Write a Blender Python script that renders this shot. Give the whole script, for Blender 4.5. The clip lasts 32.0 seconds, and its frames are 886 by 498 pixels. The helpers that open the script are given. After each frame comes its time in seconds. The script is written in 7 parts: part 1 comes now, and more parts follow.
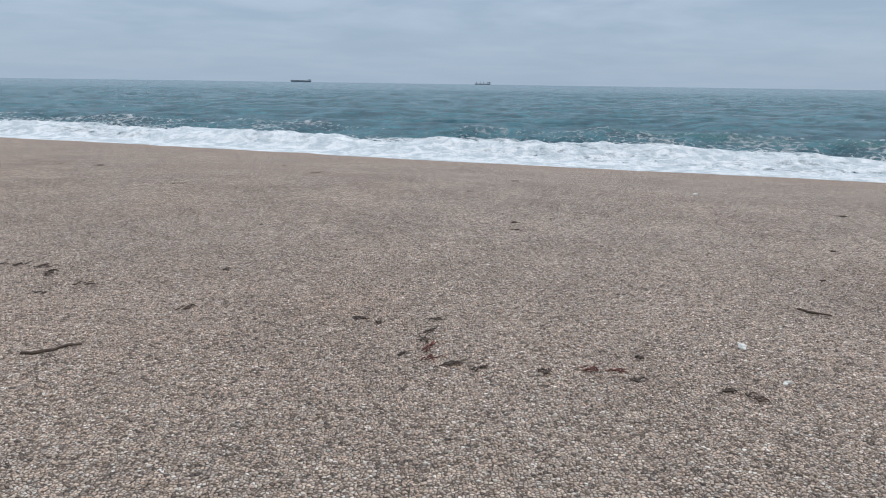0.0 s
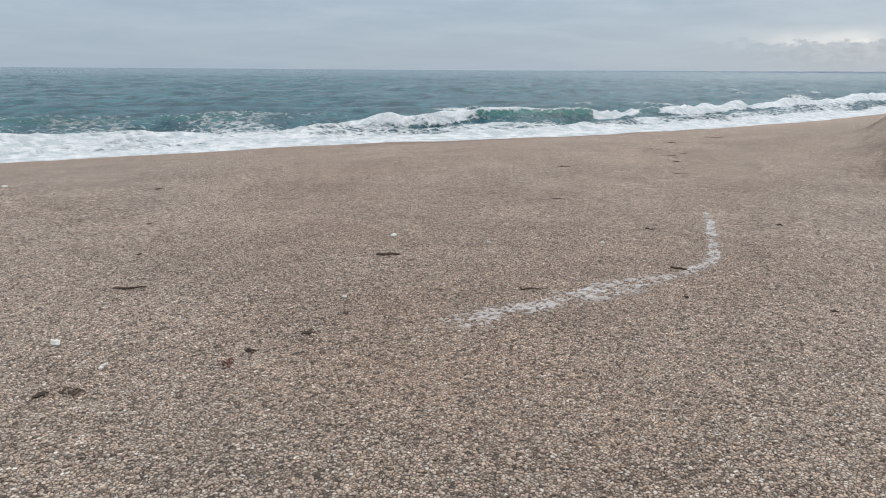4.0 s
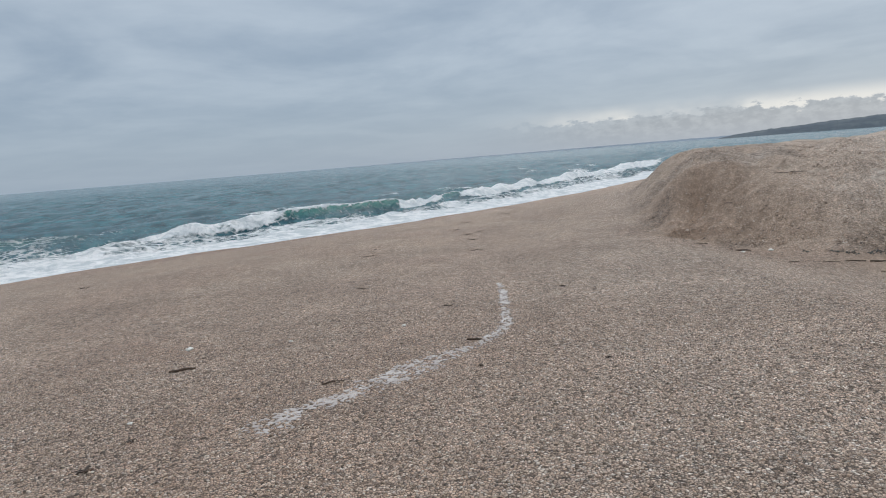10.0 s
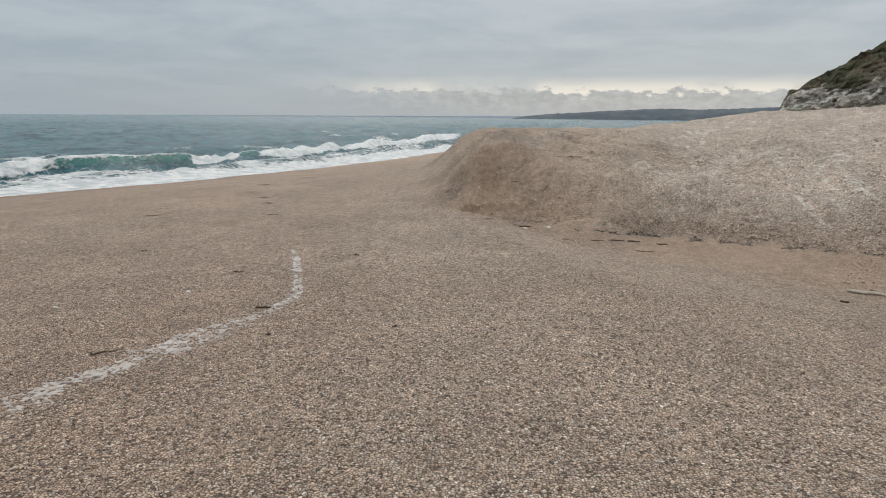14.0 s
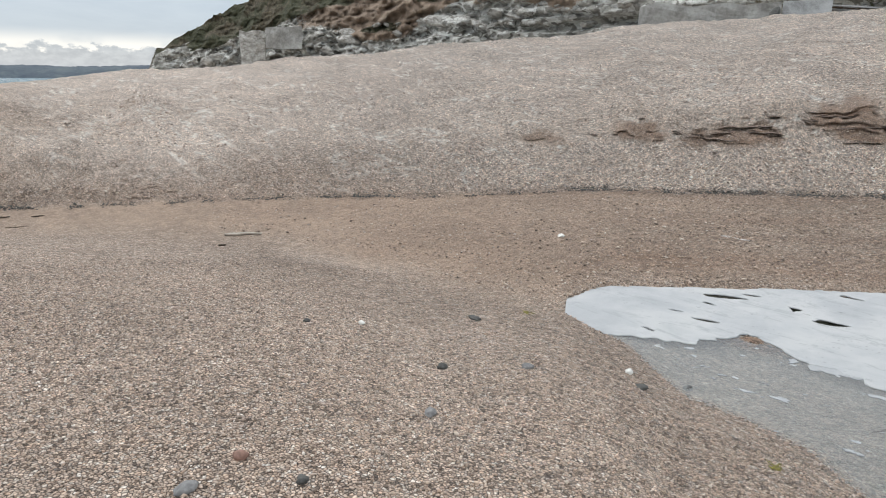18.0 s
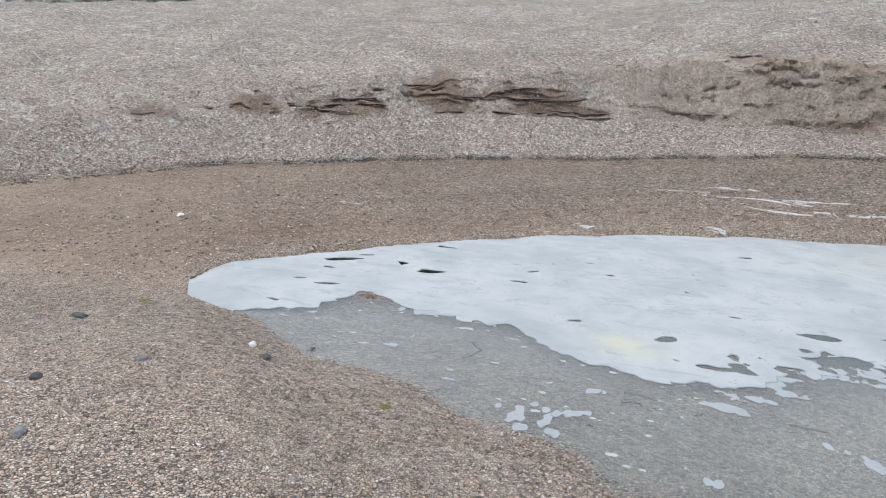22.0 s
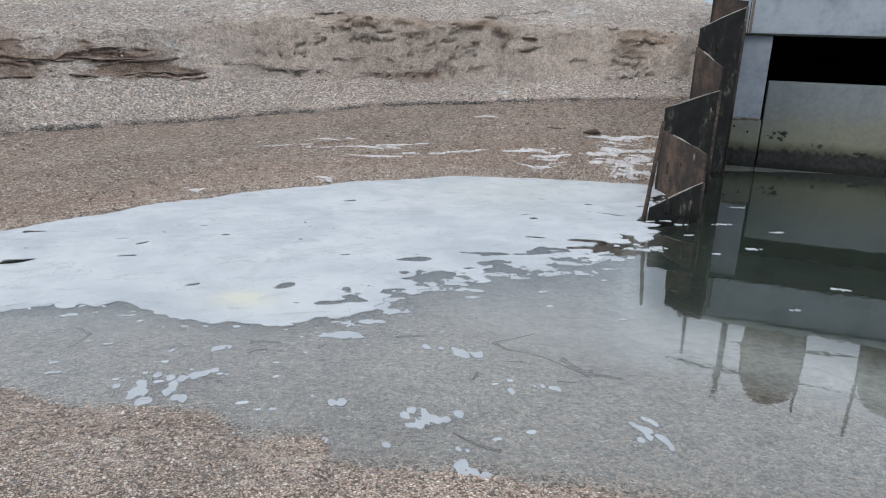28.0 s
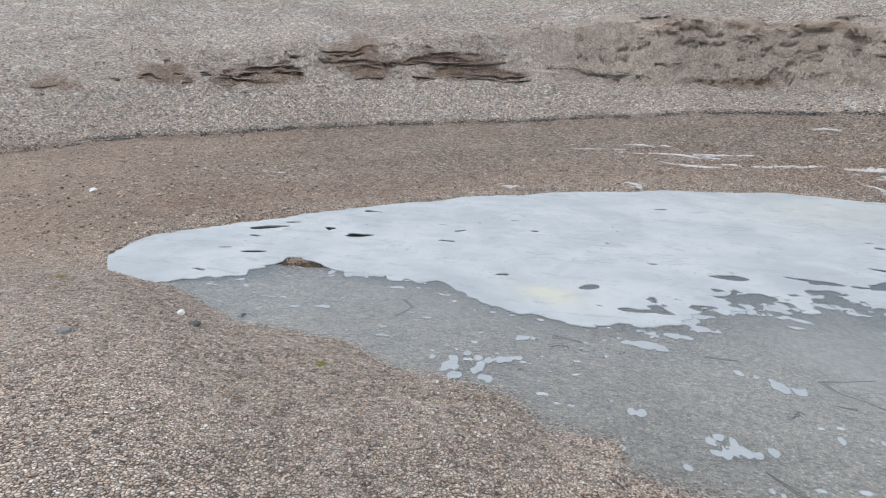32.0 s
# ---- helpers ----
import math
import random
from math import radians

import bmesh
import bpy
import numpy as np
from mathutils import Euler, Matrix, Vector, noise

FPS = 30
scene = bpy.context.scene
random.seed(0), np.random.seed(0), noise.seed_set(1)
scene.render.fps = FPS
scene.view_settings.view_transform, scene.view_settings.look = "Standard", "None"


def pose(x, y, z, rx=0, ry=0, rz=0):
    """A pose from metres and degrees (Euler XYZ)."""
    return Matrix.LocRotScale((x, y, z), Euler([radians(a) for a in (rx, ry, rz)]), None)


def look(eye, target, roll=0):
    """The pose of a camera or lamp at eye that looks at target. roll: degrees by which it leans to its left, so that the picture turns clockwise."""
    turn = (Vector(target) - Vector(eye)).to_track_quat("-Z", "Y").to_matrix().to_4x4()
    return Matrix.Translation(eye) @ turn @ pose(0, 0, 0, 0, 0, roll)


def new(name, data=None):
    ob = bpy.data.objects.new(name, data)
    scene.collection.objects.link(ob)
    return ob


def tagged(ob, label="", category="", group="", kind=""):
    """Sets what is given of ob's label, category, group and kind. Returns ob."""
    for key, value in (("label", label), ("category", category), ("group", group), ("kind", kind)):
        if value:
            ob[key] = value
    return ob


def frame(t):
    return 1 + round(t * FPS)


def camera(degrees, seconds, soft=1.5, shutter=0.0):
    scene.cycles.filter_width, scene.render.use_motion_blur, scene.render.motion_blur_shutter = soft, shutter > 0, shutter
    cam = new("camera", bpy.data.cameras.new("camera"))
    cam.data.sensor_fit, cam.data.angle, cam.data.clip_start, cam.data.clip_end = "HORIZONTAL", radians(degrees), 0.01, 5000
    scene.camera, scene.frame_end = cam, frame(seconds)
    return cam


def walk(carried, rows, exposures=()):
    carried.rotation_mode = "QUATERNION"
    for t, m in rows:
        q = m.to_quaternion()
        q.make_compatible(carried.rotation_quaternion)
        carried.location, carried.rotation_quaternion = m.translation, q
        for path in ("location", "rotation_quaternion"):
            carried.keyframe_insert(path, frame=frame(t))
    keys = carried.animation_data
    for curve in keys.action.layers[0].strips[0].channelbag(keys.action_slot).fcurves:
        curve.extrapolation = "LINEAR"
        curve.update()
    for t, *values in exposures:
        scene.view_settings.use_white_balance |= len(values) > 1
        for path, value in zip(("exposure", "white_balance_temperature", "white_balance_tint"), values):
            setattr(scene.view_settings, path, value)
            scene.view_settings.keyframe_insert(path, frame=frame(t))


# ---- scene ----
# seconds, place, heading clockwise from the sea, tilt, lean
PATH = [
    (0.0, -0.177, 0.417, 1.522, 4.46, -13.37, 0.81),
    (0.5, -0.126, 0.382, 1.535, 13.46, -11.88, 1.17),
    (1.0, -0.111, 0.375, 1.537, 18.01, -13.23, 1.03),
    (1.5, -0.098, 0.365, 1.532, 19.34, -13.25, 0.85),
    (2.0, -0.076, 0.372, 1.523, 21.57, -13.52, 0.66),
    (2.5, -0.037, 0.361, 1.520, 24.54, -14.99, 0.43),
    (3.0, 0.066, 0.328, 1.524, 32.48, -14.96, 1.63),
    (3.5, 0.164, 0.294, 1.541, 40.05, -13.89, 2.08),
    (4.0, 0.160, 0.293, 1.525, 55.05, -14.45, 0.41),
    (4.5, 0.149, 0.264, 1.535, 63.84, -14.60, -0.35),
    (6.5, 0.201, 0.153, 1.530, 77.90, -12.83, 0.96),
    (7.0, 0.198, 0.140, 1.532, 78.45, -12.78, 0.75),
    (7.5, 0.193, 0.127, 1.536, 79.31, -12.50, 0.51),
    (8.0, 0.189, 0.116, 1.536, 80.10, -12.60, 0.45),
    (8.5, 0.197, 0.110, 1.532, 79.49, -14.51, 0.64),
    (9.0, 0.210, 0.106, 1.530, 75.94, -6.90, -3.11),
    (9.5, 0.198, 0.088, 1.510, 69.72, -8.22, -4.98),
    (10.0, 0.218, 0.060, 1.509, 69.92, -7.31, -4.53),
    (10.5, 0.236, 0.055, 1.515, 70.41, -5.61, -4.91),
    (11.0, 0.222, 0.047, 1.520, 72.56, -7.15, -2.91),
    (11.5, 0.197, 0.051, 1.537, 76.09, -7.92, -0.98),
    (12.0, 0.194, 0.040, 1.551, 82.84, -6.43, 1.53),
    (12.5, 0.199, 0.029, 1.559, 86.01, -7.45, 1.94),
    (13.0, 0.198, 0.023, 1.559, 87.50, -8.11, 1.67),
    (13.5, 0.203, -0.009, 1.556, 85.80, -10.37, 0.65),
    (15.5, 0.154, 0.042, 1.543, 97.58, -12.73, -0.02),
    (16.0, 0.153, 0.012, 1.557, 106.67, -12.53, 0.05),
    (16.5, 0.136, -0.040, 1.554, 113.47, -12.05, 1.11),
    (17.0, 0.118, -0.083, 1.559, 120.48, -12.47, 0.68),
    (17.5, 0.094, -0.119, 1.564, 127.79, -13.77, 0.01),
    (18.0, 0.069, -0.154, 1.564, 133.83, -13.57, 0.69),
    (18.5, 0.062, -0.182, 1.563, 138.36, -13.94, 1.01),
    (19.0, 0.048, -0.200, 1.564, 142.53, -14.72, 1.47),
    (19.5, 0.045, -0.190, 1.571, 143.21, -13.78, 1.03),
    (20.0, -0.029, -0.205, 1.585, 147.25, -12.90, 1.33),
    (20.5, -0.081, -0.222, 1.592, 157.31, -12.84, 2.87),
    (21.0, -0.129, -0.228, 1.593, 163.56, -12.82, 3.39),
    (21.5, -0.105, -0.230, 1.579, 164.63, -13.84, 3.36),
    (22.0, -0.101, -0.241, 1.576, 163.62, -15.11, 2.06),
    (22.5, -0.104, -0.238, 1.574, 162.66, -15.49, 1.14),
    (23.0, -0.094, -0.235, 1.571, 160.94, -15.10, 1.47),
    (23.5, -0.091, -0.253, 1.567, 159.66, -15.74, 2.25),
    (24.0, -0.062, -0.342, 1.572, 159.65, -15.98, 3.64),
    (24.5, -0.073, -0.321, 1.557, 162.45, -15.31, 3.29),
    (26.5, -0.132, -0.178, 1.524, 175.05, -17.76, 1.40),
    (27.0, -0.182, -0.165, 1.528, 181.91, -17.33, 1.45),
    (27.5, -0.226, -0.144, 1.533, 187.88, -17.12, 0.83),
    (28.0, -0.254, -0.146, 1.537, 194.59, -17.19, 1.78),
    (28.5, -0.277, -0.145, 1.538, 198.42, -17.51, 1.61),
    (29.0, -0.272, -0.133, 1.541, 199.71, -17.80, 1.84),
    (29.5, -0.263, -0.131, 1.538, 197.79, -17.45, 1.31),
    (30.0, -0.225, -0.150, 1.536, 192.99, -17.55, 0.59),
    (30.5, -0.180, -0.151, 1.528, 185.62, -17.00, 0.70),
    (31.0, -0.143, -0.156, 1.516, 177.69, -16.51, 0.44),
    (31.5, -0.120, -0.143, 1.506, 173.08, -17.62, 0.84),
    (32.0, -0.112, -0.158, 1.496, 169.96, -17.27, 1.15),
]
cam = camera(64.94, 32.0, 1.0)


def carried_pose(x, y, z, heading, tilt, lean):
    return pose(x, y, z, 90 + tilt, 0, -heading) @ pose(0, 0, 0, 0, 0, lean)


# seconds, stops, white balance
EXPOSURES = [(0, -0.02, 6050, 10), (2, -0.02, 6050, 10), (3, 0.08, 6350, 10), (4, 0.0, 6450, 10), (7, 0.0, 6600, 10), (8, 0.0, 6550, 10), (9, 0.0, 6400, 10), (10, -0.20, 6300, 10), (11, -0.34, 6400, 10), (12, -0.22, 6600, 10),
             (13, -0.22, 6850, 10), (16, 0.0, 6900, 10), (17, 0.1, 6750, 10), (18, 0.2, 6480, 10), (19, 0.22, 6280, 10), (20, 0.24, 6120, 10), (22, 0.25, 6080, 10), (24, 0.26, 6020, 10), (27, 0.2, 6000, 10), (32, 0.2, 6050, 10)]
walk(cam, [(r[0], carried_pose(*r[1:])) for r in PATH], EXPOSURES)

# ---- light: an overcast sky with a brighter gap low over the far coast ----
world = bpy.data.worlds.new("overcast_sky")
scene.world = world
world.use_nodes = True


def node(tree, kind, **values):
    n = tree.nodes.new(kind)
    for key, value in values.items():
        if key in n.inputs:
            n.inputs[key].default_value = value
        else:
            setattr(n, key, value)
    return n


def join(tree, a, b):
    tree.links.new(a, b)


def calc(tree, op, a, b=None, c=None, clamp=False):
    n = tree.nodes.new("ShaderNodeMath")
    n.operation, n.use_clamp = op, clamp
    for i, v in enumerate((a, b, c)):
        if v is None:
            continue
        if isinstance(v, (int, float)):
            n.inputs[i].default_value = v
        else:
            tree.links.new(v, n.inputs[i])
    return n.outputs[0]


def span(tree, v, a, b, lo=0.0, hi=1.0):
    n = tree.nodes.new("ShaderNodeMapRange")
    n.interpolation_type = "SMOOTHSTEP"
    tree.links.new(v, n.inputs[0])
    for i, k in enumerate((a, b, lo, hi)):
        n.inputs[i + 1].default_value = k
    return n.outputs[0]


def blend(tree, f, a, b, mode="MIX"):
    n = tree.nodes.new("ShaderNodeMix")
    n.data_type, n.blend_type = "RGBA", mode
    for i, v in ((0, f), (6, a), (7, b)):
        if isinstance(v, (int, float)):
            n.inputs[i].default_value = v
        elif isinstance(v, tuple):
            n.inputs[i].default_value = (*v, 1)
        else:
            tree.links.new(v, n.inputs[i])
    return n.outputs[2]


def make_sky():
    t = world.node_tree
    t.nodes.clear()
    out = t.nodes.new("ShaderNodeOutputWorld")
    back = t.nodes.new("ShaderNodeBackground")
    sky = t.nodes.new("ShaderNodeTexSky")
    sky.sky_type, sky.sun_disc = "NISHITA", False
    sky.sun_elevation, sky.sun_rotation = radians(32), radians(105)
    coord = t.nodes.new("ShaderNodeTexCoord")
    sep = t.nodes.new("ShaderNodeSeparateXYZ")
    join(t, coord.outputs["Generated"], sep.inputs[0])
    x, y, z = sep.outputs
    up = calc(t, "MAXIMUM", z, 0.0)
    # cloud deck seen in perspective
    inv = calc(t, "DIVIDE", 1.0, calc(t, "ADD", up, 0.11))
    deck = t.nodes.new("ShaderNodeCombineXYZ")
    join(t, calc(t, "MULTIPLY", x, inv), deck.inputs[0])
    join(t, calc(t, "MULTIPLY", y, inv), deck.inputs[1])
    big = node(t, "ShaderNodeTexNoise", Scale=0.9, Detail=5.0, Roughness=0.52, Distortion=0.5)
    fine = node(t, "ShaderNodeTexNoise", Scale=2.6, Detail=6.0, Roughness=0.55)
    for n in (big, fine):
        join(t, deck.outputs[0], n.inputs["Vector"])
    clump = calc(t, "ADD", calc(t, "MULTIPLY", big.outputs[0], 0.72), calc(t, "MULTIPLY", fine.outputs[0], 0.28))
    light = span(t, clump, 0.30, 0.70)
    grey = blend(t, light, (0.37, 0.46, 0.565), (0.57, 0.655, 0.74))
    # overcast sky is brighter overhead
    grey = blend(t, span(t, z, 0.20, 0.44), grey, (1.30, 1.34, 1.38))
    # haze towards the horizon
    haze = span(t, z, 0.0, 0.17, 1.0, 0.0)
    grey = blend(t, calc(t, "MULTIPLY", haze, 0.85), grey, (0.41, 0.50, 0.595))
    # the gap: pale light between the deck and a low bank of cumulus, over the coast to the east
    east = calc(t, "MULTIPLY", span(t, y, 0.05, 0.30, 1.0, 0.0), span(t, x, 0.3, 0.6))
    ang = node(t, "ShaderNodeTexNoise", Scale=34.0, Detail=7.0, Roughness=0.62)
    flat = t.nodes.new("ShaderNodeCombineXYZ")
    join(t, x, flat.inputs[0]), join(t, y, flat.inputs[1])
    join(t, calc(t, "MULTIPLY", z, 2.0), flat.inputs[2])
    join(t, flat.outputs[0], ang.inputs["Vector"])
    top = calc(t, "ADD", calc(t, "MULTIPLY", ang.outputs[0], 0.052), 0.009)
    over = span(t, calc(t, "SUBTRACT", z, top), -0.0035, 0.0030)
    gap = calc(t, "MULTIPLY", calc(t, "MULTIPLY", over, span(t, z, 0.034, 0.060, 1.0, 0.0)), east)
    rift = node(t, "ShaderNodeTexNoise", Scale=7.0, Detail=4.0, Roughness=0.55)
    join(t, flat.outputs[0], rift.inputs["Vector"])
    gap = calc(t, "MULTIPLY", gap, span(t, rift.outputs[0], 0.36, 0.56, 0.25, 1.0))
    grey = blend(t, calc(t, "MULTIPLY", gap, 0.9), grey, (0.95, 0.945, 0.91))
    low = calc(t, "MULTIPLY", calc(t, "SUBTRACT", 1.0, over), calc(t, "MULTIPLY", east, span(t, z, 0.0, 0.03, 0.2, 0.75)))
    puff = node(t, "ShaderNodeTexNoise", Scale=60.0, Detail=6.0, Roughness=0.6)
    join(t, flat.outputs[0], puff.inputs["Vector"])
    grey = blend(t, low, grey, blend(t, span(t, puff.outputs[0], 0.35, 0.68), (0.34, 0.40, 0.47), (0.50, 0.56, 0.62)))
    thin = blend(t, 1.0, sky.outputs[0], (0.07, 0.07, 0.07), "MULTIPLY")
    mix = blend(t, 0.12, grey, thin)
    join(t, mix, back.inputs[0])
    back.inputs[1].default_value = 1.0
    join(t, back.outputs[0], out.inputs[0])


make_sky()
sun = new("sun", bpy.data.lights.new("sun", "SUN"))
sun.data.energy, sun.data.angle, sun.data.color = 0.6, radians(25), (1.0, 0.96, 0.9)
sun.matrix_world = look((60, 14, 45), (0, 0, 0))

# ---- noise on arrays ----


def lattice(ix, iy, seed):
    h = (ix.astype(np.int64) * 374761393 + iy.astype(np.int64) * 668265263 + seed * 1442695041) & 0xFFFFFFFF
    h = ((h ^ (h >> 13)) * 1274126177) & 0xFFFFFFFF
    h = (h ^ (h >> 16)) & 0xFFFF
    return h / 65535.0


def vnoise(x, y, seed=0):
    """Smooth value noise, about -1 to 1."""
    x, y = np.asarray(x, float), np.asarray(y, float)
    ix, iy = np.floor(x), np.floor(y)
    fx, fy = x - ix, y - iy
    fx, fy = fx * fx * (3 - 2 * fx), fy * fy * (3 - 2 * fy)
    a, b = lattice(ix, iy, seed), lattice(ix + 1, iy, seed)
    c, d = lattice(ix, iy + 1, seed), lattice(ix + 1, iy + 1, seed)
    return 2 * (a + (b - a) * fx + (c - a) * fy + (a - b - c + d) * fx * fy) - 1


def fbm(x, y, octaves=4, seed=0, gain=0.5):
    total, amp = 0.0, 1.0
    for o in range(octaves):
        total = total + amp * vnoise(x * 2 ** o, y * 2 ** o, seed + 17 * o)
        amp *= gain
    return total


def smooth(v, a, b):
    k = np.clip((v - a) / (b - a), 0, 1)
    return k * k * (3 - 2 * k)


# ---- mesh helpers ----


def mesh_of(name, verts, faces, material=None, smooth_shade=True):
    me = bpy.data.meshes.new(name)
    me.from_pydata([tuple(v) for v in verts], [], [tuple(f) for f in faces])
    if material:
        me.materials.append(material)
    if smooth_shade:
        me.polygons.foreach_set("use_smooth", [True] * len(me.polygons))
    me.update()
    return me


def grid_mesh(name, pts, material, attributes=()):
    """A sheet from an array (rows, columns, 3)."""
    r, c = pts.shape[:2]
    me = bpy.data.meshes.new(name)
    idx = np.arange(r * c).reshape(r, c)
    quads = np.stack([idx[:-1, :-1], idx[1:, :-1], idx[1:, 1:], idx[:-1, 1:]], -1).reshape(-1, 4)
    me.vertices.add(r * c)
    me.vertices.foreach_set("co", pts.astype(np.float32).ravel())
    me.loops.add(quads.size)
    me.loops.foreach_set("vertex_index", quads.astype(np.int32).ravel())
    me.polygons.add(len(quads))
    me.polygons.foreach_set("loop_start", np.arange(0, quads.size, 4, dtype=np.int32))
    me.polygons.foreach_set("use_smooth", np.ones(len(quads), bool))
    me.update(calc_edges=True)
    for key, values in attributes:
        at = me.attributes.new(key, "FLOAT", "POINT")
        at.data.foreach_set("value", np.asarray(values, np.float32).ravel())
    me.materials.append(material)
    return me


def tri_mesh(name, verts, tris, material):
    """Many small pieces as one mesh, from arrays."""
    me = bpy.data.meshes.new(name)
    me.vertices.add(len(verts))
    me.vertices.foreach_set("co", verts.astype(np.float32).ravel())
    me.loops.add(tris.size)
    me.loops.foreach_set("vertex_index", tris.astype(np.int32).ravel())
    me.polygons.add(len(tris))
    me.polygons.foreach_set("loop_start", np.arange(0, tris.size, 3, dtype=np.int32))
    me.polygons.foreach_set("use_smooth", np.ones(len(tris), bool))
    me.update(calc_edges=True)
    me.materials.append(material)
    return me


def part(name, bm, material, parent=None, label=""):
    me = bpy.data.meshes.new(name)
    bm.normal_update()
    bm.to_mesh(me)
    bm.free()
    me.materials.append(material)
    ob = new(name, me)
    if parent is not None:
        ob.parent = parent
    if label:
        ob["label"] = label
    return ob


def put(name, me, parent=None):
    ob = new(name, me)
    if parent is not None:
        ob.parent = parent
    return ob


def box(bm, size, at=(0, 0, 0), turn=0.0, bevel=0.0, jitter=0.0, seed=1):
    """A box with its base centre at a place, turned about z, with worn edges."""
    m = Matrix.Translation(at) @ Matrix.Rotation(turn, 4, "Z") @ Matrix.Translation((0, 0, size[2] / 2)) @ Matrix.Diagonal((*size, 1))
    geo = bmesh.ops.create_cube(bm, size=1, matrix=m)
    if bevel:
        edges = list({e for v in geo["verts"] for e in v.link_edges})
        bmesh.ops.bevel(bm, geom=edges, offset=bevel, segments=2, affect="EDGES", profile=0.6)
    if jitter:
        for v in bm.verts:
            v.co += noise.noise_vector(v.co * 3 + Vector((seed, 0, 0))) * jitter
    return bm


def tube(bm, points, radii, sides=8, cap=True):
    """A tapered tube along points."""
    rings, n = [], len(points)
    pts = [Vector(p) for p in points]
    if isinstance(radii, (int, float)):
        radii = [radii] * n
    for i, p in enumerate(pts):
        way = (pts[min(i + 1, n - 1)] - pts[max(i - 1, 0)]).normalized()
        a = way.orthogonal().normalized() if i == 0 else (a - way * a.dot(way)).normalized()
        b = way.cross(a)
        rings.append([bm.verts.new(p + (a * math.cos(k * math.tau / sides) + b * math.sin(k * math.tau / sides)) * radii[i]) for k in range(sides)])
    for r0, r1 in zip(rings, rings[1:]):
        for k in range(sides):
            f = bm.faces.new((r0[k], r0[(k + 1) % sides], r1[(k + 1) % sides], r1[k]))
            f.smooth = True
    if cap:
        bm.faces.new(rings[0][::-1])
        bm.faces.new(rings[-1])
    return bm


def pebble(bm, size, seed, rough=0.25, at=(0, 0, 0), sub=2):
    """A rounded, uneven stone."""
    geo = bmesh.ops.create_icosphere(bm, subdivisions=sub, radius=1)
    off = Vector((seed * 3.1, seed * 1.7, seed))
    for v in geo["verts"]:
        k = 1 + rough * noise.noise(v.co * 1.3 + off) + 0.4 * rough * noise.noise(v.co * 3.1 + off)
        v.co = Vector((v.co.x * size[0] * k, v.co.y * size[1] * k, v.co.z * size[2] * k)) + Vector(at)
    for f in bm.faces:
        f.smooth = True
    return bm

# ---- materials ----


def material(name):
    m = bpy.data.materials.new(name)
    m.use_nodes = True
    t = m.node_tree
    t.nodes.clear()
    out = t.nodes.new("ShaderNodeOutputMaterial")
    b = t.nodes.new("ShaderNodeBsdfPrincipled")
    join(t, b.outputs[0], out.inputs[0])
    return m, t, b


def spot(t, kind="Object"):
    return t.nodes.new("ShaderNodeTexCoord").outputs[kind]


def noise_of(t, vector, scale, detail=4.0, rough=0.55, distortion=0.0):
    n = node(t, "ShaderNodeTexNoise", Scale=scale, Detail=detail, Roughness=rough, Distortion=distortion)
    join(t, vector, n.inputs["Vector"])
    return n.outputs[0]


def ramp(t, v, stops, mode="LINEAR"):
    n = t.nodes.new("ShaderNodeValToRGB")
    n.color_ramp.interpolation = mode
    e = n.color_ramp.elements
    while len(e) < len(stops):
        e.new(0.5)
    for k, (at, col) in zip(e, stops):
        k.position, k.color = at, (*col, 1)
    join(t, v, n.inputs[0])
    return n.outputs[0]


def relief(t, b, height, strength, distance):
    n = node(t, "ShaderNodeBump", Strength=strength, Distance=distance)
    join(t, height, n.inputs["Height"])
    join(t, n.outputs[0], b.inputs["Normal"])
    return n


GRAINS = [(0.0, (0.12, 0.092, 0.075)), (0.12, (0.27, 0.197, 0.15)), (0.28, (0.55, 0.418, 0.325)), (0.52, (0.715, 0.562, 0.45)),
          (0.68, (0.43, 0.365, 0.315)), (0.8, (0.69, 0.50, 0.375)), (0.92, (0.78, 0.67, 0.565)), (1.0, (0.90, 0.82, 0.74))]


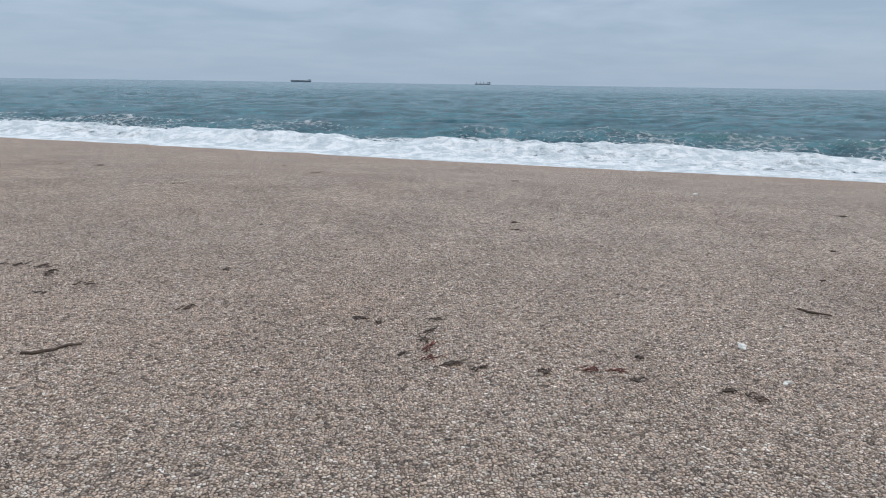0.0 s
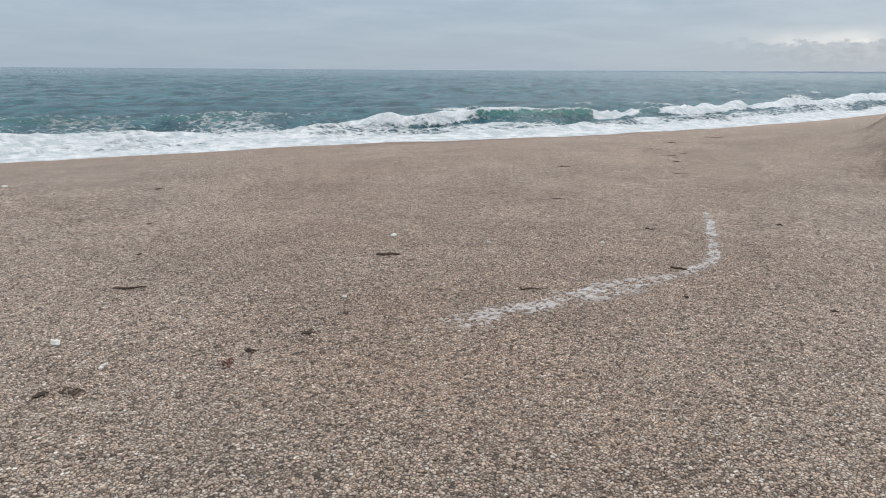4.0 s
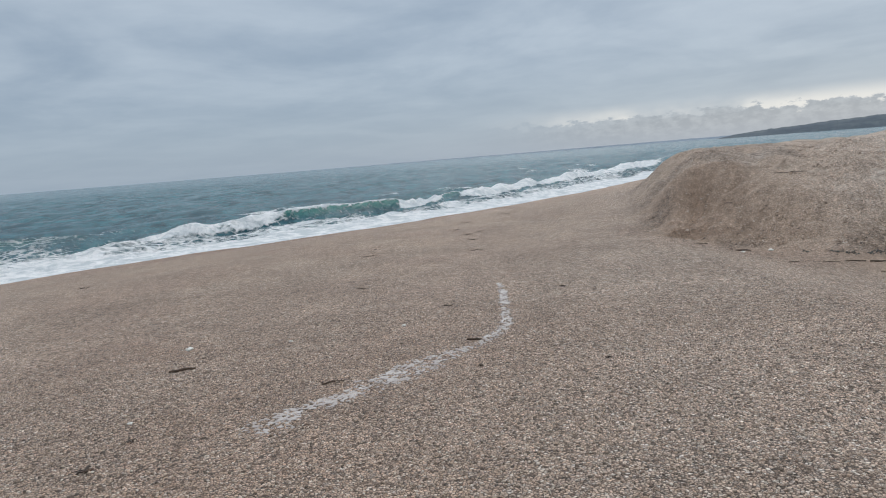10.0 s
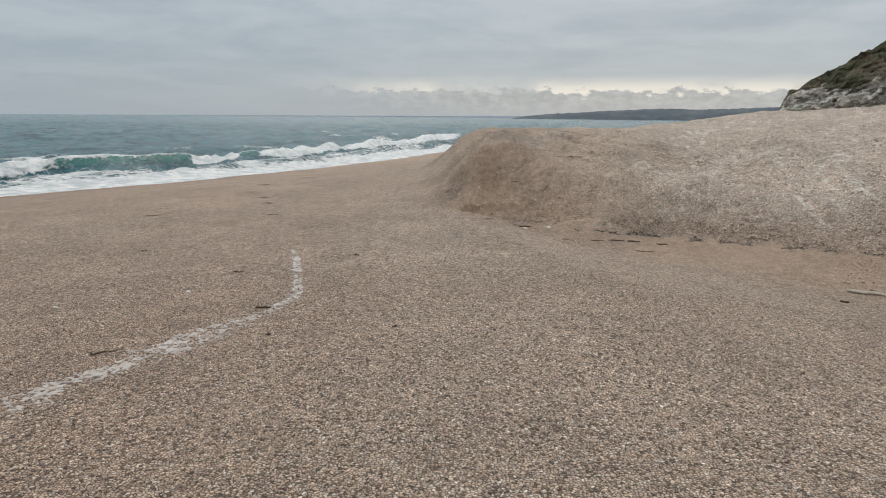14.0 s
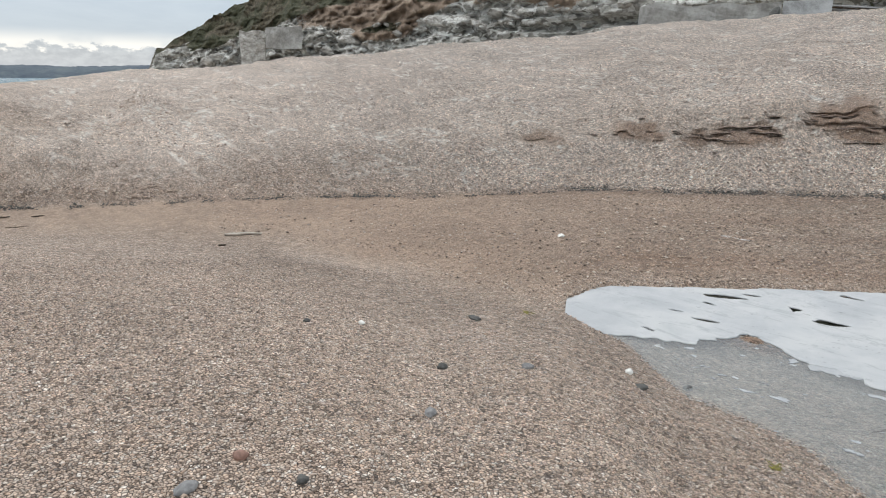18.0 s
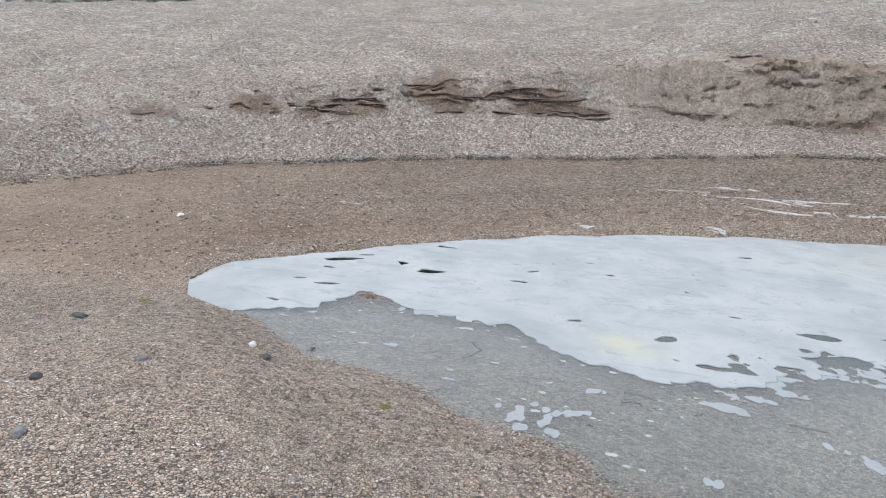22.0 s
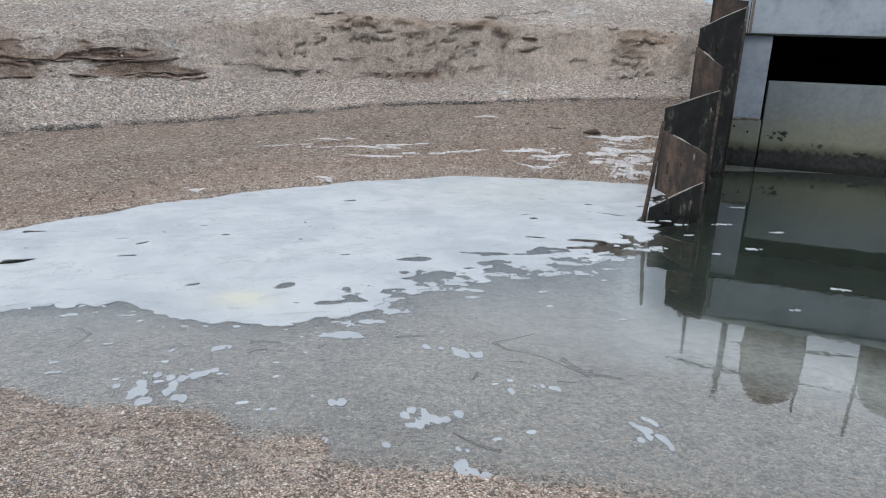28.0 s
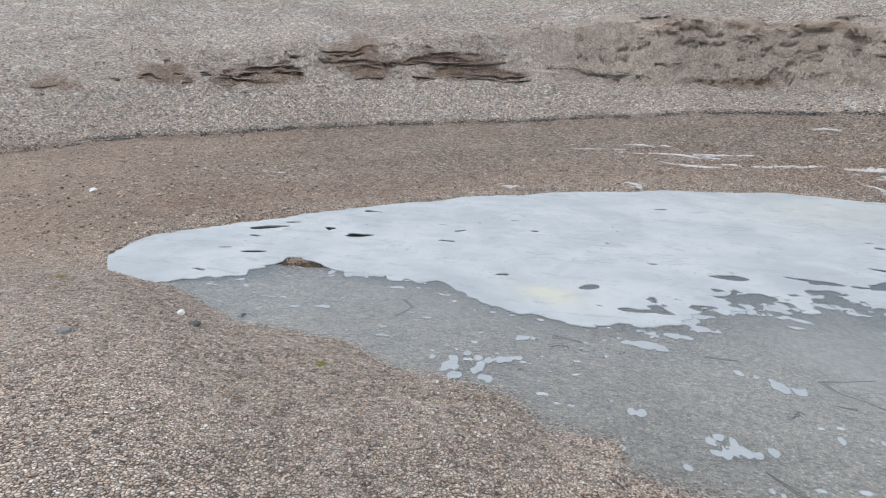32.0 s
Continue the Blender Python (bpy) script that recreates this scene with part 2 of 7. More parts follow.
def make_gravel():
    """Fine flint shingle: single grains, with damp brown, pale dry and sandy places."""
    m, t, b = material("shingle")
    p = spot(t)
    wob = node(t, "ShaderNodeTexNoise", Scale=140.0, Detail=1.0)
    join(t, p, wob.inputs["Vector"])
    shift = t.nodes.new("ShaderNodeVectorMath")
    shift.operation = "MULTIPLY_ADD"
    join(t, wob.outputs["Color"], shift.inputs[0])
    shift.inputs[1].default_value = (0.004, 0.004, 0.004)
    join(t, p, shift.inputs[2])
    cells = node(t, "ShaderNodeTexVoronoi", Scale=60.0, Randomness=0.9)
    edge = node(t, "ShaderNodeTexVoronoi", Scale=60.0, Randomness=0.9, feature="DISTANCE_TO_EDGE")
    cobs = node(t, "ShaderNodeTexVoronoi", Scale=34.0, Randomness=1.0)
    rims = node(t, "ShaderNodeTexVoronoi", Scale=34.0, Randomness=1.0, feature="DISTANCE_TO_EDGE")
    for n in (cells, edge, cobs, rims):
        join(t, shift.outputs[0], n.inputs["Vector"])
    pick = t.nodes.new("ShaderNodeSeparateColor")
    join(t, cells.outputs["Color"], pick.inputs[0])
    lump = t.nodes.new("ShaderNodeSeparateColor")
    join(t, cobs.outputs["Color"], lump.inputs[0])
    coarse = node(t, "ShaderNodeAttribute", attribute_name="coarse").outputs["Fac"]
    grain = blend(t, calc(t, "MULTIPLY", coarse, 0.88), ramp(t, pick.outputs[0], GRAINS), ramp(t, lump.outputs[0], GRAINS))
    damp = node(t, "ShaderNodeAttribute", attribute_name="damp").outputs["Fac"]
    pale = node(t, "ShaderNodeAttribute", attribute_name="pale").outputs["Fac"]
    sandy = node(t, "ShaderNodeAttribute", attribute_name="sandy").outputs["Fac"]
    wide = noise_of(t, p, 0.7, 5.0, 0.6)
    mid = noise_of(t, p, 6.0, 4.0, 0.6)
    clot = noise_of(t, p, 26.0, 3.0, 0.6)
    tone = calc(t, "ADD", calc(t, "ADD", span(t, wide, 0.3, 0.7, -0.10, 0.10), span(t, mid, 0.3, 0.7, -0.10, 0.10)), calc(t, "MULTIPLY", span(t, clot, 0.3, 0.7, -0.09, 0.09), calc(t, "ADD", 1.0, calc(t, "MULTIPLY", coarse, 1.0))))
    speck = noise_of(t, p, 13.0, 2.0, 0.7)
    rugged = calc(t, "ADD", 0.36, calc(t, "MULTIPLY", coarse, 0.64))
    tone = calc(t, "ADD", tone, calc(t, "MULTIPLY", span(t, speck, 0.3, 0.7, -0.18, 0.18), rugged))
    # the shade in the gaps between grains is painted as a darker colour
    gap_shade = calc(t, "MINIMUM", span(t, edge.outputs["Distance"], 0.0, 0.19, 0.26, 1.11), blend(t, coarse, (1, 1, 1), span(t, rims.outputs["Distance"], 0.02, 0.14, 0.6, 1.0)))
    grain = blend(t, 1.0, grain, gap_shade, "MULTIPLY")
    # pale dry shingle is greyer and lighter
    grey = blend(t, 1.0, blend(t, 0.2, grain, (0.56, 0.54, 0.50)), (1.74, 1.79, 1.83), "MULTIPLY")
    col = blend(t, pale, grain, grey)
    lines = t.nodes.new("ShaderNodeMapping")
    lines.inputs["Scale"].default_value = (0.45, 1.0, 1.0)
    join(t, p, lines.inputs[0])
    vein = calc(t, "ABSOLUTE", calc(t, "SUBTRACT", noise_of(t, lines.outputs[0], 1.0, 3.0, 0.55, 0.6), 0.5))
    col = blend(t, calc(t, "MULTIPLY", span(t, vein, 0.0, 0.030, 0.75, 0.0), calc(t, "MULTIPLY", calc(t, "MULTIPLY", pale, span(t, pale, 0.86, 0.98, 1.0, 0.0)), span(t, mid, 0.42, 0.58, 0.0, 1.6))), col, (0.80, 0.77, 0.71))
    silt = node(t, "ShaderNodeAttribute", attribute_name="silt").outputs["Fac"]
    col = blend(t, calc(t, "MULTIPLY", sandy, 0.62), col, (0.56, 0.445, 0.345))
    wet = blend(t, 1.0, col, (0.66, 0.50, 0.385), "MULTIPLY")
    col = blend(t, calc(t, "MULTIPLY", damp, 0.85), col, wet)
    col = blend(t, span(t, damp, 0.7, 1.0), col, blend(t, 1.0, col, (0.80, 0.72, 0.63), "MULTIPLY"))
    mud = blend(t, span(t, silt, 0.55, 0.95), (0.50, 0.485, 0.465), (0.022, 0.036, 0.026))
    col = blend(t, span(t, silt, 0.0, 0.55, 0.0, 0.95), col, mud)
    gain = t.nodes.new("ShaderNodeHueSaturation")
    join(t, calc(t, "ADD", 1.0, tone), gain.inputs["Value"])
    join(t, col, gain.inputs["Color"])
    join(t, gain.outputs[0], b.inputs["Base Color"])
    join(t, span(t, damp, 0.0, 1.0, 0.86, 0.5), b.inputs["Roughness"])
    dome = calc(t, "POWER", calc(t, "MINIMUM", calc(t, "MULTIPLY", edge.outputs["Distance"], 2.6), 1.0), 0.5)
    lift = calc(t, "MULTIPLY", dome, calc(t, "ADD", 0.45, calc(t, "MULTIPLY", pick.outputs[1], 0.8)))
    lift = calc(t, "ADD", lift, calc(t, "ADD", calc(t, "MULTIPLY", mid, 0.8), calc(t, "MULTIPLY", speck, calc(t, "MULTIPLY", coarse, 1.7))))
    big = calc(t, "POWER", calc(t, "MINIMUM", calc(t, "MULTIPLY", rims.outputs["Distance"], 2.4), 1.0), 0.5)
    lift = calc(t, "ADD", lift, calc(t, "MULTIPLY", calc(t, "MULTIPLY", big, calc(t, "ADD", 0.6, lump.outputs[1])), calc(t, "MULTIPLY", coarse, 2.2)))
    lift = calc(t, "ADD", lift, calc(t, "MULTIPLY", clot, calc(t, "MULTIPLY", damp, calc(t, "MULTIPLY", sandy, 6.0))))
    lift = calc(t, "MULTIPLY", lift, span(t, silt, 0.30, 0.62, 1.0, 0.2))
    relief(t, b, lift, 1.0, 0.018)
    return m


def plain(name, stops, scale=6.0, rough=0.8, bump=0.3, fine=60.0, metal=0.0, depth=0.01, stretch=(1, 1, 1)):
    """Two scales of blotches through a colour ramp, with a fine relief."""
    m, t, b = material(name)
    mp = t.nodes.new("ShaderNodeMapping")
    mp.inputs["Scale"].default_value = stretch
    join(t, spot(t), mp.inputs[0])
    p = mp.outputs[0]
    a, c = noise_of(t, p, scale, 5.0, 0.6, 0.3), noise_of(t, p, fine, 4.0, 0.6)
    v = calc(t, "ADD", calc(t, "MULTIPLY", a, 0.7), calc(t, "MULTIPLY", c, 0.3))
    join(t, ramp(t, span(t, v, 0.3, 0.7), stops), b.inputs["Base Color"])
    b.inputs["Roughness"].default_value, b.inputs["Metallic"].default_value = rough, metal
    relief(t, b, v, bump, depth)
    return m


def make_sea():
    m, t, b = material("sea_water")
    p = spot(t)
    foam = node(t, "ShaderNodeAttribute", attribute_name="foam").outputs["Fac"]
    lift = node(t, "ShaderNodeAttribute", attribute_name="lift").outputs["Fac"]
    a = noise_of(t, p, 0.35, 4.0, 0.6, 0.6)
    # the light and dark sides of small waves are put into the water's colour
    ripple = t.nodes.new("ShaderNodeMapping")
    ripple.inputs["Scale"].default_value = (0.42, 1.25, 1.0)
    join(t, p, ripple.inputs[0])
    a2 = noise_of(t, ripple.outputs[0], 0.75, 6.0, 0.68, 0.5)
    deep = blend(t, span(t, calc(t, "ADD", calc(t, "MULTIPLY", a, 0.4), calc(t, "MULTIPLY", a2, 0.6)), 0.40, 0.61), (0.012, 0.066, 0.092), (0.055, 0.170, 0.205))
    deep = blend(t, span(t, lift, 0.15, 0.6), deep, (0.026, 0.165, 0.148))
    lace = node(t, "ShaderNodeTexVoronoi", Scale=1.5, feature="DISTANCE_TO_EDGE")
    warp = node(t, "ShaderNodeTexNoise", Scale=1.2, Detail=4.0)
    join(t, p, warp.inputs["Vector"])
    mv = t.nodes.new("ShaderNodeVectorMath")
    mv.operation = "MULTIPLY_ADD"
    join(t, warp.outputs["Color"], mv.inputs[0])
    mv.inputs[1].default_value = (1.4, 1.4, 0)
    join(t, p, mv.inputs[2])
    join(t, mv.outputs[0], lace.inputs["Vector"])
    web = span(t, lace.outputs["Distance"], 0.02, 0.22, 1.0, 0.0)
    froth = noise_of(t, p, 2.6, 6.0, 0.65, 0.5)
    cover = calc(t, "ADD", calc(t, "MULTIPLY", web, 0.20), calc(t, "MULTIPLY", froth, 0.98))
    mask = span(t, calc(t, "ADD", calc(t, "MULTIPLY", foam, 1.25), calc(t, "SUBTRACT", cover, 0.95)), -0.09, 0.26)
    churn = noise_of(t, p, 1.3, 6.0, 0.68, 0.8)
    white = blend(t, span(t, churn, 0.38, 0.62), (0.60, 0.66, 0.69), (0.92, 0.94, 0.95))
    join(t, blend(t, mask, deep, white), b.inputs["Base Color"])
    join(t, span(t, mask, 0.0, 1.0, 0.16, 0.75), b.inputs["Roughness"])
    b.inputs["IOR"].default_value = 1.33
    b.inputs["Specular IOR Level"].default_value = 0.2
    rip = calc(t, "ADD", noise_of(t, p, 1.6, 5.0, 0.6), calc(t, "MULTIPLY", noise_of(t, p, 9.0, 4.0, 0.6), 0.35))
    relief(t, b, calc(t, "ADD", rip, calc(t, "MULTIPLY", mask, calc(t, "MULTIPLY", froth, 1.2))), 0.9, 0.3)
    return m


def make_pool_water():
    m, t, b = material("still_water")
    b.inputs["Base Color"].default_value = (0.80, 0.88, 0.84, 1)
    b.inputs["Roughness"].default_value = 0.015
    b.inputs["IOR"].default_value = 1.68
    b.inputs["Transmission Weight"].default_value = 1.0
    p = spot(t)
    relief(t, b, noise_of(t, p, 7.0, 2.0, 0.5), 0.022, 0.02)
    return m


def make_foam(name="sea_foam", gain=1.0):
    """Stale sea foam: off-white, dimpled, slightly stained; thin foam is duller."""
    m, t, b = material(name)
    p = spot(t)
    a, c = noise_of(t, p, 1.3, 5.0, 0.6, 0.5), noise_of(t, p, 34.0, 4.0, 0.65)
    film = noise_of(t, p, 4.0, 5.0, 0.6, 0.6)
    col = ramp(t, span(t, a, 0.3, 0.7), [(0, (0.35, 0.365, 0.38)), (0.5, (0.41, 0.425, 0.435)), (1, (0.47, 0.48, 0.48))])
    pits = node(t, "ShaderNodeTexVoronoi", Scale=17.0, Randomness=1.0)
    join(t, p, pits.inputs["Vector"])
    few = calc(t, "MULTIPLY", span(t, pits.outputs["Distance"], 0.10, 0.24, 0.75, 0.0), span(t, noise_of(t, p, 2.2, 3.0), 0.45, 0.62))
    col = blend(t, few, col, (0.25, 0.265, 0.27))
    stain = node(t, "ShaderNodeAttribute", attribute_name="stain").outputs["Fac"]
    col = blend(t, stain, col, (0.51, 0.495, 0.41))
    col = blend(t, span(t, film, 0.45, 0.72, 0.0, 0.5), col, (0.34, 0.36, 0.37))
    drift = t.nodes.new("ShaderNodeMapping")
    drift.inputs["Scale"].default_value = (0.5, 2.0, 1.0)
    drift.inputs["Rotation"].default_value = (0, 0, 0.12)
    join(t, p, drift.inputs[0])
    crease = calc(t, "ABSOLUTE", calc(t, "SUBTRACT", noise_of(t, drift.outputs[0], 1.1, 5.0, 0.6, 0.9), 0.5))
    col = blend(t, calc(t, "MULTIPLY", span(t, crease, 0.0, 0.022, 0.6, 0.0), span(t, film, 0.42, 0.55)), col, (0.30, 0.315, 0.325))
    col = blend(t, 1.0, col, (gain, gain, gain), "MULTIPLY")
    join(t, col, b.inputs["Base Color"])
    b.inputs["Roughness"].default_value = 0.7
    b.inputs["Subsurface Weight"].default_value = 0.0
    relief(t, b, calc(t, "ADD", c, calc(t, "MULTIPLY", film, 2.0)), 0.55, 0.01)
    return m


SHINGLE, SEA, STILL, FOAM = make_gravel(), make_sea(), make_pool_water(), make_foam()
THIN_FOAM = make_foam("thin_foam", 0.92)
CONCRETE = plain("weathered_concrete", [(0, (0.20, 0.20, 0.19)), (0.5, (0.40, 0.41, 0.41)), (1, (0.56, 0.57, 0.57))], 1.2, 0.85, 0.35, 25)
RUST = plain("rusted_steel", [(0, (0.010, 0.008, 0.007)), (0.5, (0.028, 0.021, 0.017)), (0.8, (0.06, 0.042, 0.03)), (1, (0.17, 0.14, 0.115))], 2.6, 0.85, 0.5, 30, 0.15)
RUST_BROWN = plain("brown_rusted_steel", [(0, (0.016, 0.012, 0.010)), (0.5, (0.05, 0.034, 0.025)), (1, (0.14, 0.092, 0.062))], 3.0, 0.85, 0.5, 34, 0.1)
WOOD = plain("wet_driftwood", [(0, (0.03, 0.02, 0.014)), (0.6, (0.09, 0.06, 0.04)), (1, (0.2, 0.14, 0.095))], 9, 0.75, 0.5, 90, 0, 0.004, (1, 1, 4))
WEED = plain("dried_seaweed", [(0, (0.015, 0.009, 0.006)), (0.6, (0.06, 0.034, 0.02)), (1, (0.17, 0.10, 0.05))], 20, 0.55, 0.5, 160, 0, 0.004)
WEED_RED = plain("reddish_seaweed", [(0, (0.05, 0.012, 0.008)), (0.6, (0.13, 0.035, 0.02)), (1, (0.24, 0.08, 0.045))], 20, 0.55, 0.5, 160, 0, 0.004)
PALE_WOOD = plain("bleached_driftwood", [(0, (0.3, 0.26, 0.21)), (1, (0.58, 0.53, 0.46))], 9, 0.8, 0.5, 90, 0, 0.004)
WEED_YELLOW = plain("yellow_green_weed", [(0, (0.10, 0.09, 0.02)), (1, (0.34, 0.30, 0.07))], 40, 0.6, 0.4, 200, 0, 0.003)
DARK_STONE = plain("dark_stone", [(0, (0.03, 0.03, 0.028)), (1, (0.14, 0.14, 0.13))], 12, 0.7, 0.3, 90, 0, 0.004)
WHITE_STONE = plain("white_stone", [(0, (0.55, 0.54, 0.5)), (1, (0.85, 0.84, 0.8))], 14, 0.7, 0.3, 90, 0, 0.004)
RED_STONE = plain("reddish_stone", [(0, (0.16, 0.09, 0.07)), (1, (0.34, 0.2, 0.15))], 14, 0.7, 0.3, 90, 0, 0.004)
GREY_STONE = plain("grey_stone", [(0, (0.12, 0.118, 0.114)), (1, (0.30, 0.30, 0.30))], 14, 0.7, 0.3, 90, 0, 0.004)
ROCK = plain("slaty_cliff_rock", [(0, (0.14, 0.13, 0.115)), (0.35, (0.32, 0.305, 0.275)), (0.65, (0.46, 0.45, 0.415)), (1, (0.64, 0.635, 0.60))], 1.3, 0.9, 0.9, 6.0, 0, 0.3, (1, 1, 1.6))
# far lands: the blue-grey haze of distance is put into their base colours
FAR_LAND = plain("haze_tinted_far_land", [(0, (0.045, 0.063, 0.088)), (0.5, (0.066, 0.09, 0.112)), (1, (0.115, 0.14, 0.145))], 0.012, 1.0, 0.0, 0.08, 0, 0.1)
FARTHEST = plain("haze_tinted_far_coast", [(0, (0.165, 0.215, 0.27)), (1, (0.205, 0.255, 0.31))], 0.01, 1.0, 0.0, 0.05, 0, 0.1)
PALE_CLOTH = plain("pale_grey_cloth", [(0, (0.42, 0.43, 0.44)), (1, (0.62, 0.63, 0.64))], 3, 0.7, 0.2)
RED_PAINT = plain("faded_red_paint", [(0, (0.42, 0.03, 0.06)), (1, (0.56, 0.06, 0.09))], 4, 0.5, 0.1)
WHITE_PAINT = plain("white_paint", [(0, (0.66, 0.66, 0.65)), (1, (0.82, 0.82, 0.81))], 4, 0.5, 0.1)
BLUE_PAINT = plain("blue_paint", [(0, (0.03, 0.12, 0.34)), (1, (0.06, 0.2, 0.45))], 4, 0.5, 0.1)
DARK_PAINT = plain("dark_ship_paint", [(0, (0.10, 0.13, 0.16)), (1, (0.16, 0.19, 0.22))], 0.1, 0.9, 0.0)
PALE_PAINT = plain("pale_ship_paint", [(0, (0.30, 0.33, 0.36)), (1, (0.38, 0.41, 0.44))], 0.1, 0.9, 0.0)

# ---- the lie of the land: sections by compass bearing round the standing place, in degrees and metres ----
POOL_Z, SEA_Z = -0.42, -1.6
NEAR_B = [84, 90, 96, 102, 110, 118, 126, 134, 140, 144.7, 146.7, 149.5, 151.9, 155, 159.9, 164, 168.3, 173.2, 178, 181.4, 188.2, 189.6, 200.7, 207.6, 230, 260]
NEAR_D = [12.5, 11.8, 10.6, 10.3, 9.6, 8.9, 8.0, 7.0, 6.5, 6.12, 5.81, 5.5, 5.08, 4.58, 4.33, 4.16, 3.83, 3.72, 3.59, 3.32, 3.23, 2.98, 2.97, 2.91, 3.2, 3.5]
FAR_B = [84, 90, 96, 102, 110, 118, 126, 134, 140, 144.7, 147.7, 156.6, 161.3, 170.4, 172.6, 185.6, 197, 211.6, 213.9, 214.4, 216.0, 216.6, 240, 262]
FAR_D = [12.6, 11.9, 10.7, 10.4, 9.7, 9.0, 8.1, 7.1, 6.55, 6.52, 7.08, 7.4, 7.67, 8.19, 8.43, 9.27, 10.1, 10.35, 10.3, 10.5, 12.0, 16.0, 16.0, 16.0]
TROUGH_B, TROUGH_Z = [84, 90, 96, 102, 110, 134, 140, 144.7], [-0.12, -0.18, -0.23, -0.33, -0.35, -0.38, -0.385, -0.40]
BASE_B = [80, 88, 95, 104, 115, 125, 135, 145, 155, 165, 175, 185, 195, 205, 215, 262]
BASE_D = [15, 12.6, 11.6, 11.2, 11.0, 11.0, 11.0, 11.1, 11.3, 11.7, 12.0, 12.3, 12.4, 12.3, 12.3, 18]
BASE_Z = [-0.2, -0.22, -0.22, -0.22, -0.22, -0.22, -0.20, -0.07, -0.02, 0.01, 0.09, 0.24, 0.40, 0.55, 0.7, 0.8]
# foot and lip of the eroded scarp above the base, then the crest
FOOT_D = [2.0, 1.35, 1.45, 1.6, 1.5, 1.3, 1.2, 1.15, 1.1, 1.1, 1.1, 1.1, 1.1, 1.1, 1.1, 1.1]
FOOT_Z = [0.36, 0.38, 0.46, 0.42, 0.45, 0.5, 0.52, 0.6, 0.68, 0.76, 0.76, 0.77, 0.7, 0.85, 0.9, 0.9]
LIP_D = [2.8, 2.0, 2.3, 2.8, 2.4, 2.1, 1.9, 1.8, 1.7, 1.6, 1.55, 1.5, 1.5, 1.5, 1.5, 1.5]
LIP_Z = [1.0, 1.02, 0.98, 0.78, 0.75, 0.78, 0.82, 1.0, 1.15, 1.32, 1.5, 1.78, 1.75, 1.70, 1.45, 1.45]
TOP_B = [80, 88, 95, 100, 105, 110, 119, 128, 137, 146, 153, 159, 166, 174, 182, 188, 200, 208, 215, 262]
TOP_D = [24, 22, 22, 23, 24, 25, 26, 27, 28, 29, 30, 30, 30, 30, 30, 30, 30, 30, 30, 30]
TOP_Z = [1.08, 1.10, 1.21, 1.20, 1.36, 1.72, 2.1, 2.5, 2.95, 3.5, 3.85, 4.0, 4.13, 4.2, 4.4, 4.65, 4.6, 3.5, 2.9, 2.9]
SHORE_X = [-140, -60, -21, -7.8, 2, 10.6, 17, 22.4, 26.3, 32.5, 41, 53, 70, 89, 140, 300]
SHORE_Y = [95, 58, 39.8, 33.9, 29.3, 25.8, 23.2, 21.0, 18.4, 14.8, 11, 6.9, 3.0, 0.5, -5.0, -30.0]


def off_shore(x, y):
    """Metres from the waterline, more than zero on the sea side (roughly square to the shore)."""
    sx, sy = np.array(SHORE_X, float), np.array(SHORE_Y, float)
    best, side = np.full(np.shape(x), 1e9), np.ones(np.shape(x))
    for i in range(len(sx) - 1):
        ax, ay, bx, by = sx[i], sy[i], sx[i + 1], sy[i + 1]
        dx, dy = bx - ax, by - ay
        k = np.clip(((x - ax) * dx + (y - ay) * dy) / (dx * dx + dy * dy), 0, 1)
        d = np.hypot(x - ax - k * dx, y - ay - k * dy)
        s = np.sign(dx * (y - ay) - dy * (x - ax))
        near = d < best
        best, side = np.where(near, d, best), np.where(near, s, side)
    return best * side


# damp brown patches of the scarp where its layers show: bearing, height, half width in degrees, half height
PATCHES = [(141.5, 0.62, 2.4, 0.12), (149.0, 0.78, 2.4, 0.18), (156.0, 0.76, 4.2, 0.16), (163.8, 0.98, 2.6, 0.34), (171.2, 1.0, 4.6, 0.22), (172.0, 0.76, 5.0, 0.10), (188.0, 1.75, 2.2, 0.14), (196.0, 1.72, 4.5, 0.10), (192.0, 0.78, 3.0, 0.10), (201.5, 1.95, 3.5, 0.12), (210.5, 1.5, 2.5, 0.22)]


def scarp_patches(b, z):
    total = np.zeros(np.shape(b))
    rough = 0.5 * fbm(b * 0.55, z * 5.0, 4, 75)
    for pb, pz, hb, hz in PATCHES:
        total = np.maximum(total, smooth(np.sqrt(((b - pb) / hb) ** 2 + ((z - pz) / hz) ** 2) + rough, 1.15, 0.55))
    return total


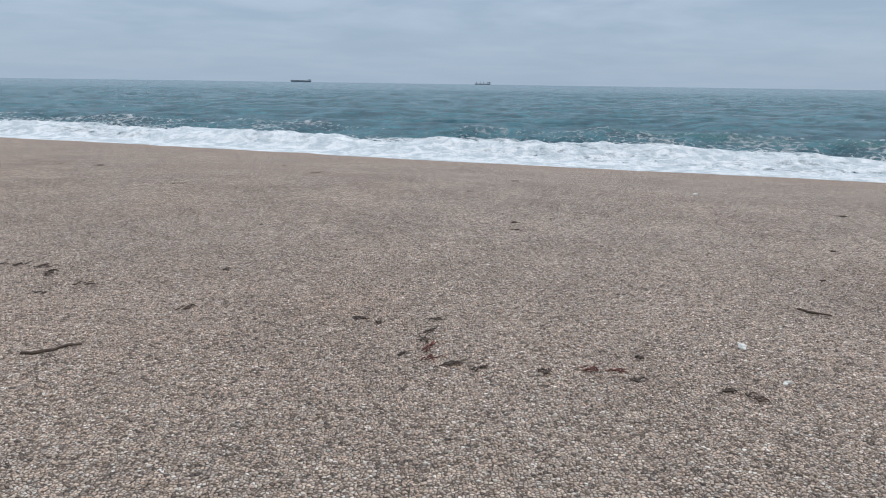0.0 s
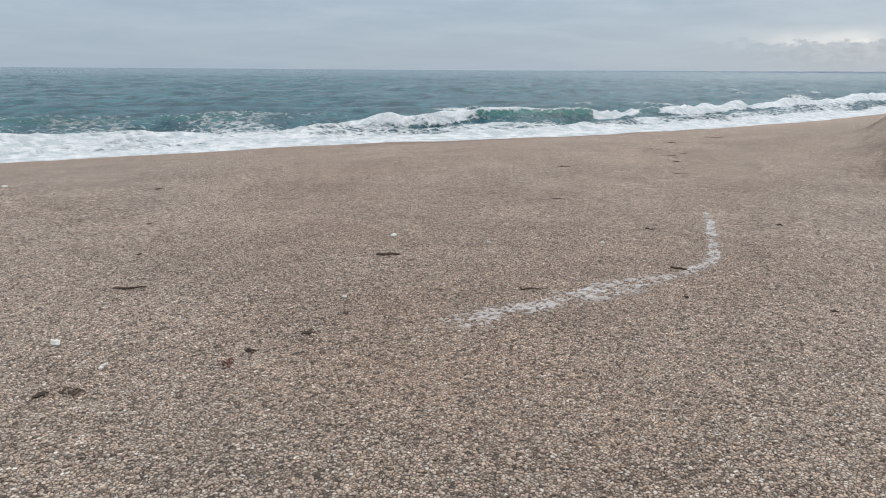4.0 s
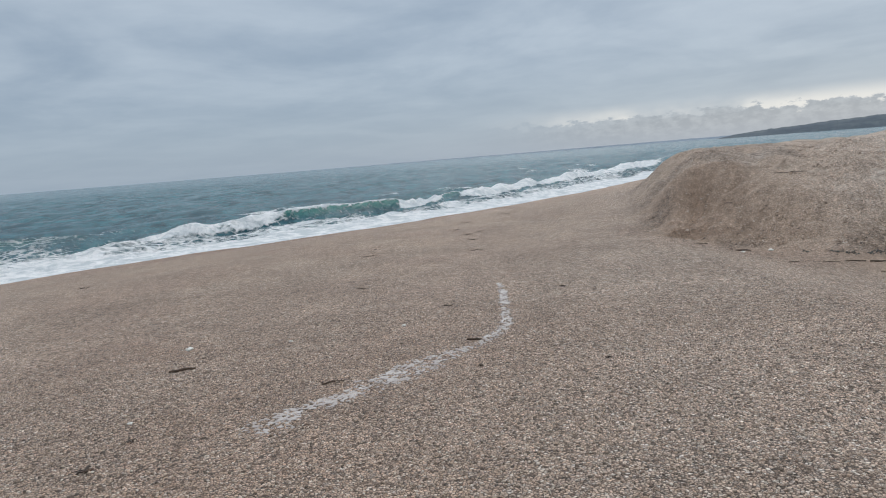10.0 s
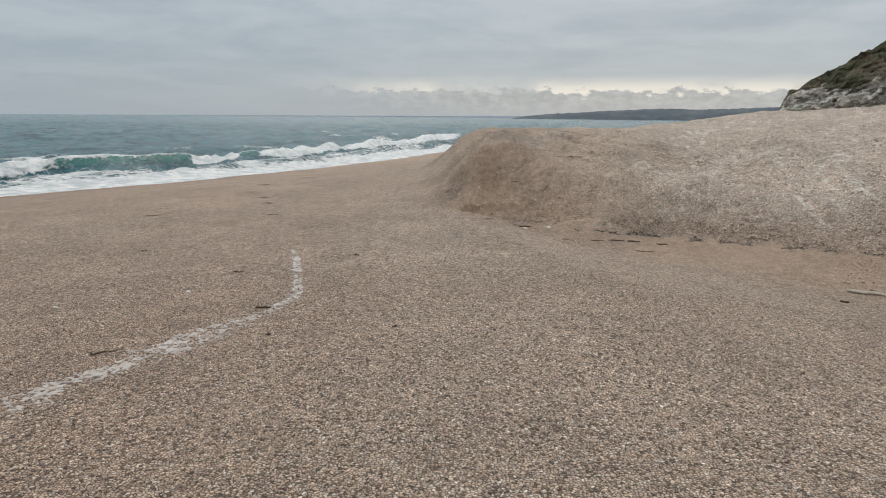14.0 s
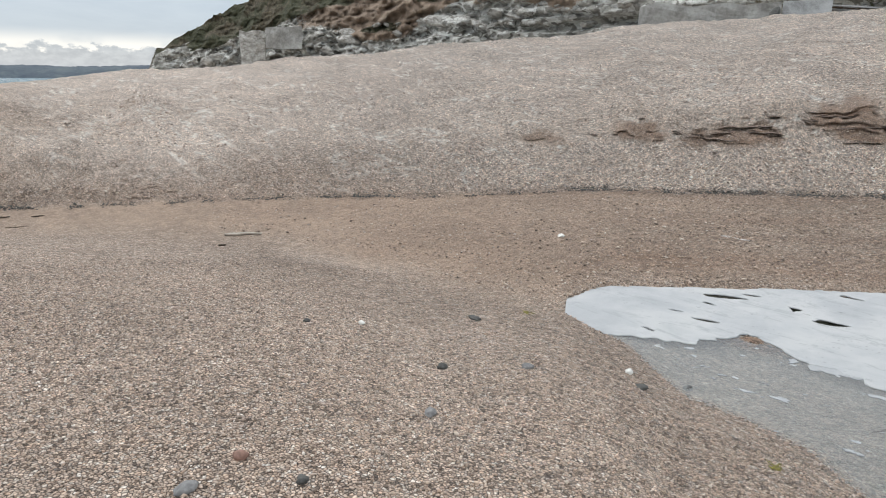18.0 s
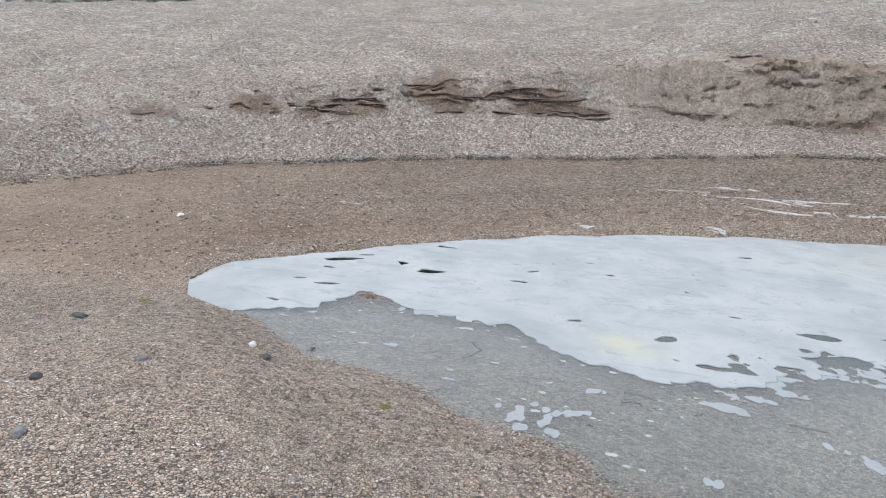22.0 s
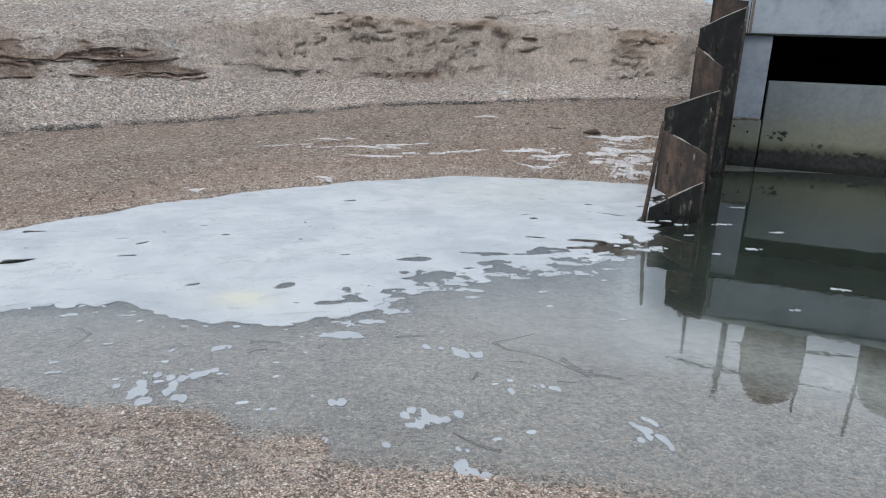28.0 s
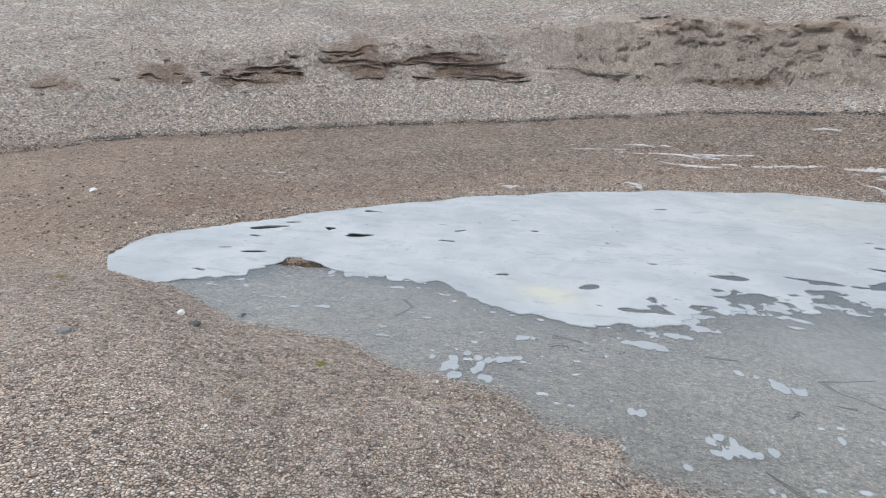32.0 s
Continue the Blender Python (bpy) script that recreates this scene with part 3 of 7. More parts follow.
def land(x, y):
    """Height of the ground, and how damp, pale and sandy it is."""
    x, y = np.asarray(x, float), np.asarray(y, float)
    b, d = np.degrees(np.arctan2(x, y)) % 360, np.hypot(x, y)
    inland = -off_shore(x, y)
    # the beach: a level top, and a slope to the sea
    beach = np.where(inland < 16, SEA_Z + 0.092 * inland, 0)
    k = smooth(inland, 12.5, 20)
    beach = (SEA_Z + 0.092 * np.minimum(inland, 30)) * (1 - k) + 0.015 * k
    beach = np.maximum(beach, -9)
    und = 0.018 * fbm(x * 0.5, y * 0.5, 3, 5) * smooth(d, 0.5, 4)
    # the hollow with its pool, and the bank beyond it
    bb = np.where(b > 300, 80, b)
    nd, fd = np.interp(bb, NEAR_B, NEAR_D), np.interp(bb, FAR_B, FAR_D)
    wob = 0.05 * fbm(x * 2.2, y * 2.2, 3, 11)
    nd, fd = nd + wob, fd + wob
    nz = np.interp(bb, TROUGH_B, TROUGH_Z)
    bd = np.interp(bb, BASE_B, BASE_D) + 0.12 * fbm(bb * 0.4, d * 0.0 + 3.3, 3, 21)
    bz = np.interp(bb, BASE_B, BASE_Z)
    ft, fz = bd + np.interp(bb, BASE_B, FOOT_D), np.interp(bb, BASE_B, FOOT_Z) + 0.05 * vnoise(bb * 0.6, d * 0, 31)
    lp, lz = bd + np.interp(bb, BASE_B, LIP_D), np.interp(bb, BASE_B, LIP_Z) + 0.10 * fbm(bb * 0.35, d * 0, 2, 33)
    td, tz = np.interp(bb, TOP_B, TOP_D), np.interp(bb, TOP_B, TOP_Z)
    gap = np.maximum(nd - d, 0)
    ease = 0.02 + 1.3 * (1 - smooth(bb, 130, 146))
    slope = nz + 0.47 * (1 - np.exp(-(gap - ease * (1 - np.exp(-gap / ease)) * 0.9) / 2.3))
    rise = np.minimum(slope, beach)
    bed = POOL_Z - 0.30 * (1 - np.exp(-np.maximum(d - nd, 0) / 1.4)) - 0.35 * smooth(bb, 192, 212)*smooth(d, 3.4, 7)
    bed = bed + 0.215 * np.exp(-(((x - 2.13) / 0.30) ** 2 + ((y + 5.58) / 0.20) ** 2))
    bed = np.maximum(bed, POOL_Z - 0.5 * np.maximum(fd - d, 0) - 0.0)
    far = nz + (bz - nz) * np.clip((d - fd) / np.maximum(bd - fd, 0.1), 0, 1) ** (0.8 + 0.5 * (1 - smooth(bb, 134, 146)))
    far = far + 0.016 * vnoise((d - fd) * 4.2 + 0.5 * wob, bb * 0.06, 78) * smooth(d, fd + 0.1, fd + 0.5) * (1 - smooth(d, bd - 0.4, bd)) * smooth(bb, 130, 148)
    face = bz + (fz - bz) * np.clip((d - bd) / np.maximum(ft - bd, 0.1), 0, 1) ** (1 + 0.5 * (1 - smooth(bb, 90, 106)))
    scarp = fz + (lz - fz) * np.clip((d - ft) / np.maximum(lp - ft, 0.1), 0, 1)
    j = np.clip((d - lp) / np.maximum(td - lp, 0.1), 0, 1)
    upper = lz + (tz - lz) * (1 - (1 - j) ** 1.25)
    back = tz - (0.004 + 0.026 * (1 - smooth(bb, 104, 114))) * (d - td)
    hollow = np.select([d < nd, (d < fd) & (bb > 144.7), d < bd, d < ft, d < lp, d < td], [rise, bed, far, face, scarp, upper], back)
    lumps = smooth(d, bd + 0.3, lp + 1.5) * (0.16 * fbm(x * 0.35, y * 0.35, 4, 41) + 0.05 * fbm(x * 1.7, y * 1.7, 3, 43) + 0.035 * fbm(x * 3.1, y * 3.1, 3, 45))
    lumps = lumps * (1 - 0.6 * smooth(d, td - 6, td + 2) * (1 - smooth(bb, 104, 114)))
    hollow = hollow + np.where(d > bd, lumps, 0)
    face_on = scarp_patches(bb, hollow)
    # the bank ends in a nose towards the sea
    fore = smooth(x, 12.5, 23)
    hw = 0.60 + 0.45 * fore
    nose = smooth((y + 0.14 * fbm(x * 0.6, y * 0.6, 3, 51) - 0.66 - 0.55 * fore) / hw, 1.0, -1.0)
    out = np.where(d > nd - 0.01, np.minimum(beach, 0.02) * (1 - nose) + hollow * nose, 0)
    z = np.where((bb >= 78) & (bb < 262) & (d > nd), out, 0)
    z = np.where((bb >= 84) & (bb < 262) & (d <= nd), hollow * smooth(bb, 84, 96) + beach * (1 - smooth(bb, 84, 96)), z)
    fade = smooth(bb, 236, 240)
    z = np.where(bb >= 236, z * (1 - fade) + 0.02 * fade, z)
    z = np.where((bb < 78) | (bb >= 262) | ((bb < 84) & (d <= nd)), beach, z)
    z = z + und * np.where(d < bd, 1, 1)
    # the culvert cuts into the bank
    ca, sa = -0.824, 0.567
    lx, ly = (x + 7.735) * ca + (y + 10.756) * sa, -(x + 7.735) * sa + (y + 10.756) * ca
    z = np.where((lx > -0.05) & (lx < 7.6) & (ly > 0.0) & (ly < 9.3), np.minimum(z, POOL_Z - 0.8), z)
    # kinds of surface
    hole = (bb > 84) & (bb < 262)
    grad = fbm(x * 0.8, y * 0.8, 4, 61)
    wet = 1 - smooth(inland + 1.2 * grad, 1.0, 9.5)
    strip = hole * smooth(d + 0.3 * grad * (1 - smooth(bb, 146, 160)), fd - 0.2 - 1.0 * (1 - smooth(bb, 143, 150)), fd + 0.3 + 0.5 * (1 - smooth(bb, 138, 165))) * (1 - smooth(d + 0.16 * grad, bd - 0.12, bd + 0.12))
    swash = hole * (1 - smooth(bb, 128, 150)) * smooth(d, fd - 2.2, fd + 1.0) * (1 - smooth(d, bd - 0.3, bd + 0.8)) * 0.5
    nosewet = smooth(bb, 84, 89) * (1 - smooth(bb, 90, 103)) * smooth(d, bd - 0.5, bd + 0.5) * (1 - smooth(d, bd + 1.2, bd + 3.2)) * 0.46
    damp = np.clip(np.maximum.reduce([wet * 0.5, strip * (0.25 + 0.30 * (1 - smooth(bb, 136, 170)) - 0.17 * smooth(bb, 162, 192) + (0.2 * vnoise((d - fd) * 5.0 + 0.3 * grad, bb * 0.10, 76) + 0.26 * vnoise((d - fd) * 12.0 + 0.3 * grad, bb * 0.08, 77)) * smooth(bb, 138, 160)), swash * 0.7, nosewet]) + 0.10 * grad, 0, 1)
    # the last swash left the shingle seaward of its foam line damp
    fresh = smooth(bb, 30, 48) * (1 - smooth(bb, 68, 88)) * smooth(d, 2.0, 5.0) * (1 - hole)
    damp = np.clip(damp + 0.42 * fresh * (1 + 0.6 * grad), 0, 1)
    band = hole * smooth(d, bd - 0.05, bd + 0.15) * (1 - smooth(d + 0.3 * grad, ft + 0.0, ft + 0.5)) * smooth(bb, 112, 150)
    dry = hole * smooth(d, bd + 0.5 - 0.4 * smooth(bb, 98, 108), ft + 0.35) * (0.52 + 0.14 * smooth(bb, 96, 106) + 0.06 * smooth(bb, 120, 140)) * smooth(bb, 88, 98)
    rim = hole * np.exp(-((d - nd + 0.3 + 0.3 * grad) / 0.55) ** 2) * smooth(bb, 112, 124) * (1 - smooth(bb, 146, 150)) * smooth(grad, -0.7, 0.5)
    band = np.maximum(band, np.maximum(0.42 * rim, 0.10 * hole * smooth(bb, 116, 142) * (d < nd)))
    pale = np.clip(np.maximum(band, dry) + 0.2 * grad * (dry > 0), 0, 1)
    sandy = hole * smooth(d, ft - 0.2, ft + 0.15) * (1 - smooth(d + 0.25 * grad, lp, lp + 0.9)) * (0.25 + 0.75 * smooth(bb, 172, 182)) * smooth(bb, 120, 150)
    sandy = np.maximum(np.maximum(sandy, wet * 0.55), 0.12 * nosewet)
    sandy = np.maximum(sandy, strip * (0.32 + 0.9 * (1 - smooth(bb, 122, 172))) * smooth(bb, 96, 104))
    # drifts of smooth sand and of pebbles lie on the nose of the bank
    drift = smooth(fbm(x * 0.75, y * 0.75, 4, 65), -0.22, 0.22)
    snout = smooth(bb, 83, 88) * (1 - smooth(bb, 94, 108)) * smooth(d, bd - 0.8, bd + 0.3) * (1 - smooth(d, td - 2, td + 6))
    sandy = np.maximum(sandy, snout * (0.16 + 0.5 * (1 - drift)))
    damp = np.clip(damp + snout * (0.05 + 0.08 * (1 - drift)), 0, 1)
    pale = pale * (1 - 0.55 * snout * (1 - 0.5 * drift))
    sandy = np.maximum(sandy, 0.5 * fresh * smooth(d, 6, 15))
    on = face_on * (d > ft - 0.3) * (d < lp + 1.2)
    tide = hole * np.exp(-((d - bd + 0.05 + 0.16 * grad) / 0.10) ** 2) * smooth(vnoise(x * 2.2, y * 2.2, 73) + 0.5 * vnoise(x * 7, y * 7, 74), -0.5, 0.5) * smooth(bb, 112, 136)
    brim = strip * smooth(bb, 140, 150) * np.exp(-((d - fd - 0.5) / 0.35) ** 2) * 0.3
    mud_spot = smooth(np.exp(-(((x - 2.13) / 0.30) ** 2 + ((y + 5.58) / 0.20) ** 2)), 0.15, 0.6)
    damp = np.clip(damp + 0.75 * mud_spot + on * (0.30 + 0.25 * (1 - smooth(bb, 172, 182)) + 0.30 * vnoise(bb * 1.5, z * 16.0, 71)) + 0.8 * tide + brim, 0, 1)
    pale = pale * (1 - on)
    silt = 0.62 * hole * smooth(bb, 209, 215.5) * smooth(d, 4.2, 6.5) * (z < POOL_Z) + 0.36 * hole * smooth(POOL_Z - z - 0.10 * smooth(bb, 176, 192), 0.05, 0.22) * (bb > 140) * (d < bd) + 0.25 * tide
    silt = np.maximum(silt, 0.24 * hole * smooth(POOL_Z - z, 0.004, 0.03) * (bb > 140) * (d < fd))
    silt = silt * (1 - mud_spot)
    coarse = np.clip(0.05 + 0.95 * hole * smooth(d, fd - 0.6, fd + 1.4) * (0.35 * smooth(bb, 92, 106) + 0.65 * smooth(bb, 112, 138)), 0, 1) * (1 - 0.8 * wet)
    coarse = np.maximum(coarse, 0.2 * smooth(bb, 84, 88) * (1 - smooth(bb, 93, 98)) * smooth(d, bd - 0.2, bd + 0.6))
    coarse = np.maximum(coarse, 0.6 * hole * smooth(bb, 106, 124) * (1 - smooth(bb, 176, 190)) * smooth(d, nd - 3.2, nd - 1.0) * (d < nd))
    coarse = np.maximum(coarse, 0.75 * snout * drift)
    coarse = np.clip(coarse * (1 - 0.6 * sandy) * (1 - 0.6 * on) + 0.5 * tide, 0, 1)
    return z, damp, pale, sandy, np.clip(silt, 0, 1), coarse


def ground_at(x, y):
    return float(land(np.array([x]), np.array([y]))[0][0])


# firm crusts in the scarp: bearing and height of both ends
LEDGES = [(155.0, 0.86, 158.5, 0.86), (153.0, 0.70, 157.0, 0.68), (157.0, 0.78, 159.5, 0.80), (161.5, 1.05, 164.5, 1.08), (162.8, 0.92, 165.5, 0.90), (163.0, 0.72, 165.8, 0.70), (161.8, 1.28, 163.0, 1.30),
          (165.1, 0.94, 168.4, 0.97), (168.0, 1.02, 172.5, 1.00), (171.0, 0.96, 175.2, 1.02), (169.0, 1.12, 171.5, 1.14), (167.8, 0.74, 170.0, 0.74), (170.6, 0.75, 177.0, 0.79), (172.0, 0.69, 177.4, 0.73),
          (178.3, 0.88, 181.5, 0.86), (180.8, 0.82, 187.4, 0.82), (182.5, 0.78, 185.6, 0.74), (180.2, 1.38, 182.0, 1.32), (182.2, 1.30, 183.6, 1.22), (182.9, 1.10, 183.8, 1.08), (176.6, 1.62, 177.8, 1.59), (183.4, 1.80, 184.8, 1.85),
          (185.0, 1.77, 186.6, 1.86), (186.6, 1.86, 188.3, 1.80), (188.5, 1.47, 189.8, 1.48), (187.2, 1.02, 189.2, 1.05), (186.0, 1.66, 186.9, 1.50), (188.2, 0.75, 191.2, 0.76), (190.0, 0.80, 194.0, 0.85), (193.7, 1.15, 198.0, 1.24),
          (197.6, 1.23, 203.1, 1.34), (195.7, 0.92, 199.1, 0.99), (193.0, 1.90, 194.0, 1.72), (194.2, 1.66, 195.2, 1.58), (191.3, 1.51, 194.0, 1.58), (195.4, 1.62, 198.0, 1.72), (197.8, 1.82, 200.6, 1.92), (200.4, 1.96, 204.5, 2.02),
          (204.3, 1.72, 207.0, 1.74), (207.5, 1.52, 209.4, 1.35), (208.2, 1.27, 210.5, 1.29), (204.7, 1.11, 206.4, 1.15), (208.2, 0.90, 210.0, 0.95), (211.0, 1.62, 212.5, 1.73), (209.0, 1.42, 210.8, 1.5)]
rng = random.Random(12)
for k in range(30):
    b, z = rng.choice([(163, 1.0), (171, 0.95), (156, 0.76), (149, 0.76), (185, 1.5), (194, 1.6), (201, 1.8), (209, 1.4), (186, 1.2)])
    b, z, l = b + rng.gauss(0, 2.2), z + rng.gauss(0, 0.14), 0.4 + 1.1 * rng.random()
    LEDGES.append((b - l / 2, z, b + l / 2, z + rng.gauss(0, 0.03)))


def ledge_wave(arc, z):
    crumbly = smooth(arc, 38.4, 39.6)
    return 0.045 * vnoise(arc * 1.8, arc * 0 + z * 7.0, 89) + (0.016 + 0.018 * crumbly) * vnoise(arc * 6.0, arc * 0 + z * 7.0, 90) + 0.022 * crumbly * vnoise(arc * 13.0, arc * 0 + z * 7.0, 91)


def make_ground():
    bear = np.concatenate([np.arange(-40, 83, 0.55), np.arange(83, 112, 0.17), np.arange(112, 146, 0.24), np.arange(146, 214, 0.13), np.arange(214, 216, 0.25), np.arange(216, 240, 0.4), np.arange(240, 320.01, 2.0)])
    rad = [0.002, 0.12, 0.25]
    while rad[-1] < 140:
        r = rad[-1]
        rad.append(r + (0.016 if 12.1 < r < 14.1 else 0.03 if 11 < r < 16 else max(0.035, 0.0125 * r)))
    rad += [180, 240, 340, 520, 900, 1700, 3200, 4800]
    rad = np.array(rad)
    B, D = np.meshgrid(np.radians(bear), rad, indexing="ij")
    x, y = D * np.sin(B), D * np.cos(B)
    z, damp, pale, sandy, silt, coarse = land(x, y)
    # broken ledges and hollows in the scarp
    bb = np.degrees(B) % 360
    bd = np.interp(bb, BASE_B, BASE_D)
    ft, lp = bd + np.interp(bb, BASE_B, FOOT_D), bd + np.interp(bb, BASE_B, LIP_D)
    on = smooth(D, ft - 0.35, ft) * (1 - smooth(D, lp + 0.1, lp + 0.9)) * smooth(bb, 126, 160) * (bb < 240)
    arc = np.radians(bb) * 12.5
    shelf = np.clip(0.9 * vnoise(arc * 0.9, z * 8.5, 81) + 0.9 * vnoise(arc * 2.6, z * 19.0, 82) + 0.6 * vnoise(arc * 6.5, z * 34.0, 86), -1, 1)
    shelf = smooth(shelf, -0.12, 0.12) * 2 - 1
    crumb = 1 - np.abs(fbm(arc * 2.4, z * 5.0, 4, 83))
    where = np.clip(scarp_patches(bb, z), 0, 1)
    soft = smooth(bb, 176, 184)
    crags = smooth(fbm(arc * 5.5, z * 13.0, 4, 88), 0.30, 0.45) * smooth(fbm(arc * 0.9, z * 2.0, 2, 80), -0.1, 0.3) * soft
    push = on * (0.05 * shelf * where * (1 - 0.6 * soft) + 0.06 * fbm(arc * 0.8, z * 1.5, 3, 85) - 0.04 * crumb ** 3 + 0.075 * crags + 0.02)
    # hollows washed out under each ledge
    for b0, z0, b1, z1 in LEDGES:
        c = np.nonzero((bear > b0 - 0.2) & (bear < b1 + 0.2))[0]
        if len(c) < 2:
            continue
        c = slice(c[0], c[-1] + 1)
        u = np.clip((bb[c] - b0) / (b1 - b0), 0, 1)
        line = z0 + (z1 - z0) * u + ledge_wave(arc[c], z0)
        tall = 0.045 * (1 - np.abs(2 * u - 1) ** 3) * np.clip(0.75 + 0.7 * vnoise(arc[c] * 4.5, arc[c] * 0 + z0 * 9, 87), 0.1, 1.4)
        if b0 >= 178:
            tall = tall * smooth(vnoise(arc[c] * 3.4, arc[c] * 0 + z0 * 5, 92), -0.25, 0.15)
        dz = z[c] - line
        inside = smooth(dz, -tall - 0.008, -tall + 0.008) * (1 - smooth(dz, -0.004, 0.008)) * (tall > 0.012) * (D[c] > ft[c] - 0.7) * (D[c] < lp[c] + 1.2)
        push[c] = np.maximum(push[c], 0.11 * inside)
    # the nose of the bank: pitted, clotted shingle
    nose = smooth(bb, 84, 87) * (1 - smooth(bb, 104, 116)) * smooth(D, bd - 0.1, bd + 0.4) * (1 - smooth(D, bd + 4.0, bd + 8.0))
    pits = smooth(fbm(x * 1.6, y * 1.6 + z * 1.3, 4, 121), 0.25, 0.75)
    z = z + nose * (0.08 * fbm(x * 1.3, y * 1.3, 4, 123) + 0.018 * fbm(x * 6.0, y * 6.0, 3, 125) - 0.07 * pits)
    x, y = x + push * np.sin(B), y + push * np.cos(B)
    z = z + on * 0.03 * fbm(arc * 5, D * 5, 3, 84)
    far = D > 150
    z = np.where(far & (off_shore(x, y) < 0), np.minimum(z, 3.0), z)
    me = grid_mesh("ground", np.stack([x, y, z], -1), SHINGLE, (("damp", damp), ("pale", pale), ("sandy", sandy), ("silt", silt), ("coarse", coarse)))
    return tagged(put("ground", me), "fine brown and grey shingle of beach, hollow and bank", "beach", kind="structure")


GROUND = make_ground()


def make_ledges():
    """Crusts of firmer sand over the hollows of the scarp: thin broken layers, or rows of clods where the face crumbles."""
    rng = random.Random(12)
    for b0, z0, b1, z1 in LEDGES:
        layered = (b0 + b1) / 2 < 178
        bd = float(np.interp((b0 + b1) / 2, BASE_B, BASE_D))
        ds = np.linspace(bd + 0.4, bd + 3.6, 200)
        n = max(6, int(radians(b1 - b0) * 13 / (0.02 if layered else 0.045)))
        bears = np.radians(np.linspace(b0, b1, n + 1))
        hs = np.maximum.accumulate(land(np.sin(bears)[:, None] * ds, np.cos(bears)[:, None] * ds)[0], 1)
        zs = np.linspace(z0, z1, n + 1) + ledge_wave(bears * 12.5, z0)
        seed = rng.random() * 99
        bm, rings = bmesh.new(), []
        for k in range(n + 1):
            e, z, a = float(np.interp(zs[k], hs[k], ds)), float(zs[k]), float(bears[k])
            taper = (1 - abs(2 * k / n - 1) ** 3) * min(1.0, max(0.0, 0.7 + 1.8 * noise.noise((k * 0.16, seed, 5))))
            if layered:
                taper = max(0.03, taper)
                front, back = e - taper * (0.024 + 0.024 * noise.noise((k * 0.35, seed, 1)) + 0.022 * rng.random()) + 0.012, e + 0.16
                thick = taper * (0.008 + 0.010 * rng.random())
                rings.append([bm.verts.new((d * math.sin(a), d * math.cos(a), h)) for d, h in ((front + 0.012, z + thick), (front, z + thick * 0.35), (front + 0.01 * rng.random(), z), (back, z - 0.004), (back, z + 0.02))])
            elif taper > 0.3:
                w = (0.018 + 0.03 * rng.random() ** 2) * (0.5 + 0.5 * taper)
                e += 0.4 * w
                pebble(bm, (w, w * 0.8, w * 0.55), rng.random() * 50, 0.9, (e * math.sin(a), e * math.cos(a), z + 0.004 + 0.03 * rng.random()), 1)
        if layered:
            for r0, r1 in zip(rings, rings[1:]):
                for q in range(5):
                    bm.faces.new((r0[q], r1[q], r1[(q + 1) % 5], r0[(q + 1) % 5]))
            bm.faces.new(rings[0][::-1])
            bm.faces.new(rings[-1])
            bmesh.ops.recalc_face_normals(bm, faces=bm.faces[:])
        if bm.faces:
            part("ledge", bm, DAMP_CRUST if layered else CRUST, GROUND)
        else:
            bm.free()


CRUST = plain("sandy_crust", [(0, (0.20, 0.16, 0.135)), (0.5, (0.34, 0.285, 0.245)), (1, (0.46, 0.395, 0.345))], 5, 0.95, 0.7, 70, 0, 0.01)
DAMP_CRUST = plain("damp_crust", [(0, (0.09, 0.066, 0.053)), (0.5, (0.19, 0.145, 0.118)), (1, (0.31, 0.25, 0.21))], 5, 0.95, 0.9, 70, 0, 0.02)
make_ledges()


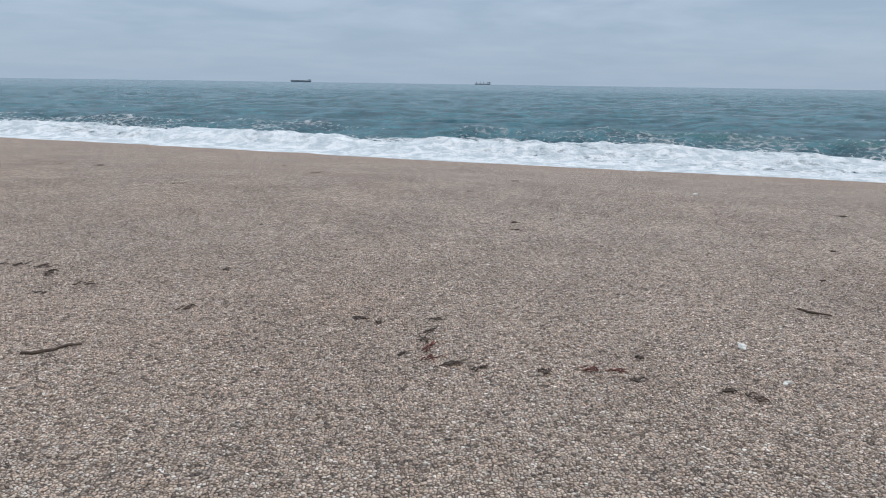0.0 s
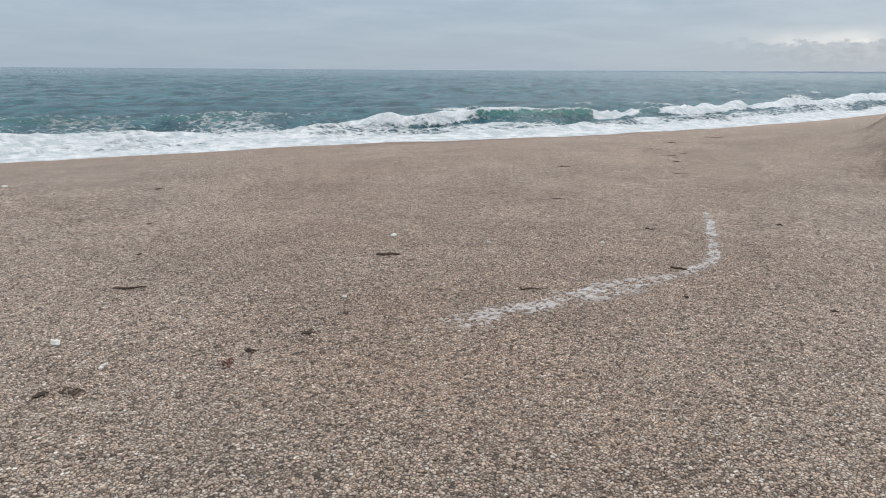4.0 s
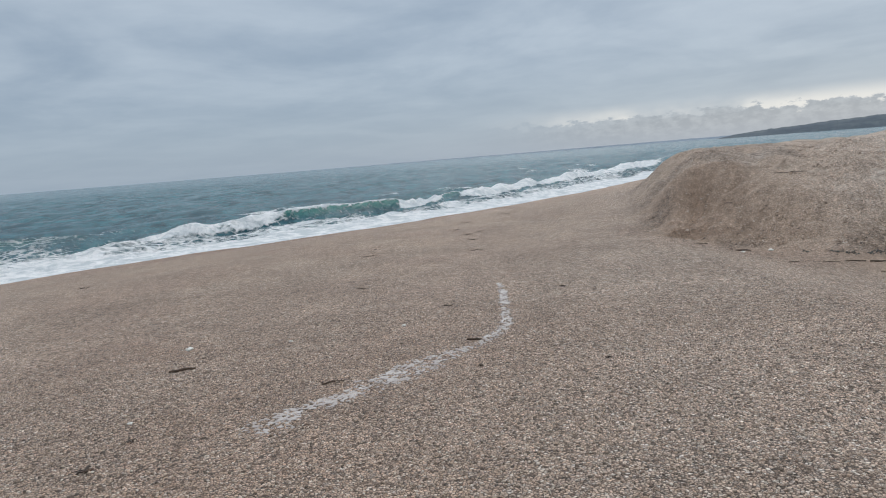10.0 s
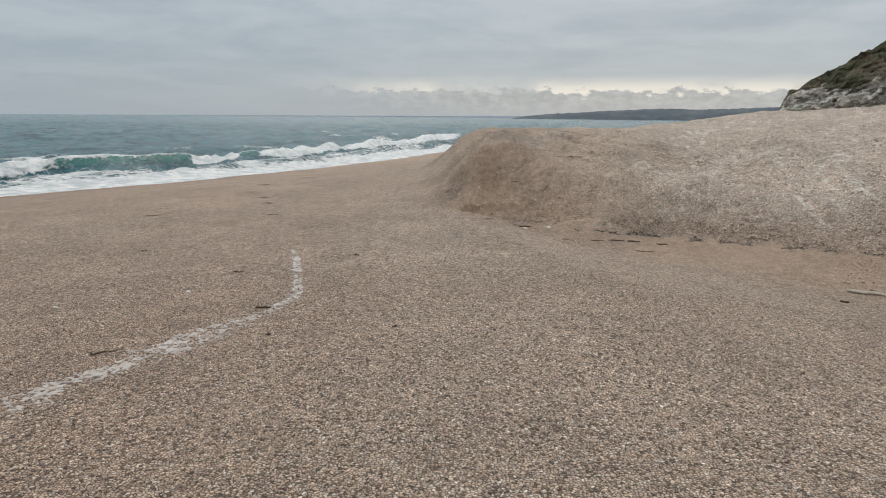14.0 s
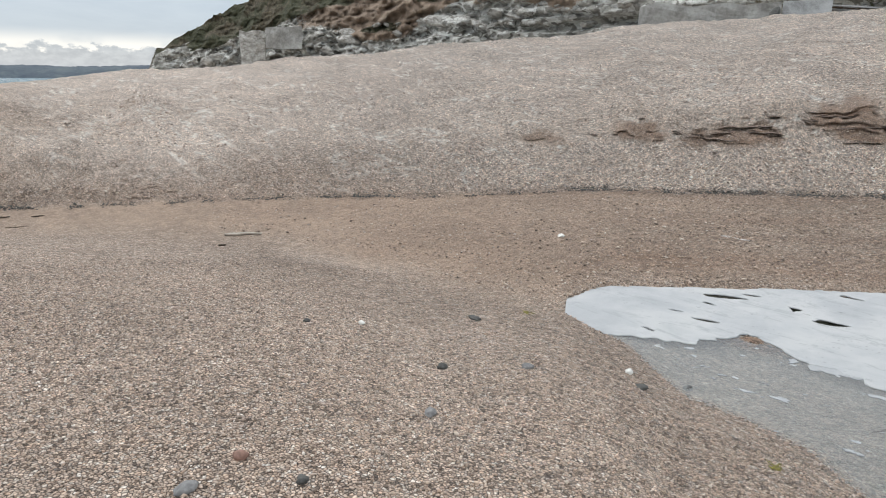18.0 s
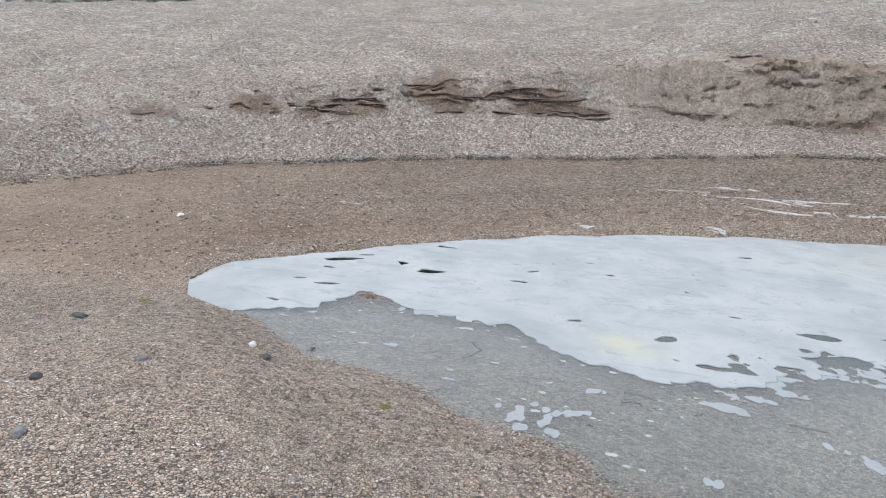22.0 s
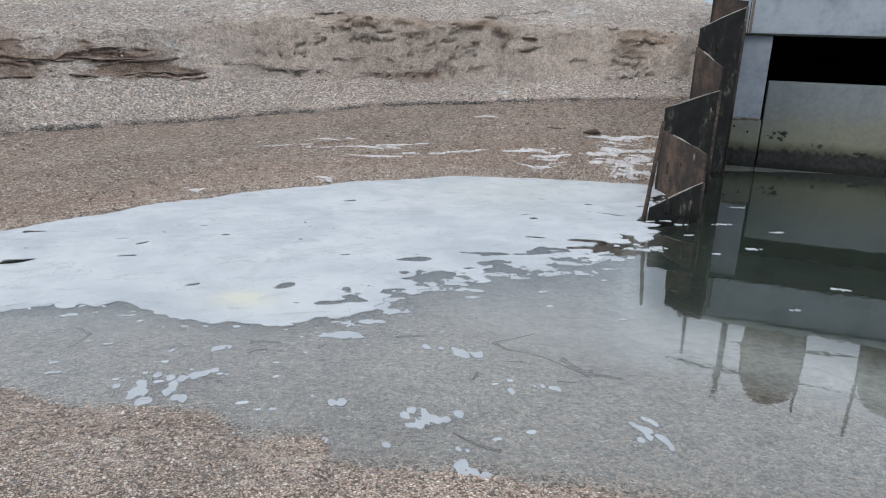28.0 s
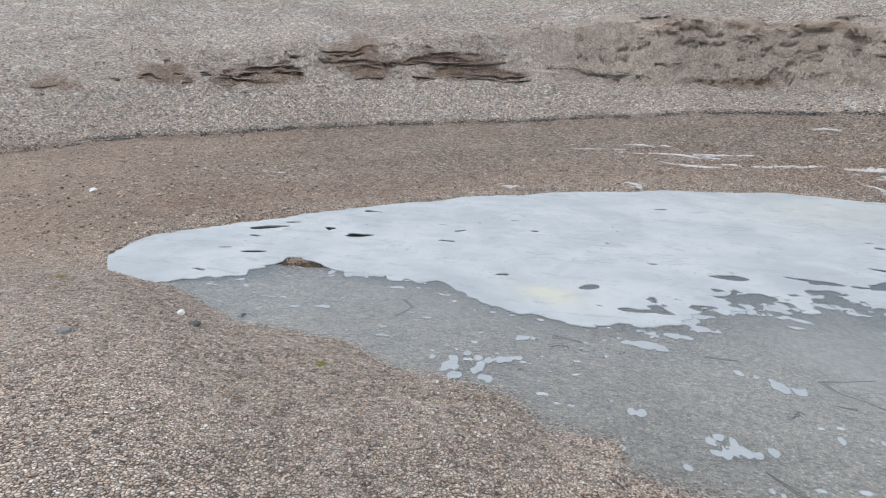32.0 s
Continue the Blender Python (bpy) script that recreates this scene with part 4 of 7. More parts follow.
def make_sea_sheet():
    bear = np.concatenate([np.arange(-60, 100, 0.3), np.arange(100, 300.1, 4.0)])
    rad = [16.0]
    while rad[-1] < 4900:
        r = rad[-1]
        rad.append(r * (1.007 if 25 < r < 75 else 1.012 if r < 300 else 1.03) + 0.02)
    B, D = np.meshgrid(np.radians(bear), np.array(rad), indexing="ij")
    x, y = D * np.sin(B), D * np.cos(B)
    off = off_shore(x, y)
    far = smooth(D, 90, 900)
    chop = 0.25 * fbm(x * 0.22 + 0.1 * y, y * 0.5, 4, 91) * (1 - 0.9 * far)
    swell = 0.22 * np.sin(off * 0.42 + 1.2 * vnoise(x * 0.05, y * 0.05, 92)) * smooth(off, 2, 14) * (1 - far)
    # one breaker, close in, higher towards the bank
    high = 0.20 + 0.24 * (1 - smooth(np.degrees(B), 36, 58)) + 0.12 * smooth(np.degrees(B), 74, 84)
    line = 3.6 + 1.3 * vnoise(x * 0.09, y * 0.09, 93) + 0.5 * vnoise(x * 0.4, y * 0.4, 94)
    crest = np.where(off < line, np.exp(-((off - line) / 1.4) ** 2), np.exp(-((off - line) / 2.4) ** 2))
    rough = 0.5 + 0.5 * vnoise(x * 0.25, y * 0.25, 95) + 0.4 * vnoise(x * 1.1, y * 1.1, 96) + 0.28 * vnoise(x * 2.7, y * 2.7, 97)
    surge = high * crest * np.clip(0.55 + 0.6 * rough, 0.1, 1.7)
    second = 0.34 * np.exp(-((off - 15 - 2.0 * vnoise(x * 0.04, y * 0.04, 98)) / 1.6) ** 2) * smooth(vnoise(x * 0.05, y * 0.05, 99), -0.3, 0.4)
    # a taller wave breaking farther out: a teal face, a torn lip, and white water where it has fallen
    deg = np.degrees(B)
    roll_line = 7.4 + 1.6 * vnoise(x * 0.045, y * 0.045, 141) + 0.5 * vnoise(x * 0.22, y * 0.22, 142)
    fallen = np.maximum(smooth(deg, 66.3, 67.2) * (1 - smooth(deg, 69.6, 70.4)), 0.7 * smooth(deg, 71.0, 72.5))
    fallen = np.maximum(fallen, 0.5 * smooth(deg, 45, 48) * (1 - smooth(deg, 56, 59)))
    tall = smooth(deg, 44, 50) * (1 - smooth(deg, 84, 89)) * (0.78 + 0.22 * vnoise(x * 0.12, y * 0.12, 143)) * (1 - 0.25 * fallen)
    roller = np.where(off < roll_line, np.exp(-((off - roll_line) / 0.75) ** 2), np.exp(-((off - roll_line) / 2.6) ** 2))
    spray = fallen * roller * (0.25 * vnoise(x * 0.9, y * 0.9, 144) + 0.20 * vnoise(x * 2.2, y * 2.2, 145))
    breaker = 0.95 * tall * roller + spray
    film = 0.05 * smooth(off, -1.2, 0.6)
    z = SEA_Z + film + (chop + swell) * smooth(off, 0.5, 4) + surge + second + breaker
    z = np.where(off < -0.5, SEA_Z - 0.35, z)
    foam = np.clip(1.1 - 0.66 * smooth(off + 0.8 * vnoise(x * 0.3, y * 0.3, 89), 1.2 - 0.7 * (1 - smooth(np.degrees(B), 44, 60)), 3.0 - 1.0 * (1 - smooth(np.degrees(B), 44, 60))) - (0.5 - 0.25 * smooth(np.degrees(B), 44, 60)) * smooth(off, 5.0, 14.0) - 0.25 * smooth(np.degrees(B), 44, 60) * smooth(off, 2.0, 3.6), 0, 1) * smooth(off, -0.9, 0.2)
    foam = np.maximum(foam, crest * (0.92 * smooth(high, 0.25, 0.5)) * (off < line + 0.9) * np.clip(0.4 + 0.6 * rough, 0, 1.1))
    foam = np.maximum(foam, (0.56 - 0.36 * smooth(off, 5.0, 15.0) + 0.12 * vnoise(x * 0.35, y * 0.35, 79)) * (1 - smooth(np.degrees(B), 40, 56)) * smooth(off, 0.5, 2.0) * (off < 17))
    caps = smooth(np.sin(off * 0.55 + 2.2 * vnoise(x * 0.07, y * 0.07, 90)) * 0.5 + 0.6 * vnoise(x * 0.16, y * 0.3, 88), 0.55, 0.95) * smooth(off, 6, 10) * (1 - smooth(off, 26, 60))
    foam = np.maximum(foam, 0.43 * caps)
    foam = np.maximum(foam, 0.45 * smooth(second, 0.2, 0.5)) * (off > -0.8)
    torn = 0.5 + 0.5 * vnoise(x * 0.5, y * 0.5, 146)
    lip = smooth(roller, 0.80, 0.97) * (off > roll_line - 0.5) * tall * (0.45 + 0.5 * torn)
    foam = np.maximum(foam, np.maximum(lip * 0.8, np.minimum(1.3 * fallen * smooth(roller, 0.12, 0.5) * (0.75 + 0.4 * torn), 1.0)))
    foam = np.maximum(foam, 0.60 * tall * smooth(off, 1.0, 2.0) * (1 - smooth(off, roll_line - 2.0, roll_line - 0.6)) * (0.6 + 0.6 * torn))
    foam = foam * (1 - smooth(np.degrees(B), 86.5, 88.5))
    me = grid_mesh("sea", np.stack([x, y, z], -1), SEA, (("foam", foam), ("lift", np.maximum(np.maximum(surge * 0.8, second), 0.75 * breaker) * (D < 120))))
    return tagged(put("sea", me), "teal sea with white surf along the beach", "sea", kind="structure")


make_sea_sheet()

# ---- pool ----


def make_pool():
    bear = np.concatenate([np.arange(143, 240, 0.5)])
    B, K = np.meshgrid(np.radians(bear), np.linspace(0, 1, 40), indexing="ij")
    nd = np.interp(np.degrees(B), NEAR_B, NEAR_D) - 0.35
    fd = np.minimum(np.interp(np.degrees(B), FAR_B, FAR_D), 15.0) + 0.5
    D = nd + (fd - nd) * K
    pts = np.stack([D * np.sin(B), D * np.cos(B), np.full(B.shape, POOL_Z)], -1)
    ob = put("pool_water", grid_mesh("pool_water", pts, STILL))
    ob.visible_shadow = False
    return tagged(ob, "shallow still grey-green pool over gravel", "water", kind="structure")


make_pool()


def sheet_from_field(name, xs, ys, field, z, thick, mat, stain=None):
    """A thin sheet that covers the cells where the field is above zero, with a cut outline."""
    verts, index, faces = [], {}, []

    def vert(key, px, py):
        if key not in index:
            index[key] = len(verts)
            verts.append((px, py, z + thick))
        return index[key]

    ny, nx = field.shape
    for j in range(ny - 1):
        for i in range(nx - 1):
            c = ((i, j), (i + 1, j), (i + 1, j + 1), (i, j + 1))
            v = [field[b, a] for a, b in c]
            if max(v) <= 0:
                continue
            loop = []
            for k in range(4):
                (a, b), (a2, b2), v0, v1 = c[k], c[(k + 1) % 4], v[k], v[(k + 1) % 4]
                if v0 > 0:
                    loop.append(vert((a, b), xs[a], ys[b]))
                if (v0 > 0) != (v1 > 0):
                    f = v0 / (v0 - v1)
                    key = (min((a, b), (a2, b2)), max((a, b), (a2, b2)))
                    loop.append(vert(key, xs[a] + (xs[a2] - xs[a]) * f, ys[b] + (ys[b2] - ys[b]) * f))
            if len(set(loop)) >= 3:
                faces.append(loop)
    count = {}
    for f in faces:
        for a, b in zip(f, f[1:] + f[:1]):
            count[(a, b)] = 1
    low = {}
    skirts = []
    for a, b in list(count):
        if (b, a) not in count:
            for k in (a, b):
                if k not in low:
                    low[k] = len(verts)
                    verts.append((verts[k][0], verts[k][1], z - 0.01))
            skirts.append((b, a, low[a], low[b]))
    me = mesh_of(name, verts, faces + skirts, mat)
    if stain is not None:
        at = me.attributes.new("stain", "FLOAT", "POINT")
        v = np.array(verts)
        at.data.foreach_set("value", stain(v[:, 0], v[:, 1]).astype(np.float32))
    return me


def islands(me):
    """The separate pieces of a mesh, largest first, as meshes of their own."""
    n = len(me.vertices)
    root = list(range(n))

    def find(a):
        while root[a] != a:
            root[a] = root[root[a]]
            a = root[a]
        return a

    for e in me.edges:
        a, b = find(e.vertices[0]), find(e.vertices[1])
        if a != b:
            root[a] = b
    sets = {}
    for p in me.polygons:
        sets.setdefault(find(p.vertices[0]), []).append(tuple(p.vertices))
    co = [tuple(v.co) for v in me.vertices]
    st = [d.value for d in me.attributes["stain"].data] if "stain" in me.attributes else None
    made = []
    for faces in sorted(sets.values(), key=len, reverse=True):
        if len(faces) < 13:
            continue
        used = sorted({v for f in faces for v in f})
        where = {v: i for i, v in enumerate(used)}
        m = mesh_of(me.name, [co[v] for v in used], [[where[v] for v in f] for f in faces], me.materials[0])
        if st:
            m.attributes.new("stain", "FLOAT", "POINT").data.foreach_set("value", [st[v] for v in used])
        made.append(m)
    return made


FRONT_B = [143, 148, 150.9, 154.3, 157, 158.3, 160.5, 162.8, 167.6, 171.4, 175.6, 180.5, 185.2, 189.8, 192.2, 195.9, 200.2, 204.9, 209.1, 212.9, 215.8, 220]
FRONT_D = [5.6, 5.64, 5.64, 5.64, 5.88, 6.08, 5.96, 5.69, 5.47, 5.37, 4.9, 4.74, 4.72, 4.87, 5.31, 5.66, 5.98, 6.31, 6.72, 7.28, 8.16, 12]
# open holes in the foam: place, half length, half width, turn
HOLES = [(2.81, -6.53, 0.17, 0.05, 25), (2.63, -6.77, 0.10, 0.035, 20), (1.87, -6.45, 0.20, 0.055, 12), (2.62, -5.73, 0.13, 0.028, 14), (2.92, -5.79, 0.09, 0.02, 10), (0.91, -6.86, 0.08, 0.03, 30),
         (0.35, -5.63, 0.07, 0.035, 10), (0.4, -7.4, 0.07, 0.025, 20), (-0.36, -5.5, 0.11, 0.07, 30), (-0.75, -5.07, 0.17, 0.05, 5), (-1.52, -5.99, 0.17, 0.07, -8), (-2.24, -6.05, 0.30, 0.045, -14),
         (-3.37, -6.31, 0.26, 0.05, -20), (-4.1, -7.30, 0.24, 0.03, -38), (-2.9, -6.5, 0.12, 0.03, -20)]


def make_foam_sheet():
    step = 0.027
    xs, ys = np.arange(-7.0, 4.2, step), np.arange(-11.2, -4.3, step)
    X, Y = np.meshgrid(xs, ys)
    B, D = np.degrees(np.arctan2(X, Y)) % 360, np.hypot(X, Y)
    ragged = 0.07 + 0.13 * smooth(B, 185, 200)
    front = np.interp(B, FRONT_B, FRONT_D) - 0.12 * smooth(B, 186, 194) + ragged * fbm(X * 3.6, Y * 3.6, 5, 101, 0.6) + 0.022 * fbm(X * 15, Y * 15, 3, 102)
    edge = np.interp(B, FAR_B, FAR_D) + 0.10 + 0.35 * smooth(B, 172, 195) + 0.06 * fbm(X * 2.5, Y * 2.5, 3, 103) + 0.05 * fbm(X * 10, Y * 10, 3, 104)
    near = np.interp(B, NEAR_B, NEAR_D) - 0.02 + 0.05 * fbm(X * 4, Y * 4, 3, 105)
    f = np.minimum.reduce([D - front, edge - D, D - near, np.where(B < 149, (B - 143.7 - 1.6 * ((D - 6.25) / 0.5) ** 2) * 0.1, 1)])
    lace = fbm(X * 3.2, Y * 5.4, 4, 107) - 0.30
    floes = fbm(X * 6.0, Y * 9.0, 4, 108)
    zone = (1 - smooth(D - front, 0.1, 0.95)) * smooth(B, 184, 194)
    f = np.minimum(f, np.minimum(0.82 - lace, 1.3 - 1.46 * zone - floes))
    for hx, hy, ha, hb, turn in HOLES:
        c, s = math.cos(radians(turn)), math.sin(radians(turn))
        u, w = (X - hx) * c + (Y - hy) * s, -(X - hx) * s + (Y - hy) * c
        r = np.sqrt((u / ha) ** 2 + (w / hb) ** 2) - 1 + 0.45 * fbm(X * 7, Y * 7, 3, 109)
        f = np.minimum(f, r * 0.1)
    # clear of the sheet piles
    f = np.where((Y < -6.95) & (X < -4.35 - 0.95 * (-7.05 - Y)), -0.05, f)
    f = np.minimum(f, (213.2 - B) * 0.1 + 0.15 * floes)

    def stain(x, y):
        a = np.exp(-(((x + 0.05 + 0.4 * (y + 5.25)) / 0.24) ** 2 + ((y + 5.25) / 0.17) ** 2) * (1 + 0.4 * vnoise(x * 6, y * 6, 3)))
        return np.clip(1.2 * a + 0.35 * np.exp(-(((x + 3.2) / 1.3) ** 2 + ((y + 8.6) / 0.8) ** 2)), 0, 1)

    group = tagged(new("pool_foam"), "broad sheet of dirty white foam floating on the pool", "foam")
    for k, me in enumerate(islands(sheet_from_field("foam_sheet", xs, ys, f, POOL_Z, 0.006, FOAM, stain))):
        me.name = "foam_sheet" if k == 0 else "foam_scrap"
        put(me.name.split(".")[0], me, group)


make_foam_sheet()


def make_foam_patch(x, y, a, b, turn, seed, cut=0.0):
    """A torn patch of floating foam."""
    r = max(a, b) * 1.7 + 0.03
    n = 64
    xs, ys = np.linspace(-r, r, n), np.linspace(-r, r, n)
    X, Y = np.meshgrid(xs, ys)
    c, s = math.cos(radians(turn)), math.sin(radians(turn))
    u, w = X * c + Y * s, -X * s + Y * c
    f = 1 - np.sqrt((u / a) ** 2 + (w / b) ** 2) + (0.55 + cut) * fbm((X + seed * 7.3) * 2.6 / max(a, 0.05), (Y + seed * 3.1) * 2.6 / max(a, 0.05), 4, 111)
    f = f - cut * 0.22 - 0.10
    f[0], f[-1], f[:, 0], f[:, -1] = -1, -1, -1, -1
    me = sheet_from_field("foam_patch", xs, ys, f, 0, 0.002 + 0.0005 * (seed % 7), THIN_FOAM, lambda px, py: np.zeros(len(px)))
    for piece in islands(me):
        ob = put("foam_patch", piece)
        ob.location = (x, y, POOL_Z)
        tagged(ob, "torn patch of white foam floating on the pool", "foam", "floating foam patches")


for k, (x, y, half, turn) in enumerate([(2.39, -5.02, 0.08, 22), (1.15, -5.14, 0.08, 5), (1.5, -5.36, 0.235, 5), (0.77, -4.6, 0.05, 5), (1.0, -4.24, 0.047, 5), (0.46, -3.82, 0.042, 5), (1.77, -4.59, 0.055, 10), (1.56, -4.64, 0.065, 5), (-2.73, -4.38, 0.036, -11), (-2.37, -5.01, 0.058, -11), (-1.77, -4.99, 0.06, -11), (-1.1, -4.82, 0.145, -8), (-4.44, -5.7, 0.055, -11), (-4.17, -4.31, 0.052, -11), (-4.89, -4.64, 0.086, -30), (-3.15, -5.46, 0.055, -11), (2.15, -4.78, 0.035, 10), (1.98, -4.72, 0.03, 10), (2.0, -4.62, 0.03, 0), (1.72, -4.8, 0.03, 0), (0.62, -4.05, 0.03, 0), (-5.2, -6.7, 0.1, -10), (-5.6, -6.3, 0.08, -10), (-4.9, -5.8, 0.09, -15), (-5.9, -7.4, 0.09, -20), (-4.7, -6.75, 0.09, -12), (-4.55, -6.35, 0.05, -10)]):
    make_foam_patch(x, y, half * 0.95, half * 0.34, turn, 1 + k, 0.12)


def make_foam_scrap(blobs, seed):
    """A lobed scrap of floating foam: blobs of (x, y, radius) that run together."""
    b = np.array(blobs)
    x0, y0, x1, y1 = b[:, 0].min() - 0.1, b[:, 1].min() - 0.14, b[:, 0].max() + 0.1, b[:, 1].max() + 0.14
    cx, cy = (x0 + x1) / 2, (y0 + y1) / 2
    xs, ys = np.arange(x0, x1, 0.006) - cx, np.arange(y0, y1, 0.006) - cy
    X, Y = np.meshgrid(xs, ys)
    f = np.zeros(X.shape)
    for bx, by, r in blobs:
        f += np.exp(-1.25 * (((X + cx - bx) / (r * 1.1)) ** 2 + ((Y + cy - by) / (r * 1.7)) ** 2))
    f = f - 0.42 + 0.30 * fbm(X * 30 + seed * 5.1, Y * 20, 4, 117)
    f[0], f[-1], f[:, 0], f[:, -1] = -1, -1, -1, -1
    for piece in islands(sheet_from_field("foam_patch", xs, ys, f, 0, 0.003, THIN_FOAM, lambda px, py: np.zeros(len(px)))):
        ob = put("foam_patch", piece)
        ob.location = (cx, cy, POOL_Z)
        tagged(ob, "lobed scrap of white foam floating on the shallow pool", "foam", "floating foam patches")


for k, blobs in enumerate([
    [(0.524, -3.886, 0.03), (0.465, -3.901, 0.028), (0.486, -3.997, 0.035), (0.411, -4.096, 0.028), (0.342, -4.056, 0.03), (0.313, -3.951, 0.03), (0.34, -3.881, 0.03), (0.287, -3.804, 0.03), (0.242, -3.778, 0.022)],
    [(0.471, -3.779, 0.026), (0.429, -3.798, 0.024)],
    [(0.275, -4.024, 0.028), (0.212, -4.055, 0.032), (0.148, -4.079, 0.032), (0.091, -4.097, 0.022)],
    [(-0.913, -3.366, 0.03), (-0.962, -3.41, 0.024), (-1.022, -3.388, 0.024), (-1.026, -3.312, 0.026), (-0.973, -3.265, 0.026), (-0.928, -3.269, 0.022), (-1.07, -3.312, 0.026), (-1.12, -3.292, 0.022), (-1.196, -3.336, 0.028)],
    [(-1.217, -4.189, 0.024), (-1.304, -4.149, 0.016), (-1.387, -4.101, 0.03), (-1.419, -4.013, 0.036), (-1.504, -4.008, 0.034)],
    [(-2.084, -3.051, 0.016), (-2.104, -3.0, 0.018), (-2.172, -3.088, 0.014), (-2.199, -3.061, 0.022), (-2.206, -3.025, 0.015), (-2.135, -2.974, 0.02), (-2.103, -2.929, 0.018), (-2.054, -2.914, 0.018), (-2.16, -2.92, 0.02), (-2.17, -2.881, 0.024), (-2.175, -2.833, 0.018), (-2.166, -2.799, 0.015)],
    [(-1.077, -2.873, 0.022), (-1.105, -2.886, 0.02), (-1.069, -2.819, 0.022), (-1.109, -2.815, 0.016), (-1.137, -2.805, 0.018), (-1.18, -2.773, 0.02)],
    [(-0.475, -3.225, 0.018), (-0.46, -3.171, 0.014), (-0.469, -3.098, 0.012)],
    [(-1.718, -3.554, 0.014), (-1.767, -3.534, 0.018), (-1.812, -3.509, 0.018), (-1.841, -3.489, 0.018)],
    [(-1.565, -3.517, 0.02)],
    [(0.113, -4.401, 0.024), (0.069, -4.41, 0.026), (0.025, -4.409, 0.014)],
    [(-0.544, -3.595, 0.022), (-0.598, -3.583, 0.024)],
    [(-0.757, -3.123, 0.016), (-0.777, -3.114, 0.014)],
    [(-1.111, -3.012, 0.014), (-1.152, -2.991, 0.014)],
    [(0.618, -4.001, 0.02)],
    [(-0.448, -3.677, 0.013)],
]):
    make_foam_scrap(blobs, k)

rng = random.Random(44)
for k in range(24):
    bear = 188 + 1.08 * k + rng.random()
    d = float(np.interp(bear, FRONT_B, FRONT_D)) - 0.12 - 0.45 * rng.random() ** 1.5
    make_foam_patch(d * math.sin(radians(bear)), d * math.cos(radians(bear)), 0.07 + 0.10 * rng.random(), 0.035 + 0.035 * rng.random(), -25 + 30 * rng.random(), 60 + k, 0.25)


def make_flecks():
    """Bubbles and specks of foam scattered over the water."""
    rng = np.random.RandomState(31)
    n = 210
    b = 150 + 62 * rng.rand(n)
    near, front = np.interp(b, NEAR_B, NEAR_D), np.interp(b, FRONT_B, FRONT_D)
    d = front - (front - near - 0.1) * rng.rand(n) ** 1.8
    verts, faces = [], []
    for bb, dd, k in zip(b, d, range(n)):
        r = 0.005 + 0.016 * rng.rand() ** 3
        x, y = dd * math.sin(radians(bb)), dd * math.cos(radians(bb))
        start = len(verts)
        for i in range(8):
            a, q = i * math.pi / 4, r * (0.7 + 0.6 * rng.rand())
            verts.append((x + 1.5 * q * math.cos(a), y + q * math.sin(a), POOL_Z + 0.001))
        verts.append((x, y, POOL_Z + 0.004 + 0.2 * r))
        faces += [(start + i, start + (i + 1) % 8, start + 8) for i in range(8)]
    return tagged(put("foam_flecks", mesh_of("foam_flecks", verts, faces, FOAM)), "small white bubbles and specks of foam on the water", "foam", kind="stuff")


make_flecks()


# ---- outfall: sheet-pile wing wall and concrete culvert mouth ----


def slab(bm, a, b, low, high_a, high_b, thick, low_b=None):
    """An upright plate from plan point a to b, with its own top height at each end."""
    a, b = Vector((*a, 0)), Vector((*b, 0))
    way = (b - a).normalized()
    n = Vector((-way.y, way.x, 0)) * thick / 2
    lb = low if low_b is None else low_b
    v = [bm.verts.new(p) for p in (a - n + Vector((0, 0, low)), b - n + Vector((0, 0, lb)), b - n + Vector((0, 0, high_b)), a - n + Vector((0, 0, high_a)),
                                   a + n + Vector((0, 0, low)), b + n + Vector((0, 0, lb)), b + n + Vector((0, 0, high_b)), a + n + Vector((0, 0, high_a)))]
    for f in ((0, 1, 2, 3), (7, 6, 5, 4), (4, 5, 1, 0), (3, 2, 6, 7), (0, 3, 7, 4), (5, 6, 2, 1)):
        bm.faces.new([v[i] for i in f])
    return bm


